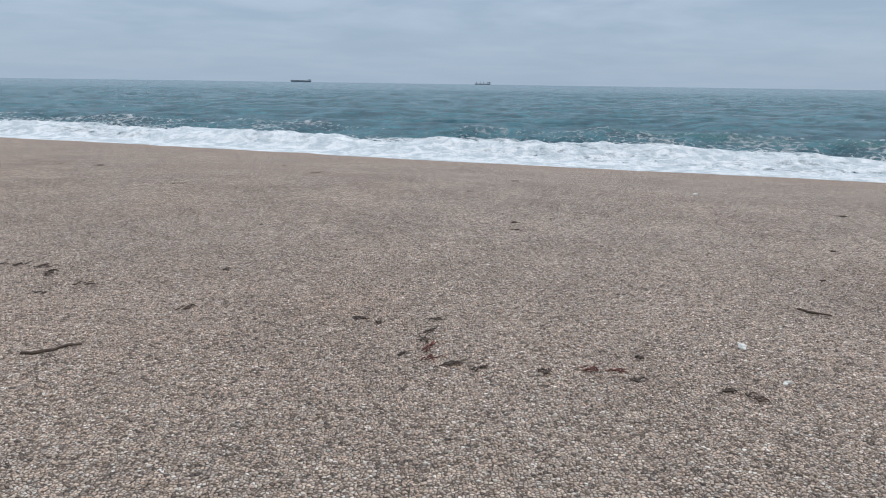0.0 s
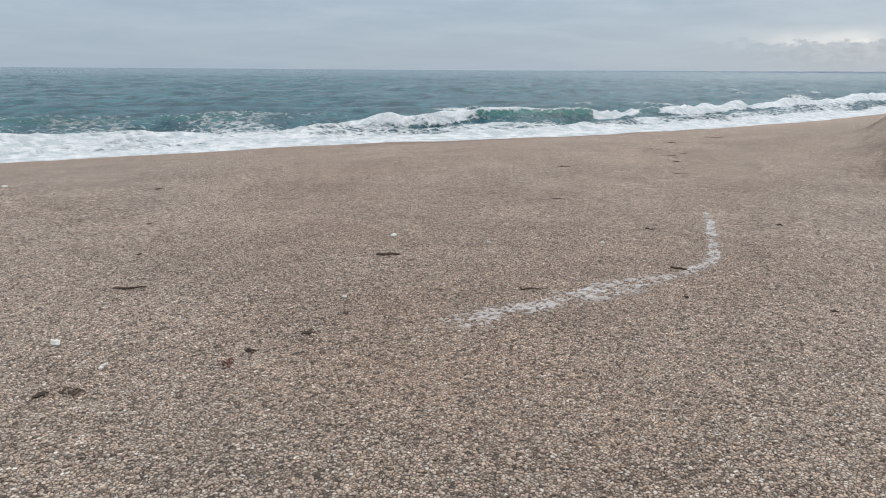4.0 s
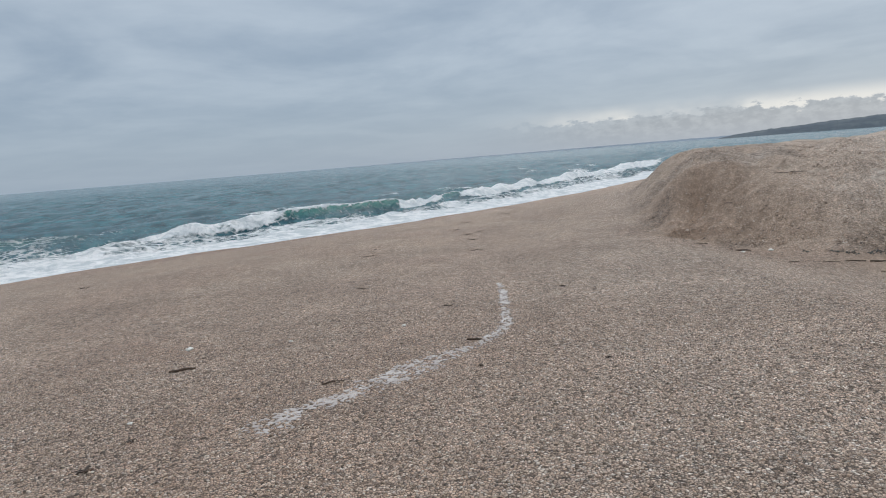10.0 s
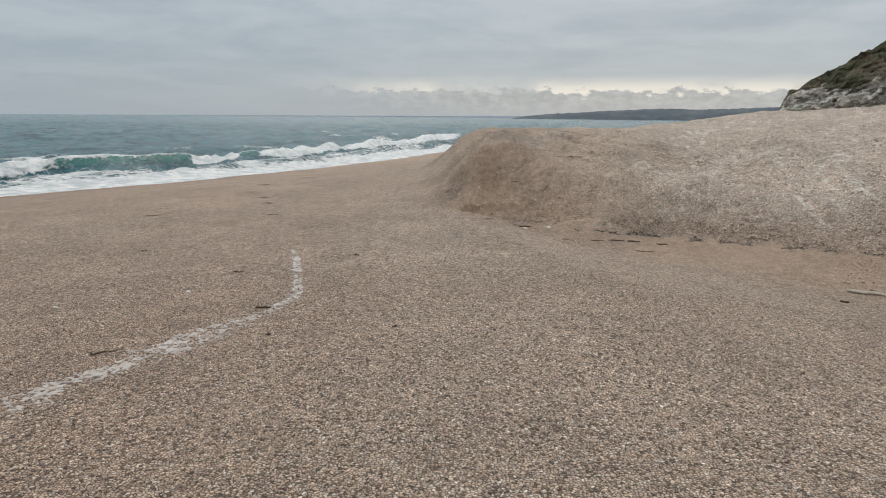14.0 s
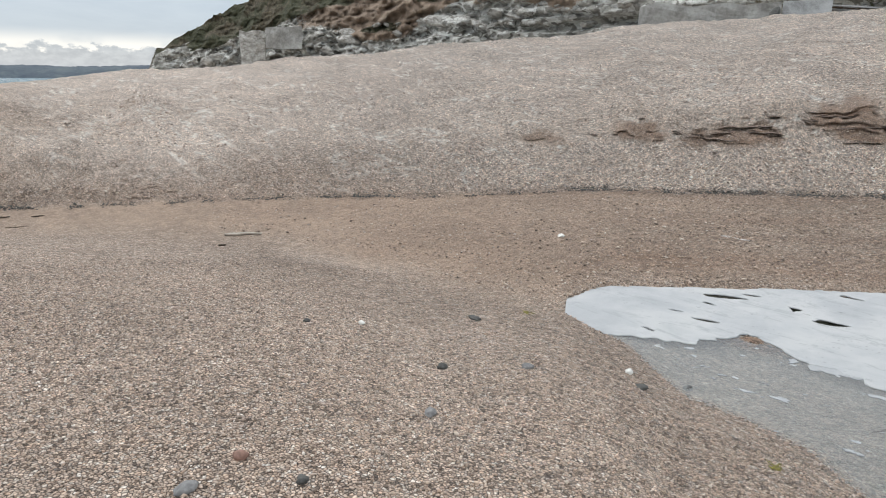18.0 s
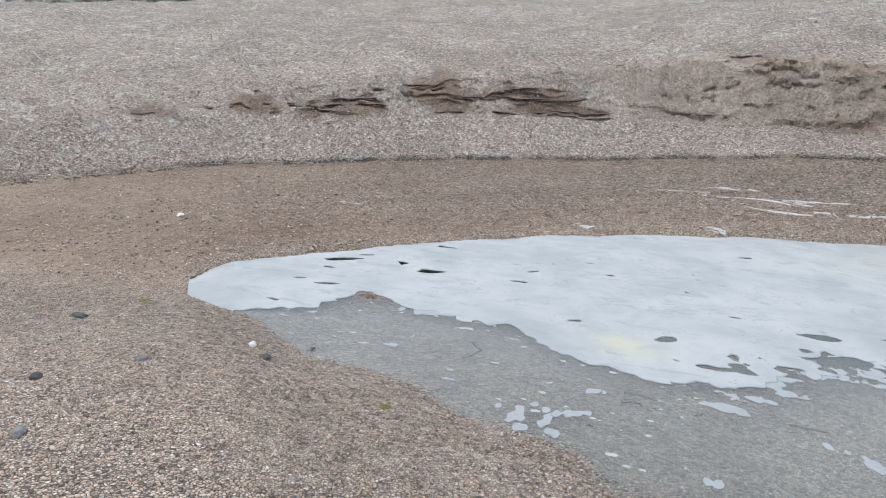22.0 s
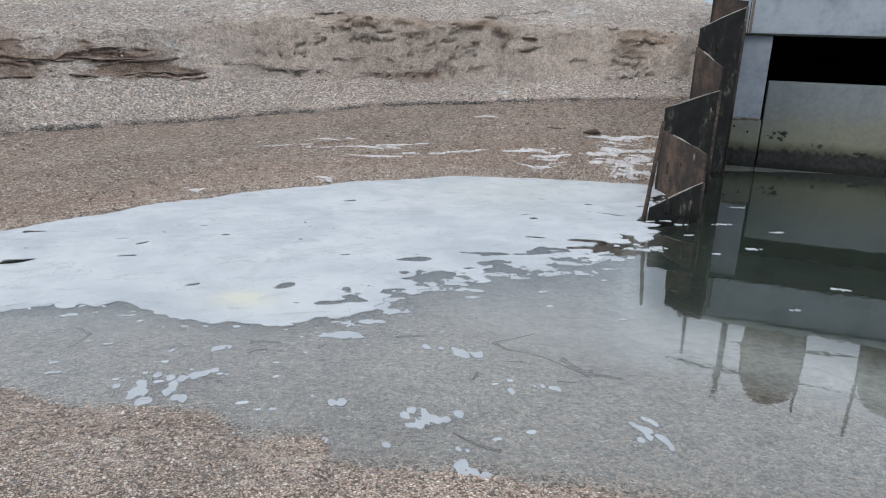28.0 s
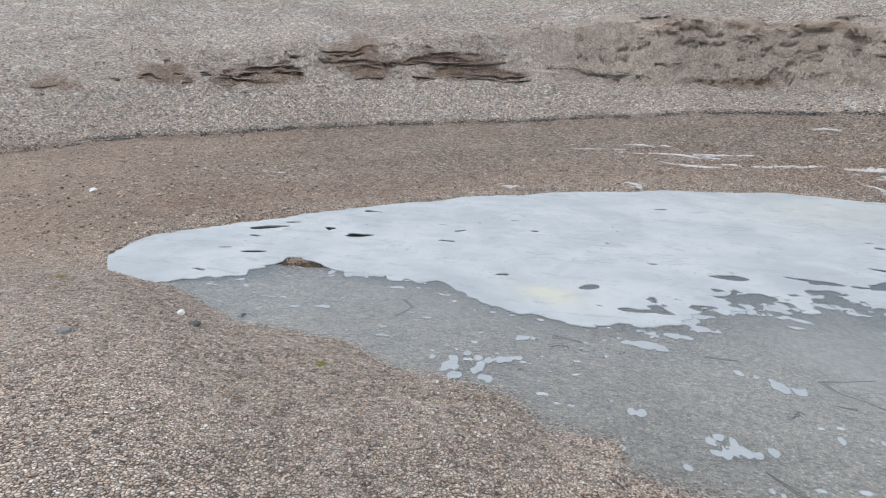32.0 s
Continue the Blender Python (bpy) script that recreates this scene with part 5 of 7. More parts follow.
def make_wing_wall():
    wall = tagged(new("sheet_pile_wall"), "dark rusted steel sheet piles stepping down into the pool", "sheet piling")
    wall.location = (-4.47, -7.04, POOL_Z)
    # the zigzag of the piles in plan, and the height of each plate at both ends
    plan = [(-4.47, -7.04), (-5.22, -7.20), (-5.43, -8.51), (-6.28, -8.62), (-6.42, -9.47), (-7.23, -9.59), (-7.18, -10.34), (-7.71, -10.6)]
    tops = [(0.14, 0.37), (0.71, 0.81), (1.10, 1.32), (1.62, 1.88), (2.14, 2.46), (2.55, 2.63), (2.63, 2.65)]
    for k in range(len(plan) - 1):
        a, b = (Vector(plan[k + i]) - Vector(plan[0]) for i in (0, 1))
        m = (b - a).normalized() * 0.12
        bm = slab(bmesh.new(), a, b, -1.1, *tops[k], 0.024)
        bmesh.ops.subdivide_edges(bm, edges=bm.edges[:], cuts=4, use_grid_fill=True)
        for v in bm.verts:
            v.co += noise.noise_vector(v.co * 3.0) * 0.012
            if v.co.z > tops[k][0] - 0.1:
                v.co.z += 0.02 * noise.noise(v.co * 9)
        part("pile", bm, RUST_BROWN if k in (1, 3, 5) else LICHENED, wall)
        # worn pale edge along part of the cut top
        f0, f1 = (0.1, 1.0) if k % 2 == 0 else (0.35, 0.75)
        p, q = a.lerp(b, f0), a.lerp(b, f1)
        h0, h1 = (tops[k][0] + (tops[k][1] - tops[k][0]) * f for f in (f0, f1))
        mid = (p + q) / 2
        bm = tube(bmesh.new(), [Vector((*p, h0 + 0.004)), Vector((*mid, (h0 + h1) / 2 + 0.009)), Vector((*q, h1 + 0.004))], [0.006, 0.011, 0.008], 6)
        part("cut_edge", bm, EDGE, wall, "scraped pale steel edge")
        low = min(tops[k][1], tops[min(k + 1, 6)][0])
        bm = tube(bmesh.new(), [Vector((*b, -1.0)), Vector((*b, low))], 0.028, 7)
        part("interlock", bm, RUST, wall)
        # lumps of scale on the plate
        rng = random.Random(k)
        for j in range(4):
            c = a.lerp(b, 0.1 + 0.8 * rng.random())
            h = tops[k][0] * (0.15 + 0.8 * rng.random())
            bm = pebble(bmesh.new(), (0.02 + 0.025 * rng.random(), 0.02 + 0.02 * rng.random(), 0.05 + 0.10 * rng.random()), j + 9 * k, 0.5, (c.x, c.y, h), 1)
            part("rust_scale", bm, SCALE if j == 0 else RUST, wall)
    # steel strip standing clear at the end, leaning over
    bm = tube(bmesh.new(), [(0.09, 0.03, -0.9), (0.08, 0.02, 0.0), (-0.03, -0.06, 0.62), (-0.10, -0.10, 1.1)], [0.026, 0.026, 0.024, 0.02], 6)
    part("end_strip", bm, RUST_BROWN, wall, "leaning brown steel strip")


SCALE = plain("pale_rust_scale", [(0, (0.03, 0.026, 0.02)), (0.5, (0.10, 0.085, 0.065)), (1, (0.26, 0.235, 0.19))], 12, 0.9, 0.6, 60)
EDGE = plain("scraped_steel_edge", [(0, (0.16, 0.13, 0.10)), (1, (0.40, 0.37, 0.33))], 8, 0.7, 0.3, 50)
LICHENED = plain("lichened_black_steel", [(0, (0.006, 0.006, 0.005)), (0.6, (0.016, 0.015, 0.012)), (0.8, (0.04, 0.038, 0.028)), (1, (0.17, 0.165, 0.125))], 5.0, 0.85, 0.5, 22, 0.1, 0.012, (1, 1, 0.6))
# near-black: the tunnel's darkness is put into its colour; bolts and fence share it
SHADE_AND_BLACK_METAL = plain("tunnel_shade_and_black_metal", [(0, (0.003, 0.003, 0.003)), (1, (0.007, 0.007, 0.006))], 3, 1.0, 0.0)
BLUISH = plain("bluish_weathered_concrete", [(0, (0.16, 0.18, 0.20)), (0.3, (0.27, 0.30, 0.33)), (1, (0.40, 0.43, 0.46))], 1.1, 0.75, 0.25, 9)
GALV = plain("galvanised_steel", [(0, (0.10, 0.10, 0.10)), (1, (0.22, 0.22, 0.22))], 8, 0.6, 0.2, 60, 0.4)
MASONRY = plain("rough_pillar_stone", [(0, (0.06, 0.052, 0.032)), (0.5, (0.16, 0.14, 0.09)), (1, (0.30, 0.27, 0.19))], 3.5, 0.9, 0.7, 20, 0, 0.03)
RUST_RUN = plain("rusty_stain", [(0, (0.12, 0.085, 0.055)), (1, (0.27, 0.22, 0.17))], 6, 0.8, 0.2, 40)


def make_tidal_concrete():
    """Pale wall concrete, bluish and dry above, yellowed by silt below, with a ragged black-green growth at the water."""
    m, t, b = material("tide_stained_concrete")
    p = spot(t)
    sep = t.nodes.new("ShaderNodeSeparateXYZ")
    join(t, p, sep.inputs[0])
    z = sep.outputs[2]
    stretch = t.nodes.new("ShaderNodeMapping")
    stretch.inputs["Scale"].default_value = (1.0, 1.0, 0.3)
    join(t, p, stretch.inputs[0])
    runs, fine = noise_of(t, stretch.outputs[0], 3.0, 5.0, 0.6, 0.3), noise_of(t, p, 14.0, 5.0, 0.65)
    wav = calc(t, "ADD", z, calc(t, "MULTIPLY", calc(t, "SUBTRACT", runs, 0.5), 0.5))
    col = blend(t, span(t, wav, 0.45, 1.15), (0.225, 0.22, 0.155), (0.225, 0.245, 0.25))
    col = blend(t, span(t, runs, 0.35, 0.7, 0.0, 0.4), col, (0.16, 0.165, 0.15))
    rag = calc(t, "ADD", z, calc(t, "ADD", calc(t, "MULTIPLY", calc(t, "SUBTRACT", noise_of(t, p, 5.0, 5.0, 0.7), 0.5), 0.22), calc(t, "MULTIPLY", calc(t, "SUBTRACT", fine, 0.5), 0.12)))
    col = blend(t, span(t, rag, 0.27, 0.42, 0.8, 0.0), col, (0.085, 0.08, 0.038))
    col = blend(t, span(t, rag, 0.19, 0.29, 1.0, 0.0), col, (0.008, 0.008, 0.006))
    join(t, blend(t, span(t, fine, 0.3, 0.7, 0.0, 0.3), col, (0.10, 0.10, 0.085)), b.inputs["Base Color"])
    b.inputs["Roughness"].default_value = 0.78
    relief(t, b, calc(t, "ADD", fine, runs), 0.3, 0.012)
    return m


ALGAE = plain("algae_growth", [(0, (0.012, 0.012, 0.009)), (0.5, (0.03, 0.03, 0.018)), (1, (0.085, 0.08, 0.045))], 2.2, 0.7, 0.4, 24)
TIDAL = make_tidal_concrete()


def bollard(bm, x, y, z0, z1, half, seed):
    """A square-shouldered pillar of rough masonry with a domed top."""
    rings, sides = [], 20
    for k in range(15):
        f = k / 14
        h = z0 + (z1 - z0) * f
        r = half * (1.0 if f < 0.62 else math.sqrt(max(0.0, 1 - ((f - 0.62) / 0.385) ** 2)) * 0.97 + 0.03)
        ring = []
        for a in range(sides):
            w = a * math.tau / sides
            q = r * (1 + 0.07 * noise.noise((math.cos(w) * 2 + seed, math.sin(w) * 2, h * 2.2)) + 0.05 * noise.noise((math.cos(w) * 5 + seed, math.sin(w) * 5, h * 6)))
            ring.append(bm.verts.new((x + q * math.cos(w), y + q * math.sin(w), h)))
        rings.append(ring)
    for r0, r1 in zip(rings, rings[1:]):
        for a in range(sides):
            bm.faces.new((r0[a], r0[(a + 1) % sides], r1[(a + 1) % sides], r1[a])).smooth = True
    bm.faces.new(rings[0][::-1])
    bm.faces.new(rings[-1])
    return bm


def make_outfall():
    """Concrete mouth: pier, low front wall stained by the water, dark opening, lintel, rail and two stone pillars above."""
    turn = math.atan2(0.567, -0.824)
    ob = tagged(new("outfall"), "weathered concrete culvert mouth with dark opening over the pool", "culvert")
    ob.matrix_world = Matrix.Translation((-7.735, -10.756, POOL_Z)) @ Matrix.Rotation(turn, 4, "Z")

    # local x runs along the face; the pool lies at -y
    def block(name, x0, x1, y0, y1, z0, z1, mat, bevel=0.015, label="", parent=None):
        bm = box(bmesh.new(), (x1 - x0, y1 - y0, z1 - z0), ((x0 + x1) / 2, (y0 + y1) / 2, z0), 0, bevel)
        return part(name, bm, mat, parent or ob, label)

    block("pier", 0.0, 0.75, 0.0, 0.74, 0.735, 2.085, BLUISH, 0.025, "bluish grey concrete pier")
    foot = block("pier_foot", -0.01, 0.775, -0.03, 0.74, -1.5, 0.72, TIDAL, 0.03, "pale concrete pier foot, black with algae at the water")
    for px, pz in ((0.16, 0.56), (0.36, 0.60), (0.17, 0.42), (0.58, 0.52)):
        part("bolt", tube(bmesh.new(), [(px, -0.045, pz), (px, -0.02, pz)], 0.018, 8), SHADE_AND_BLACK_METAL, foot, "rusty bolt end")
    for k in range(5):
        part("mortar_lump", pebble(bmesh.new(), (0.07, 0.03, 0.022), k + 40, 0.5, (0.08 + 0.15 * k, -0.018, 0.728), 1), RUST_RUN, foot)
    wall = block("front_wall", 0.80, 7.3, 0.10, 0.47, -1.5, 1.36, TIDAL, 0.02, "pale low concrete wall with an algae band at the water")
    rng = random.Random(8)
    for px, pz, n, wide in ((1.08, 0.42, 12, 0.09), (1.0, 0.5, 5, 0.05), (1.70, 0.33, 9, 0.08), (2.3, 0.27, 5, 0.07), (3.7, 0.26, 6, 0.08)):
        for k in range(n):
            r = 0.012 + 0.03 * rng.random() ** 2
            part("algae_tuft", pebble(bmesh.new(), (r * 1.3, 0.012, r * 0.8), rng.random() * 40, 0.8, (px + rng.gauss(0, wide), 0.099, pz + rng.gauss(0, wide * 0.45)), 1), ALGAE, wall)
    part("caught_stick", tube(bmesh.new(), [(2.72, 0.06, -0.12), (2.75, 0.0, 0.12), (2.83, 0.03, 0.42)], [0.02, 0.018, 0.008], 6), WEED, wall, "thin dark stick")
    lintel = block("lintel", -0.10, 7.5, -0.10, 1.7, 2.09, 2.84, BLUISH, 0.03, "bluish concrete lintel")
    block("joint", 0.335, 0.347, -0.104, -0.05, 2.10, 2.83, ALGAE, 0.0, "", lintel)
    block("rust_run", 0.36, 0.40, -0.1035, -0.05, 2.12, 2.70, RUST_RUN, 0.0, "brown rust run", lintel)
    block("drip_edge", -0.10, 7.5, -0.115, -0.06, 2.092, 2.115, ALGAE, 0.004, "", lintel)
    block("coping", -0.14, 7.55, -0.16, 1.75, 2.844, 2.94, CONCRETE, 0.03)
    # the lining's near-black colour stands in for the shade inside the culvert
    block("tunnel_back", 0.0, 7.5, 9.0, 9.2, -1.5, 3.0, SHADE_AND_BLACK_METAL, 0)
    block("tunnel_side", -0.2, 0.0, 0.76, 9.0, -1.5, 2.8, SHADE_AND_BLACK_METAL, 0)
    block("tunnel_side", 7.3, 7.5, 0.1, 9.0, -1.5, 2.08, SHADE_AND_BLACK_METAL, 0)
    block("tunnel_roof", 0.0, 7.3, 1.71, 9.0, 2.3, 2.8, SHADE_AND_BLACK_METAL, 0)
    block("deck", -0.14, 7.55, 1.76, 9.25, 2.81, 2.93, CONCRETE, 0.02, "weathered concrete deck over the culvert")
    # rail: uneven posts and two bent rails
    for px, h, r in ((0.02, 3.25, 0.03), (0.74, 4.72, 0.055), (2.15, 4.80, 0.03), (3.08, 5.12, 0.034), (4.10, 4.86, 0.034), (5.6, 4.9, 0.034), (7.0, 4.9, 0.034)):
        part("rail_post", tube(bmesh.new(), [(px, 0.5, 2.93), (px + 0.02, 0.5, 3.9), (px - 0.01, 0.5, h)], r, 8), GALV, ob)
    part("rail", tube(bmesh.new(), [(-0.25, 0.5, 4.10), (1.0, 0.5, 4.16), (2.2, 0.5, 4.17), (3.05, 0.5, 4.20), (4.05, 0.5, 4.48), (5.6, 0.5, 4.4), (7.0, 0.5, 4.4)], 0.026, 8), GALV, ob)
    part("rail", tube(bmesh.new(), [(0.74, 0.5, 3.56), (2.2, 0.5, 3.50), (3.05, 0.5, 3.46), (4.7, 0.5, 3.30), (7.0, 0.5, 3.4)], 0.022, 8), GALV, ob)
    for k, (px, top) in enumerate(((1.74, 5.10), (3.86, 4.88), (6.1, 4.9))):
        part("stone_pillar", bollard(bmesh.new(), px, 1.3, 2.93, top, 0.56, 11 + 7 * k), MASONRY, ob, "rough stone pillar with a domed top")
    return ob


make_wing_wall()
make_outfall()

# ---- cliff behind the bank ----
CLIFF_B = [110.9, 111.6, 112.1, 114.3, 116.2, 118.7, 120.8, 125, 132, 140, 150, 165, 180, 188, 194, 198, 205, 268]
CLIFF_D = [97, 95, 94, 91, 88, 84, 80, 74, 66, 60, 55, 50, 47, 46, 45, 45, 45, 50]
CLIFF_TOP = [1.2, 2.9, 5.0, 7.2, 8.9, 10.7, 12.1, 15, 18, 20, 21, 22, 20, 14, 9.5, 5, 2.5, 2]


def make_cliff_material():
    m, t, b = material("cliff_face")
    p = spot(t)
    soil = node(t, "ShaderNodeAttribute", attribute_name="soil").outputs["Fac"]
    turf = node(t, "ShaderNodeAttribute", attribute_name="turf").outputs["Fac"]
    mp = t.nodes.new("ShaderNodeMapping")
    mp.inputs["Rotation"].default_value = (0.3, 0.55, 0)
    mp.inputs["Scale"].default_value = (0.95, 0.95, 1.7)
    warp = node(t, "ShaderNodeTexNoise", Scale=0.8, Detail=5.0, Roughness=0.6)
    join(t, p, warp.inputs["Vector"])
    bent = t.nodes.new("ShaderNodeVectorMath")
    bent.operation = "MULTIPLY_ADD"
    join(t, warp.outputs["Color"], bent.inputs[0])
    bent.inputs[1].default_value = (1.6, 1.6, 1.2)
    join(t, p, bent.inputs[2])
    join(t, bent.outputs[0], mp.inputs[0])
    bed = node(t, "ShaderNodeTexVoronoi", Scale=2.0)
    crack = node(t, "ShaderNodeTexVoronoi", Scale=2.0, feature="DISTANCE_TO_EDGE")
    for n in (bed, crack):
        join(t, mp.outputs[0], n.inputs["Vector"])
    grain = noise_of(t, p, 1.4, 6.0, 0.65)
    tone = t.nodes.new("ShaderNodeSeparateColor")
    join(t, bed.outputs["Color"], tone.inputs[0])
    v = calc(t, "ADD", calc(t, "MULTIPLY", tone.outputs[0], 0.5), calc(t, "MULTIPLY", grain, 0.6))
    rock = ramp(t, span(t, v, 0.25, 0.85), [(0, (0.17, 0.16, 0.14)), (0.3, (0.37, 0.355, 0.315)), (0.6, (0.54, 0.53, 0.485)), (1, (0.72, 0.72, 0.68))])
    rock = blend(t, span(t, crack.outputs["Distance"], 0.0, 0.05, 0.5, 0.0), rock, (0.06, 0.056, 0.05))
    earth = ramp(t, grain, [(0.25, (0.14, 0.103, 0.076)), (0.5, (0.30, 0.225, 0.165)), (0.75, (0.46, 0.37, 0.285))])
    fine = noise_of(t, p, 3.5, 6.0, 0.7)
    grass = ramp(t, fine, [(0.25, (0.02, 0.024, 0.013)), (0.5, (0.058, 0.062, 0.032)), (0.75, (0.13, 0.118, 0.065))])
    heath = noise_of(t, p, 0.32, 5.0, 0.6, 0.5)
    grass = blend(t, span(t, heath, 0.46, 0.60, 0.0, 0.75), grass, blend(t, span(t, fine, 0.35, 0.65), (0.06, 0.045, 0.03), (0.19, 0.155, 0.105)))
    edge = calc(t, "MULTIPLY", calc(t, "SUBTRACT", fine, 0.5), 1.3)
    col = blend(t, span(t, calc(t, "ADD", soil, edge), 0.4, 0.6), rock, earth)
    col = blend(t, span(t, calc(t, "ADD", turf, edge), 0.4, 0.6), col, grass)
    join(t, col, b.inputs["Base Color"])
    b.inputs["Roughness"].default_value = 0.92
    relief(t, b, calc(t, "ADD", v, calc(t, "MULTIPLY", fine, 0.5)), 1.0, 0.5)
    return m


CLIFF = make_cliff_material()


def cliff_point(bear, s, rough=True):
    base, top = np.interp(bear, CLIFF_B, CLIFF_D), np.interp(bear, CLIFF_B, CLIFF_TOP)
    foot = 1.0
    rise = top - foot
    # steep rock below, gentler turf above
    d = base + rise * (0.35 * np.minimum(s, 0.45) + 1.25 * np.maximum(s - 0.45, 0))
    z = foot + rise * s
    if rough:
        arc = np.radians(bear) * base
        k = smooth(s, 0.0, 0.04) * (1 - 0.55 * smooth(s, 0.5, 0.7)) * np.clip(rise / 6, 0, 1)
        ledge = vnoise(arc * 0.55 + z * 0.5, z * 1.0, 201) + 0.7 * vnoise(arc * 1.3 + z * 0.7, z * 1.9, 202) + 0.6 * vnoise(arc * 3.0, z * 3.6, 203)
        ledge = np.sign(ledge) * np.abs(ledge) ** 0.7
        block = smooth(vnoise(arc * 0.8 + z * 0.9, z * 1.7 - arc * 0.15, 208), -0.1, 0.1) + 0.6 * smooth(vnoise(arc * 1.7 - z * 0.6, z * 3.2, 209), -0.1, 0.1)
        d = d + k * (0.7 * ledge + 0.7 * block + 1.6 * fbm(arc * 0.08, z * 0.12, 3, 205)) + 0.35 * smooth(s, 0.3, 0.5) * np.clip(rise / 6, 0, 1) * fbm(arc * 0.9, z * 1.2, 4, 206)
        z = z + 0.42 * np.clip(rise / 6, 0, 1) * fbm(arc * 0.9, s * 7, 4, 207) * smooth(s, 0.3, 1)
    r = np.radians(bear)
    return np.stack([d * np.sin(r), d * np.cos(r), z], -1)


def make_cliff():
    bear = np.concatenate([np.arange(110.9, 205, 0.11), np.arange(205, 268, 1.0)])
    s = np.linspace(0, 1, 120)
    B, S = np.meshgrid(bear, s, indexing="ij")
    pts = cliff_point(B, S)
    arc = np.radians(B) * 70
    wave = 0.12 * fbm(arc * 0.12, S * 3, 3, 211)
    turf = smooth(S + 1.5 * wave - 0.34 * (1 - smooth(B, 112.5, 116)) - 0.08 * (1 - smooth(B, 114, 121)) + 0.10 * fbm(arc * 0.45, S * 14, 3, 212), 0.52, 0.66)
    soil = smooth(S + wave, 0.30, 0.42) * smooth(B, 119.5, 125) * (0.85 + 0.15 * wave)
    turf = np.maximum(turf, 0.5 * smooth(fbm(arc * 0.5, S * 9, 3, 213), 0.35, 0.8) * smooth(B, 140, 158))
    # the top runs back as a turf plateau
    r = np.radians(bear)
    backs = [pts]
    for d, dz in ((25, 2.0), (80, 5.0), (260, 8.0)):
        edge = pts[:, -1, :].copy()
        edge[:, 0] += np.sin(r) * d
        edge[:, 1] += np.cos(r) * d
        edge[:, 2] += dz * np.clip((edge[:, 2] - 1) / 12, 0, 1) * 0.3
        backs.append(edge[:, None, :])
    pts = np.concatenate(backs, 1)
    one, nil = np.ones((len(bear), 3)), np.zeros((len(bear), 3))
    me = grid_mesh("cliff", pts, CLIFF, (("soil", np.concatenate([soil, nil], 1)), ("turf", np.concatenate([turf, one], 1))))
    cliff = tagged(put("cliff", me), "slaty grey cliff with brown soil and green turf above", "cliff", kind="structure")
    # fallen and standing blocks at its foot
    rng = random.Random(5)
    shapes = []
    for k in range(6):
        bm = bmesh.new()
        bmesh.ops.create_icosphere(bm, subdivisions=1, radius=1)
        for v in bm.verts:
            v.co *= 0.75 + 0.5 * rng.random()
            v.co.z *= 0.55
        me = bpy.data.meshes.new("rock")
        bm.to_mesh(me)
        bm.free()
        me.materials.append(ROCK)
        shapes.append(me)
    for k in range(520):
        bear = 111.2 + 84 * rng.random() ** 1.1
        s = 0.02 + 0.36 * rng.random() ** 1.4
        p = cliff_point(np.array([bear]), np.array([s]))[0]
        ob = new("rock", rng.choice(shapes))
        ob.parent = cliff
        big = (0.22 + 0.80 * rng.random() ** 3) * (0.75 if bear > 140 else 1.0)
        ob.matrix_world = Matrix.LocRotScale(Vector(p), Euler((0.35 + 0.3 * rng.random(), 0.2 * rng.random(), rng.random() * 6.28)), Vector((big * 1.5, big, big * 0.9)))


make_cliff()


def place(bear, d):
    r = radians(bear)
    return d * math.sin(r), d * math.cos(r)


def facing(bear):
    """The turn about z that shows a thing's -y side to the standing place."""
    return -radians(bear)


def make_ruin(name, label, bear0, bear1, d, low, high, thick, mat, seed):
    """A broken length of rough walling."""
    a, b = Vector(place(bear0, d)), Vector(place(bear1, d))
    mid, width = (a + b) / 2, (b - a).length
    bm = box(bmesh.new(), (width, thick, high - low), (0, 0, 0), 0, 0.0)
    bmesh.ops.subdivide_edges(bm, edges=bm.edges[:], cuts=7, use_grid_fill=True)
    for v in bm.verts:
        n = noise.noise_vector(v.co * 1.1 + Vector((seed, seed, 0)))
        v.co += n * 0.16
        if v.co.z > (high - low) * 0.8:
            v.co.z += 0.35 * noise.noise(Vector((v.co.x * 0.9, seed, 0)))
    ob = part(name, bm, mat)
    ob.matrix_world = Matrix.Translation((mid.x, mid.y, low)) @ Matrix.Rotation(facing((bear0 + bear1) / 2), 4, "Z")
    return tagged(ob, label, "wall")


RUIN = plain("old_wall_render", [(0, (0.17, 0.165, 0.15)), (0.5, (0.30, 0.295, 0.275)), (1, (0.44, 0.435, 0.41))], 0.9, 0.9, 0.5, 7, 0, 0.05)
make_ruin("ruined_wall", "tall grey block of ruined walling against the cliff", 118.1, 119.95, 79, 1.2, 6.4, 1.4, ROCK, 3)
make_ruin("ruined_wall", "low pale length of ruined walling on the cliff", 120.05, 122.7, 77, 4.6, 6.75, 1.0, RUIN, 7)
make_ruin("stone_wall", "long pale rough stone wall below the cliff", 148.7, 158.3, 43, 3.2, 5.8, 0.9, RUIN, 12)

# ---- things on the top of the bank ----


def on_bank(name, bear, d, label, category):
    x, y = place(bear, d)
    ob = tagged(new(name), label, category)
    ob.matrix_world = Matrix.Translation((x, y, ground_at(x, y))) @ Matrix.Rotation(facing(bear), 4, "Z")
    return ob


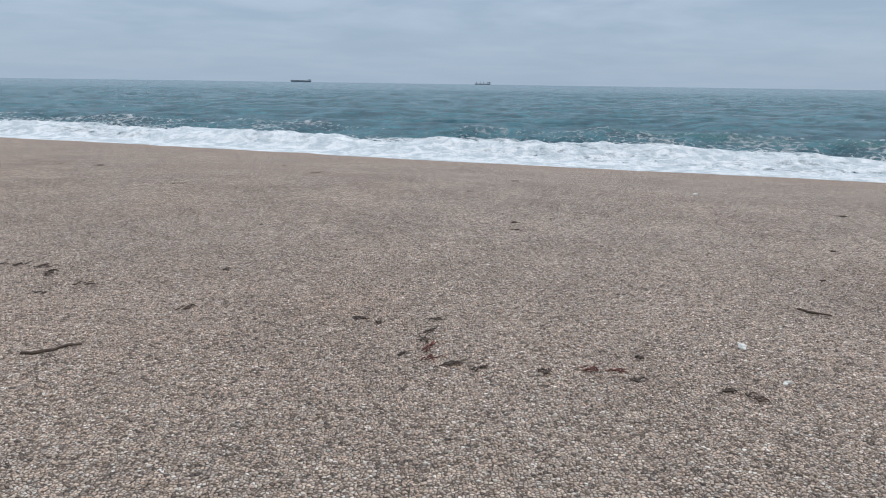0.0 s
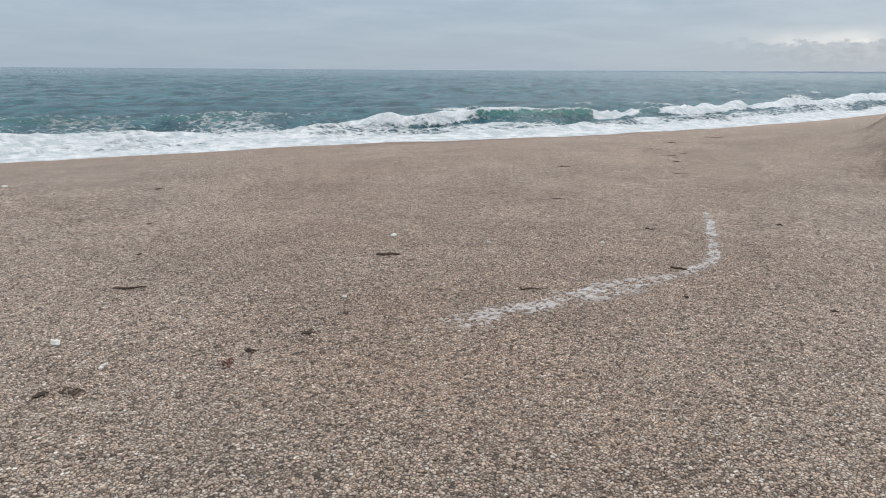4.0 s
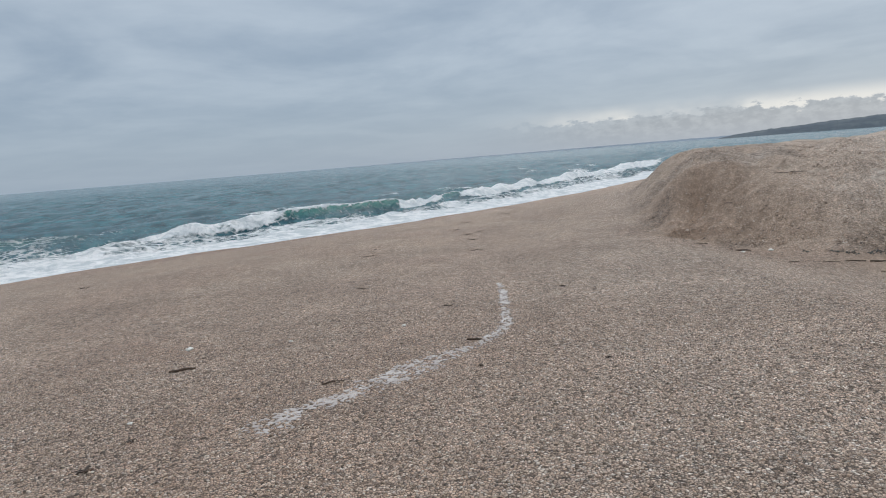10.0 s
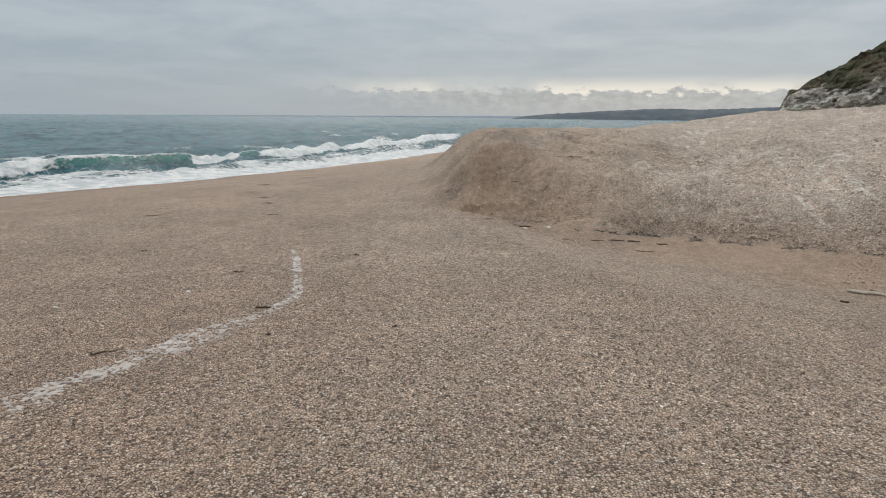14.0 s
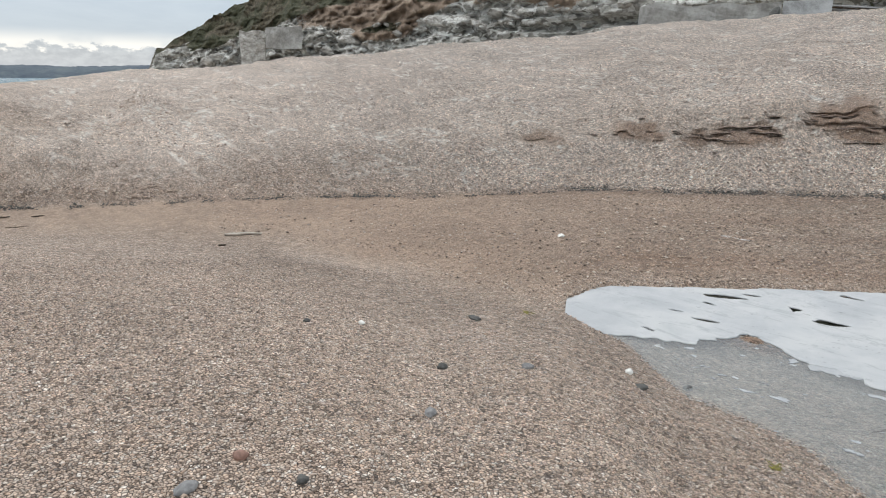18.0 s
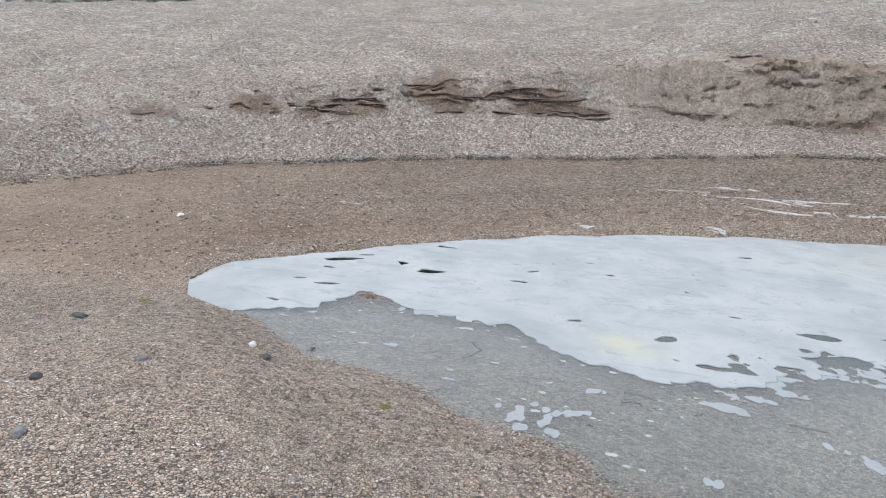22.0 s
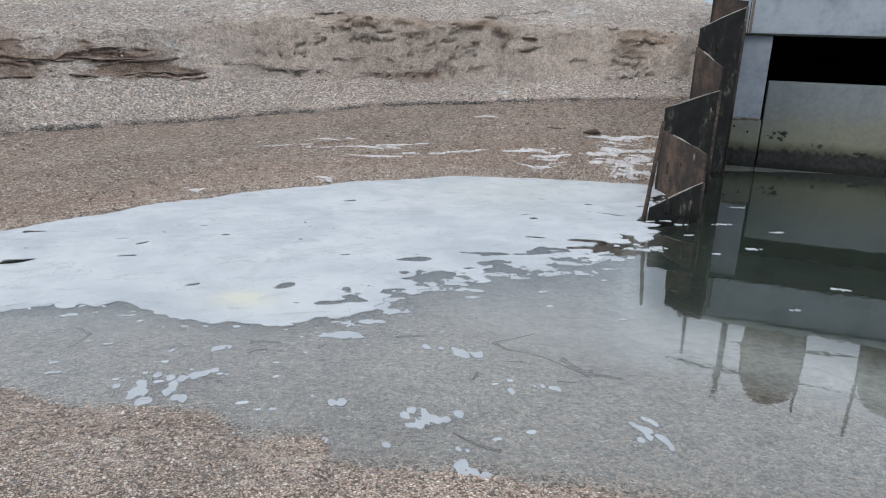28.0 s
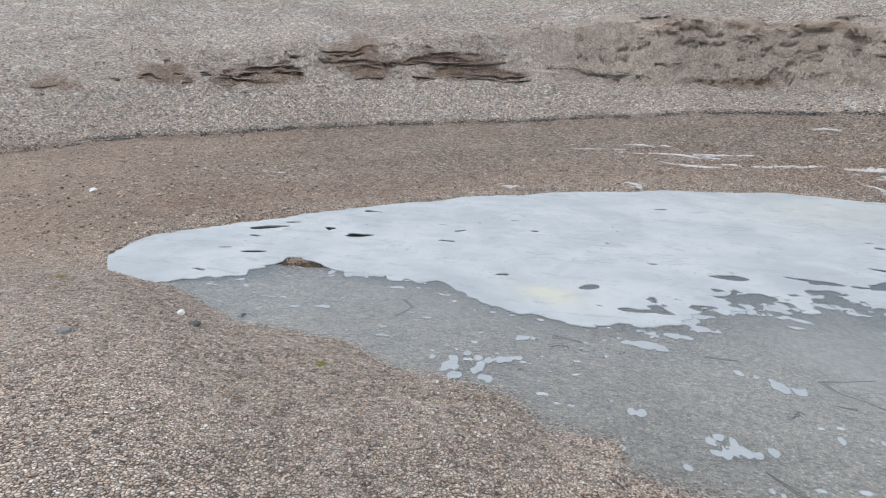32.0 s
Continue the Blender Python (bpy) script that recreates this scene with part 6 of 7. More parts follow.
def make_bank_things():
    o = on_bank("concrete_block", 160.0, 33, "pale grey concrete block half sunk in shingle", "concrete block")
    part("body", box(bmesh.new(), (1.75, 0.9, 1.0), (0, 0, -0.25), 0, 0.05, 0.03), CONCRETE, o)
    o = on_bank("boulder", 158.0, 32.6, "small dark boulder beside the concrete block", "boulder")
    part("body", pebble(bmesh.new(), (0.22, 0.2, 0.36), 4, 0.3, (0, 0, 0.25)), DARK_STONE, o)
    o = on_bank("timber_stack", 162.5, 33.6, "grey weathered boards lying on the bank", "timber")
    for k in range(4):
        bm = box(bmesh.new(), (3.4 - 0.5 * k, 0.16, 0.05), (0.5 * k - 0.6, 0.1 * k, 0.62 - 0.07 * k), 0, 0.008)
        b = part("board", bm, WOOD if k % 2 else CONCRETE, o)
        b.matrix_basis = Matrix.Rotation(radians(5.5), 4, "Y")
    for px in (-1.6, 0.2, 1.5):
        part("bearer", box(bmesh.new(), (0.12, 0.5, 0.72 - 0.10 * (px + 1.6)), (px, 0.15, -0.1), 0, 0.01), WOOD, o)
    o = on_bank("lifebuoy_box", 168.6, 33.5, "red lifebuoy housing with white emblem on a post", "lifebuoy")
    part("post", box(bmesh.new(), (0.1, 0.1, 0.62), (0, 0.06, -0.1), 0, 0.01), WOOD, o)
    housing = part("housing", pebble(bmesh.new(), (0.29, 0.16, 0.31), 9, 0.05, (0, 0, 0.77), 3), RED_PAINT, o)
    for px in (-0.09, 0.09):
        part("emblem", tube(bmesh.new(), [(px, -0.185, 0.66), (px * 1.6, -0.19, 0.77), (px, -0.185, 0.88)], 0.02, 6), WHITE_PAINT, housing)
    part("emblem", tube(bmesh.new(), [(0, -0.19, 0.69), (0, -0.195, 0.85)], 0.028, 6), WHITE_PAINT, housing)
    o = on_bank("warning_sign", 171.9, 33.5, "red and white warning sign on two posts", "sign")
    for px in (-0.28, 0.28):
        part("post", box(bmesh.new(), (0.06, 0.06, 1.1), (px, 0.04, -0.1), 0, 0.006), WOOD, o)
    red = part("panel", box(bmesh.new(), (0.74, 0.03, 0.36), (0, 0, 0.70), 0, 0.008), RED_PAINT, o, "red panel")
    white = part("panel", box(bmesh.new(), (0.70, 0.03, 0.23), (0, 0, 0.46), 0, 0.008), WHITE_PAINT, o, "white panel")
    for pz, w in ((0.97, 0.44), (0.83, 0.56)):
        part("lettering", box(bmesh.new(), (w, 0.006, 0.05), (0.02, -0.019, pz), 0), WHITE_PAINT, red, "white bar of lettering")
    for k in range(4):
        part("pictogram", box(bmesh.new(), (0.12, 0.006, 0.12), (-0.25 + 0.165 * k, -0.019, 0.52), 0), RED_PAINT, white, "red pictogram")
    for bear, h in ((174.3, 0.7), (180.7, 1.45), (176.6, 0.55)):
        o = on_bank("marker_post", bear, 34, "thin grey wooden marker post on the bank", "post")
        part("shaft", box(bmesh.new(), (0.07, 0.07, h), (0, 0, -0.1), 0, 0.01, 0.01), CONCRETE, o)
    o = on_bank("fence", 186.2, 33.6, "dark barred metal fence with posts on the bank", "fence")
    for k in range(5):
        part("post", box(bmesh.new(), (0.09, 0.09, 1.55), (-1.7 + 0.85 * k, 0, -0.4), 0, 0.01), SHADE_AND_BLACK_METAL, o)
    for k in range(33):
        part("bar", box(bmesh.new(), (0.035, 0.03, 1.15), (-1.68 + 0.105 * k, 0.03, -0.1), 0), SHADE_AND_BLACK_METAL, o)
    for pz in (0.45, 1.05):
        part("rail", tube(bmesh.new(), [(-1.75, -0.05, pz), (1.75, -0.05, pz)], 0.035, 6), SHADE_AND_BLACK_METAL, o)
    o = on_bank("notice_board", 186.6, 33.0, "small blue and white notice on a post", "sign")
    part("post", box(bmesh.new(), (0.06, 0.06, 1.15), (0, 0.04, -0.1), 0, 0.006), WOOD, o)
    board = part("panel", box(bmesh.new(), (0.34, 0.03, 0.45), (0, 0, 0.58), 0, 0.008), BLUE_PAINT, o)
    part("notice", box(bmesh.new(), (0.2, 0.008, 0.26), (0, -0.02, 0.70), 0), WHITE_PAINT, board)
    o = on_bank("tarpaulin", 190.6, 33, "pale grey tarpaulin heaped along the bank top", "tarpaulin")
    bm = bmesh.new()
    bmesh.ops.create_grid(bm, x_segments=30, y_segments=10, size=1)
    for v in bm.verts:
        x, y = v.co.x, v.co.y
        v.co = Vector((x * 1.5, y * 0.6, 0.62 * (1 - y ** 4) * (0.62 + 0.38 * min(1, (x + 1.1) * 1.0)) * min(1.0, 4.5 * (1.02 - abs(x))) + 0.16 * noise.noise(Vector((x * 5, y * 2, 1))) * (1 - y * y) - 0.15))
    for f in bm.faces:
        f.smooth = True
    bmesh.ops.solidify(bm, geom=bm.faces[:], thickness=0.02)
    part("sheet", bm, PALE_CLOTH, o)


make_bank_things()

# ---- distance ----


def ridge(name, label, bears, tops, d, deep, mat, seed, rough):
    """A far land mass with a sloping seaward face."""
    bear = np.arange(bears[0], bears[-1] + 0.01, 0.05)
    top = np.interp(bear, bears, tops) + rough * fbm(bear * 2.2, bear * 0, 4, seed) * smooth(bear, bears[0], bears[0] + 1.5)
    rows = []
    for dd, k in ((0, 0.0), (0.01, 0.16), (0.03, 0.45), (0.06, 0.75), (0.10, 0.94), (0.14, 1.0), (0.3, 0.96), (0.31, 0.0)):
        r = np.radians(bear)
        dist = d * (1 + dd * deep) + (0.006 * d) * fbm(bear * 1.5, bear * 0 + dd * 40, 3, seed + 3)
        z = SEA_Z - 2 + (top + 2 - SEA_Z) * k + (rough * 0.7) * fbm(bear * 4, bear * 0 + dd * 60, 3, seed + 5) * (0 < k < 0.99)
        rows.append(np.stack([dist * np.sin(r), dist * np.cos(r), z], -1))
    me = grid_mesh(name, np.stack(rows, 1), mat)
    return tagged(put(name, me), label, "headland", kind="structure")


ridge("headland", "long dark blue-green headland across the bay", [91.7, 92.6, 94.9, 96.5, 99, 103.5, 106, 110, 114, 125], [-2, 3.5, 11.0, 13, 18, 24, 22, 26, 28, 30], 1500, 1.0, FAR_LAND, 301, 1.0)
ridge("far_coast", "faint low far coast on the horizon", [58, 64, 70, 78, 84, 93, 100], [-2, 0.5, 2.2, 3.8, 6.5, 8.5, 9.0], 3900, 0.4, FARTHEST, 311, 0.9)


def make_house(bear, d, w, seed):
    x, y = place(bear, d)
    o = tagged(new("house"), "tiny white house with a grey roof on the far shore", "house", "far village")
    o.matrix_world = Matrix.Translation((x, y, 0.5)) @ Matrix.Rotation(facing(bear), 4, "Z")
    part("walls", box(bmesh.new(), (w, 6, 5 + seed % 2), (0, 0, -2)), WHITE_PAINT, o)
    bm = bmesh.new()
    z = 3 + seed % 2
    v = [bm.verts.new(p) for p in ((-w / 2 - 0.3, -3.4, z), (w / 2 + 0.3, -3.4, z), (w / 2 + 0.3, 3.4, z), (-w / 2 - 0.3, 3.4, z), (-w / 2, 0, z + 2.6), (w / 2, 0, z + 2.6))]
    for f in ((0, 1, 5, 4), (2, 3, 4, 5), (3, 0, 4), (1, 2, 5), (3, 2, 1, 0)):
        bm.faces.new([v[i] for i in f])
    part("roof", bm, DARK_PAINT, o)
    for px in (-w * 0.3, w * 0.25):
        part("window", box(bmesh.new(), (1.4, 0.1, 1.6), (px, -3.06, 0.6)), DARK_PAINT, o)


for k, (bear, d, w) in enumerate([(107.5, 1180, 11), (108.5, 1170, 15), (108.9, 1185, 9), (109.6, 1190, 9), (110.15, 1180, 10), (110.5, 1175, 13), (111.1, 1180, 9)]):
    make_house(bear, d, w, k)


def make_ship(bear, d, length, seed, label, bulk):
    x, y = place(bear, d)
    o = tagged(new("ship"), label, "ship")
    o.matrix_world = Matrix.Translation((x, y, SEA_Z)) @ Matrix.Rotation(facing(bear), 4, "Z")
    h = 9.0 if bulk else 5.5
    bm = box(bmesh.new(), (length, 16, h + 3), (0, 0, -3), 0, 1.2)
    for v in bm.verts:
        if abs(v.co.x) > length * 0.45 and v.co.z < 0:
            v.co.x *= 0.93
    part("hull", bm, DARK_PAINT, o)
    part("bridge", box(bmesh.new(), (9, 14, 7 if bulk else 9), (length * 0.42, 0, h), 0, 0.5), PALE_PAINT, o)
    part("funnel", box(bmesh.new(), (4, 4, 6), (length * 0.34, 0, h + 2), 0, 0.5), PALE_PAINT, o)
    n = 3 if bulk else 4
    for k in range(n):
        part("hatch" if bulk else "crane", box(bmesh.new(), (length * 0.14, 12, 2.2) if bulk else (3, 3, 11), (-length * 0.38 + k * length * 0.22, 0, h), 0, 0.3), PALE_PAINT, o)
    part("mast", box(bmesh.new(), (1.2, 1.2, 8), (-length * 0.44, 0, h)), PALE_PAINT, o)


make_ship(353.05, 3800, 106, 1, "long dark cargo ship far out on the horizon", True)
make_ship(7.45, 3800, 84, 2, "pale cargo ship with cranes far out on the horizon", False)

# ---- things washed up on the shingle ----


def seat(ob, x, y, sink=0.0):
    ob.location = (x, y, ground_at(x, y) - sink)
    return ob


def make_weed(x, y, length, width, turn, seed, mat=None, label="dark dried seaweed lying on the shingle", strands=6):
    """A flat tangle of torn strands."""
    rng = random.Random(seed)
    c, s = math.cos(radians(turn)), math.sin(radians(turn))
    ob = tagged(new("seaweed"), label, "seaweed", "washed-up seaweed")
    for k in range(strands):
        a = (rng.random() - 0.5) * length * 0.7
        b = (rng.random() - 0.5) * width * 0.9
        way = rng.gauss(0, 0.6)
        pts = []
        n = 6
        run = length * (0.35 + 0.5 * rng.random())
        for i in range(n):
            f = i / (n - 1) - 0.5
            pts.append((a + f * run * math.cos(way), b + f * run * math.sin(way) + 0.25 * width * math.sin(f * 7 + rng.random()), 0.006 + 0.010 * rng.random()))
        wide = 0.002 + 0.0036 * rng.random()
        pts = [(px * c - py * s, px * s + py * c, pz) for px, py, pz in pts]
        part("strand", tube(bmesh.new(), pts, [wide * 0.4, wide, wide * 1.3, wide * 1.1, wide * 0.8, wide * 0.3], 5), mat or WEED, ob)
    return seat(ob, x, y)


def make_twig(x, y, length, turn, seed, thick=0.012, label="thin dark driftwood twig on the shingle", mat=None, fork=False):
    rng = random.Random(seed)
    n = 7
    bm = bmesh.new()
    pts = [((i / (n - 1) - 0.5) * length, rng.gauss(0, 0.02) * length + 0.06 * length * math.sin(i * 1.3 + seed), thick * 0.8 + 0.004 * rng.random()) for i in range(n)]
    tube(bm, pts, [thick * (1 - 0.6 * abs(i / (n - 1) - 0.35)) * (0.85 + 0.3 * rng.random()) for i in range(n)], 7)
    if fork:
        p = pts[4]
        tube(bm, [p, (p[0] + length * 0.12, p[1] + length * 0.08, thick), (p[0] + length * 0.2, p[1] + length * 0.06, thick)], [thick * 0.7, thick * 0.5, thick * 0.2], 6)
    c, s = math.cos(radians(turn)), math.sin(radians(turn))
    for v in bm.verts:
        v.co.x, v.co.y = v.co.x * c - v.co.y * s, v.co.x * s + v.co.y * c
    ob = part("twig", bm, mat or WOOD)
    seat(ob, x, y)
    return tagged(ob, label, "twig", "driftwood twigs")


def make_stone(x, y, size, mat, seed, label):
    size = tuple(0.94 * s for s in size)
    ob = part("stone", pebble(bmesh.new(), size, seed, 0.34, (0, 0, size[2] * 0.45), 3), mat)
    seat(ob, x, y)
    ob.rotation_euler.z = seed * 1.3
    return tagged(ob, label, "stone", "loose stones")


# bearing of a twig across the view of someone standing at the origin
def across(x, y, extra=0):
    return -math.degrees(math.atan2(x, y)) + extra


for k, (x, y, l, w) in enumerate([(-3.41, 6.28, 0.20, 0.07), (-3.23, 6.27, 0.16, 0.05), (-3.01, 6.21, 0.20, 0.12), (-2.86, 5.98, 0.20, 0.16), (-2.47, 5.62, 0.20, 0.10), (-2.67, 5.39, 0.11, 0.04),
                                  (-1.56, 5.05, 0.16, 0.12), (-1.5, 6.02, 0.09, 0.05), (-0.26, 4.70, 0.11, 0.05), (-0.37, 4.78, 0.14, 0.03), (0.12, 4.75, 0.11, 0.07), (0.07, 4.52, 0.12, 0.05),
                                  (0.02, 4.38, 0.10, 0.12), (0.05, 4.22, 0.09, 0.16), (0.05, 4.06, 0.18, 0.07), (0.16, 3.97, 0.20, 0.04), (0.30, 3.90, 0.14, 0.07), (-0.10, 4.12, 0.08, 0.05),
                                  (0.65, 3.85, 0.10, 0.05), (0.90, 3.86, 0.14, 0.06), (1.04, 3.84, 0.12, 0.03), (1.12, 3.72, 0.15, 0.05), (1.23, 4.02, 0.06, 0.03), (1.54, 3.57, 0.06, 0.04), (1.63, 3.50, 0.18, 0.08),
                                  (2.31, 3.17, 0.14, 0.10), (2.46, 3.19, 0.09, 0.03), (2.83, 3.12, 0.15, 0.05), (3.20, 3.17, 0.09, 0.08), (1.55, 3.57, 0.12, 0.05)]):
    red = k in (13, 14, 19, 20, 25)
    make_weed(x, y, l * 0.72, w, across(x, y, (k * 37) % 30 - 15), 50 + k, WEED_RED if red else None, "torn reddish-brown seaweed lying on the shingle" if red else "dark dried seaweed lying on the shingle", 4 + k % 4)
for k, (x, y, l) in enumerate([(1.18, 7.98, 0.14), (1.16, 7.60, 0.18), (1.69, 8.23, 0.10), (0.95, 10.26, 0.14), (1.91, 11.74, 0.26), (5.3, 8.35, 0.22), (-3.26, 10.9, 0.30), (-5.3, 13.24, 0.3), (-6.13, 13.55, 0.2),
                               (-2.22, 14.28, 0.2), (-1.43, 12.43, 0.26), (-1.57, 7.94, 0.1), (4.05, 6.57, 0.1), (3.29, 5.57, 0.09), (8.28, 8.9, 0.16), (10.52, 5.13, 0.30), (11.27, 5.33, 0.2),
                               (7.75, 3.90, 0.18), (12.95, 4.23, 0.34), (13.81, 4.75, 0.3), (15.75, 5.15, 0.5), (19.4, 5.06, 0.7), (5.09, 0.65, 0.08), (7.7, 1.44, 0.12), (6.76, 2.44, 0.12), (4.81, 1.52, 0.07), (10.87, 3.36, 0.24), (12.3, 3.9, 0.2), (13.4, 4.1, 0.2), (13.72, -1.47, 0.7), (12.98, -1.38, 0.3), (13.39, -0.54, 0.5), (15.37, -0.77, 0.4), (10.46, -1.18, 0.2)]):
    make_weed(x, y, l * 0.75, l * 0.3, across(x, y, (k * 23) % 24 - 12), 150 + k, None, "small dark scrap of seaweed on the shingle", 4)
make_twig(2.72, 4.76, 0.22, across(2.72, 4.76, -14), 1, 0.009, "short curved black driftwood stick on the shingle")
make_twig(-2.09, 4.28, 0.30, across(-2.09, 4.28, 6), 2, 0.010, "thin forked brown driftwood twig on the shingle", None, True)
make_twig(4.5, 3.88, 0.20, across(4.5, 3.88, -4), 3, 0.011)
make_twig(4.35, 2.46, 0.16, across(4.35, 2.46, 10), 4, 0.007)
make_twig(5.5, 1.78, 0.12, across(5.5, 1.78, -6), 5, 0.010)
for k, (x, y, l) in enumerate([(11.35, -0.02, 0.4), (11.55, -0.35, 0.5), (11.5, -0.62, 0.4), (10.63, -1.65, 0.4), (10.67, -1.95, 0.45), (10.65, -2.2, 0.35), (10.14, -2.25, 0.5), (10.46, -2.58, 0.3), (7.47, -3.73, 0.16), (20.1, -2.0, 0.9)]):
    make_twig(x, y, l * 0.52, across(x, y, (k * 31) % 20 - 10), 20 + k, 0.006 + 0.003 * (k % 3), "dark driftwood twig in the tide line below the bank")
make_twig(7.97, -4.26, 0.45, across(7.97, -4.26, -4), 41, 0.022, "pale bleached driftwood stick on the shingle", PALE_WOOD)
for x, y, s, k in [(1.91, 4.17, 0.040, 1), (1.91, 3.67, 0.018, 2), (1.88, 3.65, 0.02, 3), (3.44, 3.39, 0.022, 4), (5.10, 4.31, 0.045, 5), (5.41, 3.46, 0.024, 6), (5.98, 2.61, 0.028, 7), (4.26, 10.16, 0.05, 8), (11.3, -0.6, 0.05, 9), (11.5, -1.0, 0.05, 10)]:
    make_stone(x, y, (s * 0.95, s * 0.65, s * 0.4), WHITE_STONE, k, "small white pebble lying on the shingle")
make_stone(2.26, -3.94, (0.040, 0.028, 0.020), WHITE_STONE, 21, "white rounded stone at the pool's edge")
make_stone(2.06, -3.75, (0.046, 0.032, 0.018), DARK_STONE, 22, "dark rounded stone at the pool's edge")
make_stone(2.05, -4.36, (0.05, 0.032, 0.034), DARK_STONE, 23, "dark wet stone in the shallow water")
make_stone(3.64, -3.94, (0.075, 0.035, 0.022), DARK_STONE, 24, "flat dark stone on the shingle")
make_stone(2.86, -2.84, (0.036, 0.028, 0.022), DARK_STONE, 25, "small dark stone on the shingle")
make_stone(2.39, -2.31, (0.045, 0.03, 0.022), GREY_STONE, 26, "small grey stone on the shingle")
make_stone(2.54, -1.37, (0.036, 0.03, 0.026), RED_STONE, 27, "small reddish stone on the shingle")
make_stone(2.46, -1.10, (0.05, 0.035, 0.022), GREY_STONE, 28, "flat blue-grey stone on the shingle")
make_stone(2.21, -1.46, (0.03, 0.024, 0.02), DARK_STONE, 29, "small dark stone on the shingle")
make_stone(4.03, -2.65, (0.03, 0.02, 0.016), DARK_STONE, 30, "small dark stone on the shingle")
make_stone(3.85, -2.99, (0.035, 0.025, 0.018), WHITE_STONE, 31, "small white pebble lying on the shingle")
make_stone(2.54, -3.25, (0.04, 0.03, 0.02), GREY_STONE, 32, "small grey stone on the shingle")
make_stone(5.02, -6.89, (0.07, 0.045, 0.02), WHITE_STONE, 33, "white stone on the damp strip beyond the pool")
make_weed(1.18, -3.52, 0.09, 0.07, 20, 400, WEED_YELLOW, "small yellow-green tuft of weed on the shingle", 8)
make_weed(3.55, -4.50, 0.12, 0.06, 20, 401, WEED_YELLOW, "small yellow-green scrap of weed on the shingle", 5)

# pieces lying on the bed of the pool


def make_sunk(points, r, label, seed):
    bm = bmesh.new()
    pts = [(x, y, max(ground_at(x, y) + r, POOL_Z - 0.065)) for x, y in points]
    tube(bm, pts, [r * (0.6 + 0.5 * math.sin(1 + i + seed)) ** 2 + r * 0.4 for i in range(len(pts))], 7)
    ob = part("sunken_branch", bm, WOOD)
    return tagged(ob, label, "branch", "branches in the pool")


make_sunk([(-1.685, -4.215), (-1.734, -4.094), (-1.888, -3.986), (-1.961, -3.897), (-2.015, -3.8), (-2.072, -3.719), (-2.157, -3.648), (-2.301, -3.565)], 0.014, "long dark branch lying under the shallow water", 1)
make_sunk([(-1.685, -4.215), (-1.847, -4.247), (-2.012, -4.297)], 0.012, "thin dark twig under the shallow water", 2)
make_sunk([(-2.043, -3.895), (-2.064, -3.79), (-2.094, -3.709), (-2.139, -3.665)], 0.045, "dark frayed branch end under the water", 3)
make_sunk([(-1.675, -3.927), (-1.723, -3.912), (-1.776, -3.909)], 0.010, "short dark stick under the shallow water", 4)
make_sunk([(-1.897, -3.623), (-1.948, -3.595), (-2.0, -3.581)], 0.013, "short dark stick under the shallow water", 9)
make_sunk([(-1.13, -3.19), (-1.22, -3.05), (-1.32, -2.97)], 0.009, "thin dark twig under the shallow water", 5)
make_sunk([(1.03, -4.95), (0.93, -4.82), (0.97, -4.70), (1.02, -4.62)], 0.009, "thin bent twig under the shallow water", 6)
for k, (x, y, l) in enumerate([(-0.16, -4.45, 0.15), (-0.30, -4.39, 0.06), (-1.42, -3.83, 0.15), (0.07, -4.0, 0.05), (-0.56, -4.42, 0.07)]):
    make_weed(x, y, l, l * 0.5, across(x, y, (k * 37) % 40 - 20), 220 + k, None, "dark scrap of weed lying under the shallow water", 4)
make_sunk([(-1.05, -4.42), (-1.25, -4.40)], 0.01, "thin dark twig under the shallow water", 7)
make_sunk([(-0.10, -4.52), (-0.2, -4.50), (-0.3, -4.46)], 0.03, "dark ragged weed on the pool bed", 8)
ob = part("driftwood_lump", tube(bmesh.new(), [(-0.13, 0, 0.02), (-0.05, 0.02, 0.05), (0.04, -0.01, 0.035), (0.13, 0.01, 0.02)], [0.018, 0.042, 0.03, 0.012], 8), WOOD)
seat(ob, -5.10, -9.96)
ob.rotation_euler.z = radians(-27)
tagged(ob, "dark lump of wet driftwood on the damp strip", "driftwood")

# ---- dried foam lines on the shingle ----


def ground_sheet(name, x0, x1, y0, y1, step, fieldfn, label, lift=0.006, mat=None):
    xs, ys = np.arange(x0, x1, step), np.arange(y0, y1, step)
    X, Y = np.meshgrid(xs, ys)
    f = fieldfn(X, Y)
    f[0], f[-1], f[:, 0], f[:, -1] = -1, -1, -1, -1
    me = sheet_from_field(name, xs, ys, f, 0, lift, mat or DRY_FOAM, lambda px, py: np.zeros(len(px)))
    co = np.empty(len(me.vertices) * 3, np.float32)
    me.vertices.foreach_get("co", co)
    co = co.reshape(-1, 3)
    co[:, 2] += land(co[:, 0], co[:, 1])[0]
    me.vertices.foreach_set("co", co.ravel())
    me.update()
    return tagged(put(name, me), label, "foam", kind="stuff")


def line_field(px, py, half, X, Y):
    best = np.full(X.shape, 1e9)
    for i in range(len(px) - 1):
        dx, dy = px[i + 1] - px[i], py[i + 1] - py[i]
        k = np.clip(((X - px[i]) * dx + (Y - py[i]) * dy) / (dx * dx + dy * dy), 0, 1)
        w = half[i] + (half[i + 1] - half[i]) * k
        best = np.minimum(best, np.hypot(X - px[i] - k * dx, Y - py[i] - k * dy) / w)
    return 1 - best


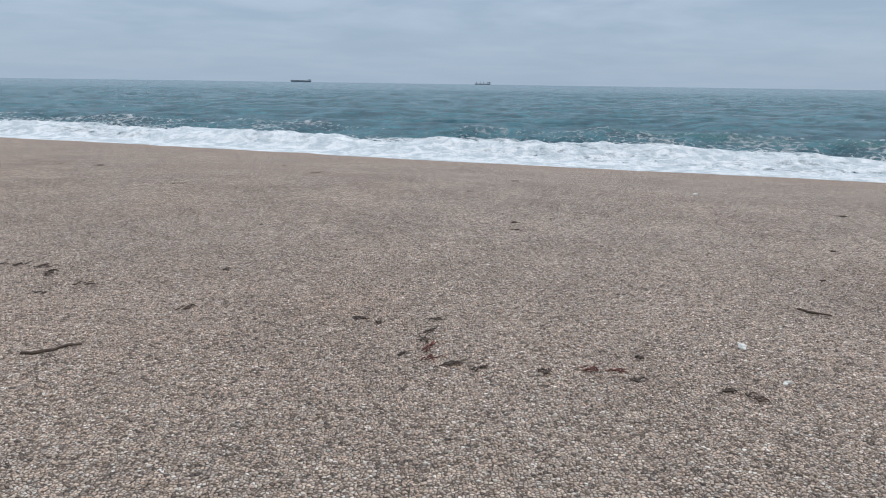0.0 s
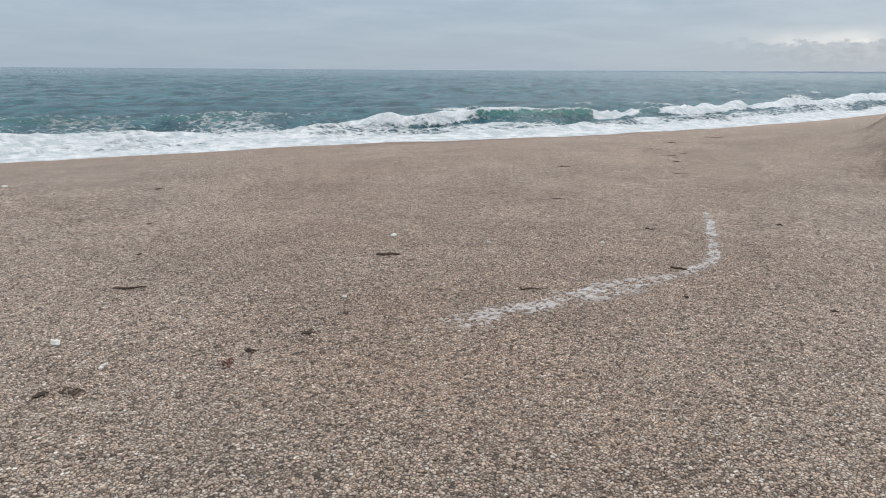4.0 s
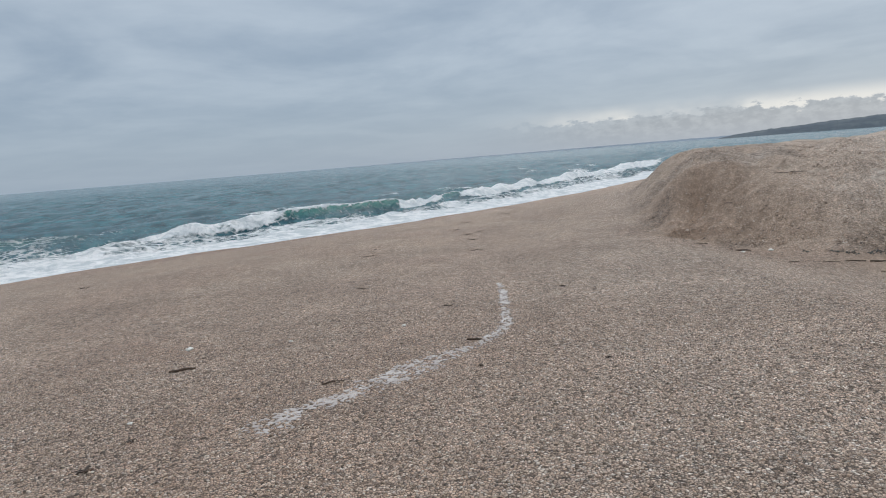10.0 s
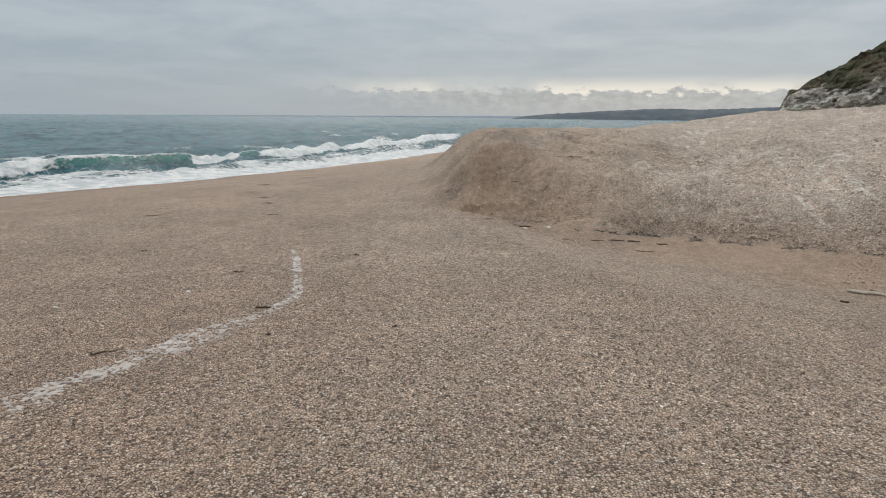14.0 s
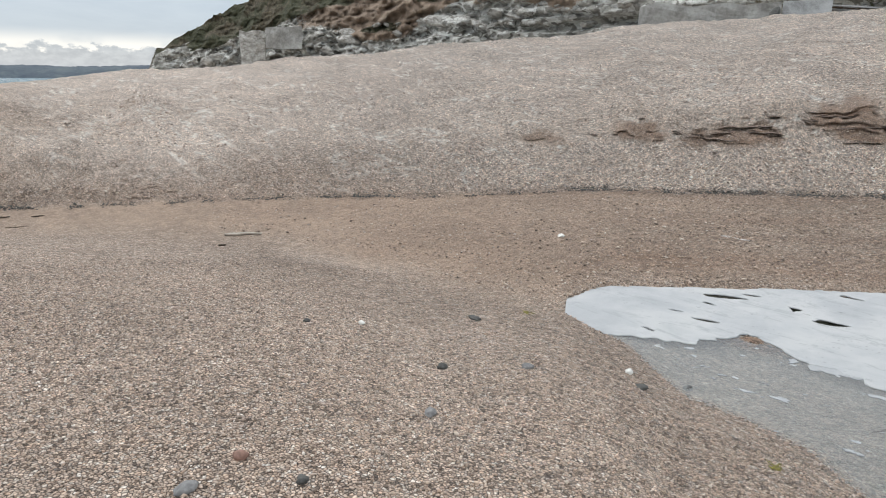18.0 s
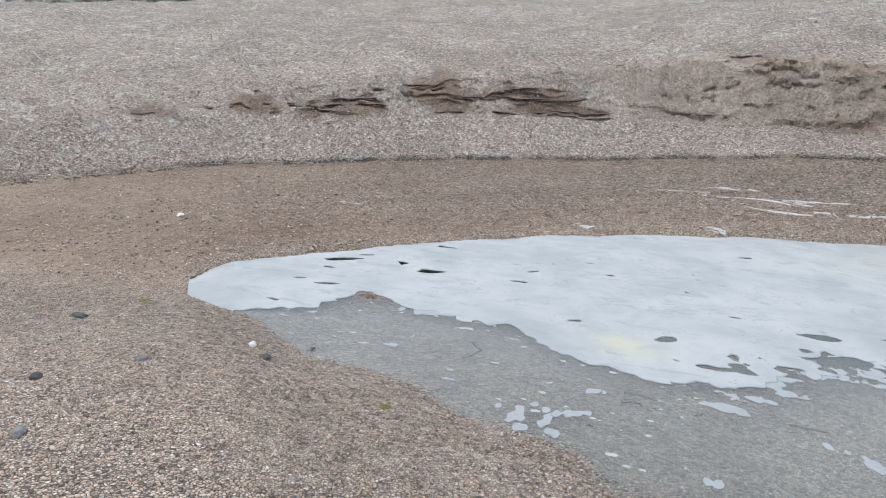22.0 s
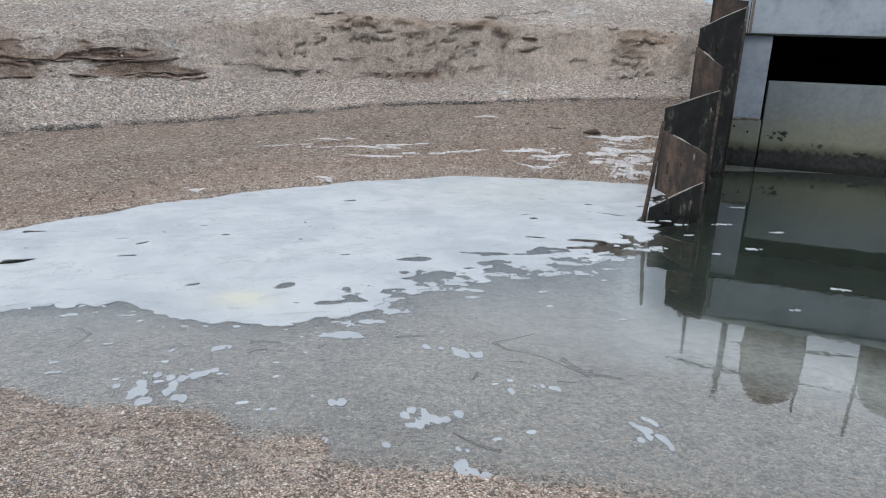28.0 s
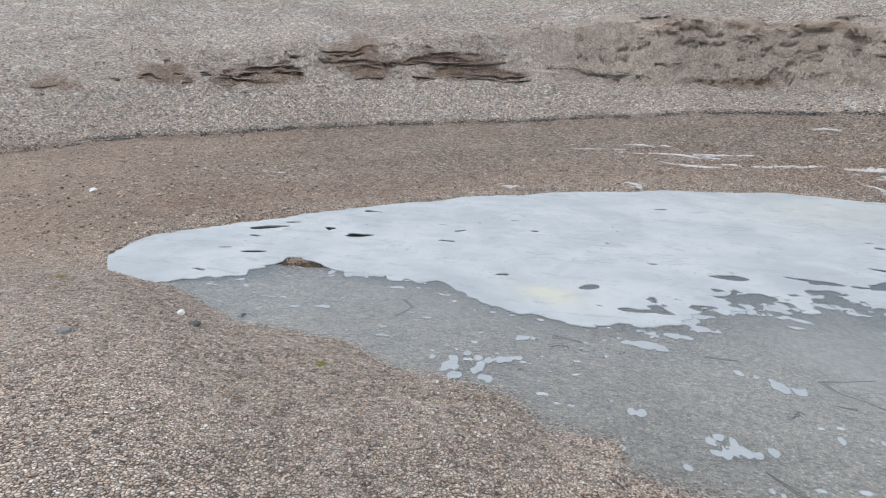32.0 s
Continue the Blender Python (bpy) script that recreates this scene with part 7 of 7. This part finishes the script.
DRY_FOAM = plain("dried_foam", [(0, (0.38, 0.34, 0.31)), (0.5, (0.48, 0.45, 0.43)), (1, (0.60, 0.575, 0.56))], 9, 0.85, 0.5, 90)
LINE_FOAM = plain("thin_dried_foam", [(0, (0.33, 0.29, 0.27)), (0.5, (0.42, 0.385, 0.365)), (1, (0.53, 0.50, 0.485))], 9, 0.85, 0.5, 90)
LINE_X = [3.42, 3.55, 3.83, 4.11, 4.38, 4.84, 5.11, 5.33, 5.68, 6.02, 6.64, 7.40, 7.9]
LINE_Y = [2.55, 2.49, 2.40, 2.23, 2.13, 1.94, 1.82, 1.72, 1.65, 1.64, 1.80, 2.04, 2.22]
LINE_W = [0.03, 0.14, 0.09, 0.10, 0.15, 0.15, 0.10, 0.04, 0.07, 0.055, 0.055, 0.05, 0.03]


def beach_line(X, Y):
    f = line_field(LINE_X, LINE_Y, LINE_W, X, Y)
    return 0.50 * np.clip(f, -1.2, 0.34) + 0.34 * fbm(X * 52, Y * 52, 3, 501) + 0.14 * fbm(X * 9, Y * 9, 3, 503) - 0.20


ground_sheet("foam_line", 3.1, 8.3, 1.35, 3.0, 0.009, beach_line, "curved line of dried white foam on the shingle", 0.004, LINE_FOAM)


def streaks(rows, seed):
    def fn(X, Y):
        f = np.full(X.shape, -1.0)
        for x, y, l, w in rows:
            tx, ty = -1.0, 0.05 + 0.14 * max(0.0, -x - 2.6)
            r = math.hypot(tx, ty)
            u, v = ((X - x) * tx + (Y - y) * ty) / r, ((X - x) * ty - (Y - y) * tx) / r
            f = np.maximum(f, 1 - np.sqrt((u / l) ** 2 + (v / w) ** 2))
        arc, D = np.arctan2(X, Y) * 10, np.hypot(X, Y)
        return 0.4 * f + 0.30 * fbm(arc * 5, D * 34, 4, seed) + 0.14 * fbm(X * 40, Y * 40, 2, seed + 1) - 0.16
    return fn


ground_sheet("foam_streaks", -5.0, 0.2, -11.6, -9.0, 0.014, streaks([(-1.25, -10.70, 0.34, 0.040), (-1.58, -10.39, 0.66, 0.055), (-1.8, -10.08, 0.52, 0.040), (-2.7, -10.12, 0.68, 0.035), (-2.25, -10.46, 0.54, 0.030), (-0.5, -10.53, 0.42, 0.028),
                                                                      (-3.74, -11.08, 0.36, 0.04), (-4.15, -9.86, 0.42, 0.07), (-4.2, -9.70, 0.46, 0.07), (-4.2, -9.53, 0.34, 0.06), (-1.04, -9.36, 0.16, 0.06)], 511),
             "streaks of dried white foam on the damp shingle strip")
ground_sheet("foam_wrack", -6.7, -4.3, -10.4, -8.4, 0.014, streaks([(-5.5, -9.66, 0.58, 0.10), (-5.4, -9.42, 0.5, 0.09), (-5.3, -9.22, 0.5, 0.10), (-5.2, -9.02, 0.42, 0.09), (-5.0, -9.5, 0.3, 0.05)], 513),
             "thin creamy foam wrack against the sheet piles")
make_twig(-4.76, -10.3, 0.46, across(-4.76, -10.3, 4), 77, 0.010)
ground_sheet("foam_streaks", 0.4, 4.4, -9.2, -7.9, 0.025, streaks([(3.5, -8.27, 0.22, 0.04), (0.6, -8.83, 0.14, 0.06)], 515), "thin streaks of dried foam beside the pool")

# ---- loose shingle where the camera stands: single grains ----


def make_grain_material():
    m, t, b = material("loose_grains")
    r = t.nodes.new("ShaderNodeNewGeometry").outputs["Random Per Island"]
    col = blend(t, 1.0, ramp(t, r, GRAINS), (0.84, 0.84, 0.84), "MULTIPLY")
    p = spot(t)
    col = blend(t, span(t, noise_of(t, p, 0.9, 4.0), 0.35, 0.65, 0.0, 0.25), col, (0.40, 0.32, 0.25))
    join(t, col, b.inputs["Base Color"])
    b.inputs["Roughness"].default_value = 0.7
    return m


def scatter_pieces(name, x, y, z, size, rng, label, flat=0.9, mat=None):
    """Many small rounded pieces as one mesh."""
    n = len(x)
    base = np.array([(1, 0, 0), (0, 1, 0), (-1, 0, 0), (0, -1, 0), (0, 0, 1), (0, 0, -1)], float)
    tri = np.array([(0, 1, 4), (1, 2, 4), (2, 3, 4), (3, 0, 4), (1, 0, 5), (2, 1, 5), (3, 2, 5), (0, 3, 5)])
    axes = np.stack([size * (1.25 + 0.3 * rng.rand(n)), size * (0.95 + 0.25 * rng.rand(n)), flat * size * (0.75 + 0.3 * rng.rand(n))], -1)
    v = base[None] * axes[:, None, :]
    tilt, spin = 0.3 * rng.randn(n), rng.rand(n) * 6.283
    ct, st, cs, ss = np.cos(tilt)[:, None], np.sin(tilt)[:, None], np.cos(spin)[:, None], np.sin(spin)[:, None]
    a, c = v[..., 0] * ct + v[..., 2] * st, -v[..., 0] * st + v[..., 2] * ct
    w = np.stack([a * cs - v[..., 1] * ss, a * ss + v[..., 1] * cs, c], -1)
    w += np.stack([x, y, z + 0.5 * size], -1)[:, None, :]
    tris = (tri[None] + (np.arange(n) * 6)[:, None, None]).reshape(-1, 3)
    me = tri_mesh(name, w.reshape(-1, 3), tris, mat or LOOSE)
    return tagged(put(name, me), label, "shingle", kind="stuff")


LOOSE = make_grain_material()


def make_grains():
    rng = np.random.RandomState(7)
    n = 120000
    d = 0.4 + 6.8 * rng.rand(n) ** 1.1
    bear = np.radians(-34 + 256 * rng.rand(n))
    x, y = d * np.sin(bear), d * np.cos(bear)
    z = land(x, y)[0]
    keep = z > POOL_Z - 0.03
    scatter_pieces("loose_shingle", x[keep], y[keep], z[keep], 0.0058 * np.exp(0.22 * rng.randn(keep.sum())), rng, "loose multicoloured flint grains strewn on the beach")
    # larger pebbles on the far strip and the foot of the bank
    n = 32000
    bear = 104 + 110 * rng.rand(n)
    far, foot = np.interp(bear, FAR_B, FAR_D), np.interp(bear, BASE_B, BASE_D)
    d = np.where(rng.rand(n) < 0.55, far + (foot - far) * rng.rand(n), foot + 1.3 * rng.rand(n) ** 1.3)
    x, y = d * np.sin(np.radians(bear)), d * np.cos(np.radians(bear))
    z = land(x, y)[0]
    keep = (z > POOL_Z) & (rng.rand(n) < np.interp(bear, [112, 150], [0.0, 1.0]))
    scatter_pieces("loose_pebbles", x[keep], y[keep], z[keep], 0.0105 * np.exp(0.28 * rng.randn(keep.sum())), rng, "loose rounded pebbles on the strip and the foot of the bank", 0.7)
    # stones lying proud on the bank
    n = 34000
    bear = 85.5 + 127 * rng.rand(n)
    d = np.interp(bear, BASE_B, BASE_D) + 0.2 + 8.5 * rng.rand(n) ** 1.3
    x, y = d * np.sin(np.radians(bear)), d * np.cos(np.radians(bear))
    z = land(x, y)[0]
    keep = (z > POOL_Z) & (y < 0.5) & (rng.rand(n) > 0.75 * scarp_patches(bear, z))
    scatter_pieces("bank_pebbles", x[keep], y[keep], z[keep] - 0.006, 0.0125 * np.exp(0.3 * rng.randn(keep.sum())), rng, "loose pale and brown pebbles lying on the shingle bank", 0.7)
    # the dark wrack left along the foot of the bank
    n = 9000
    bear = 97 + 116 * rng.rand(n)
    d = np.interp(bear, BASE_B, BASE_D) + 0.12 * fbm(bear * 0.4, bear * 0.0 + 3.3, 3, 21) - 0.03 + 0.05 * rng.randn(n)
    x, y = d * np.sin(np.radians(bear)), d * np.cos(np.radians(bear))
    z = land(x, y)[0]
    keep = vnoise(bear * 1.1, bear * 0, 75) + 0.9 * rng.rand(n) > np.interp(bear, [100, 130], [0.85, 0.3])
    scatter_pieces("tide_wrack", x[keep], y[keep], z[keep], 0.009 * np.exp(0.35 * rng.randn(keep.sum())), rng, "dark pebbles and weed scraps in a line at the foot of the bank", 0.6, DARK_STONE)


make_grains()
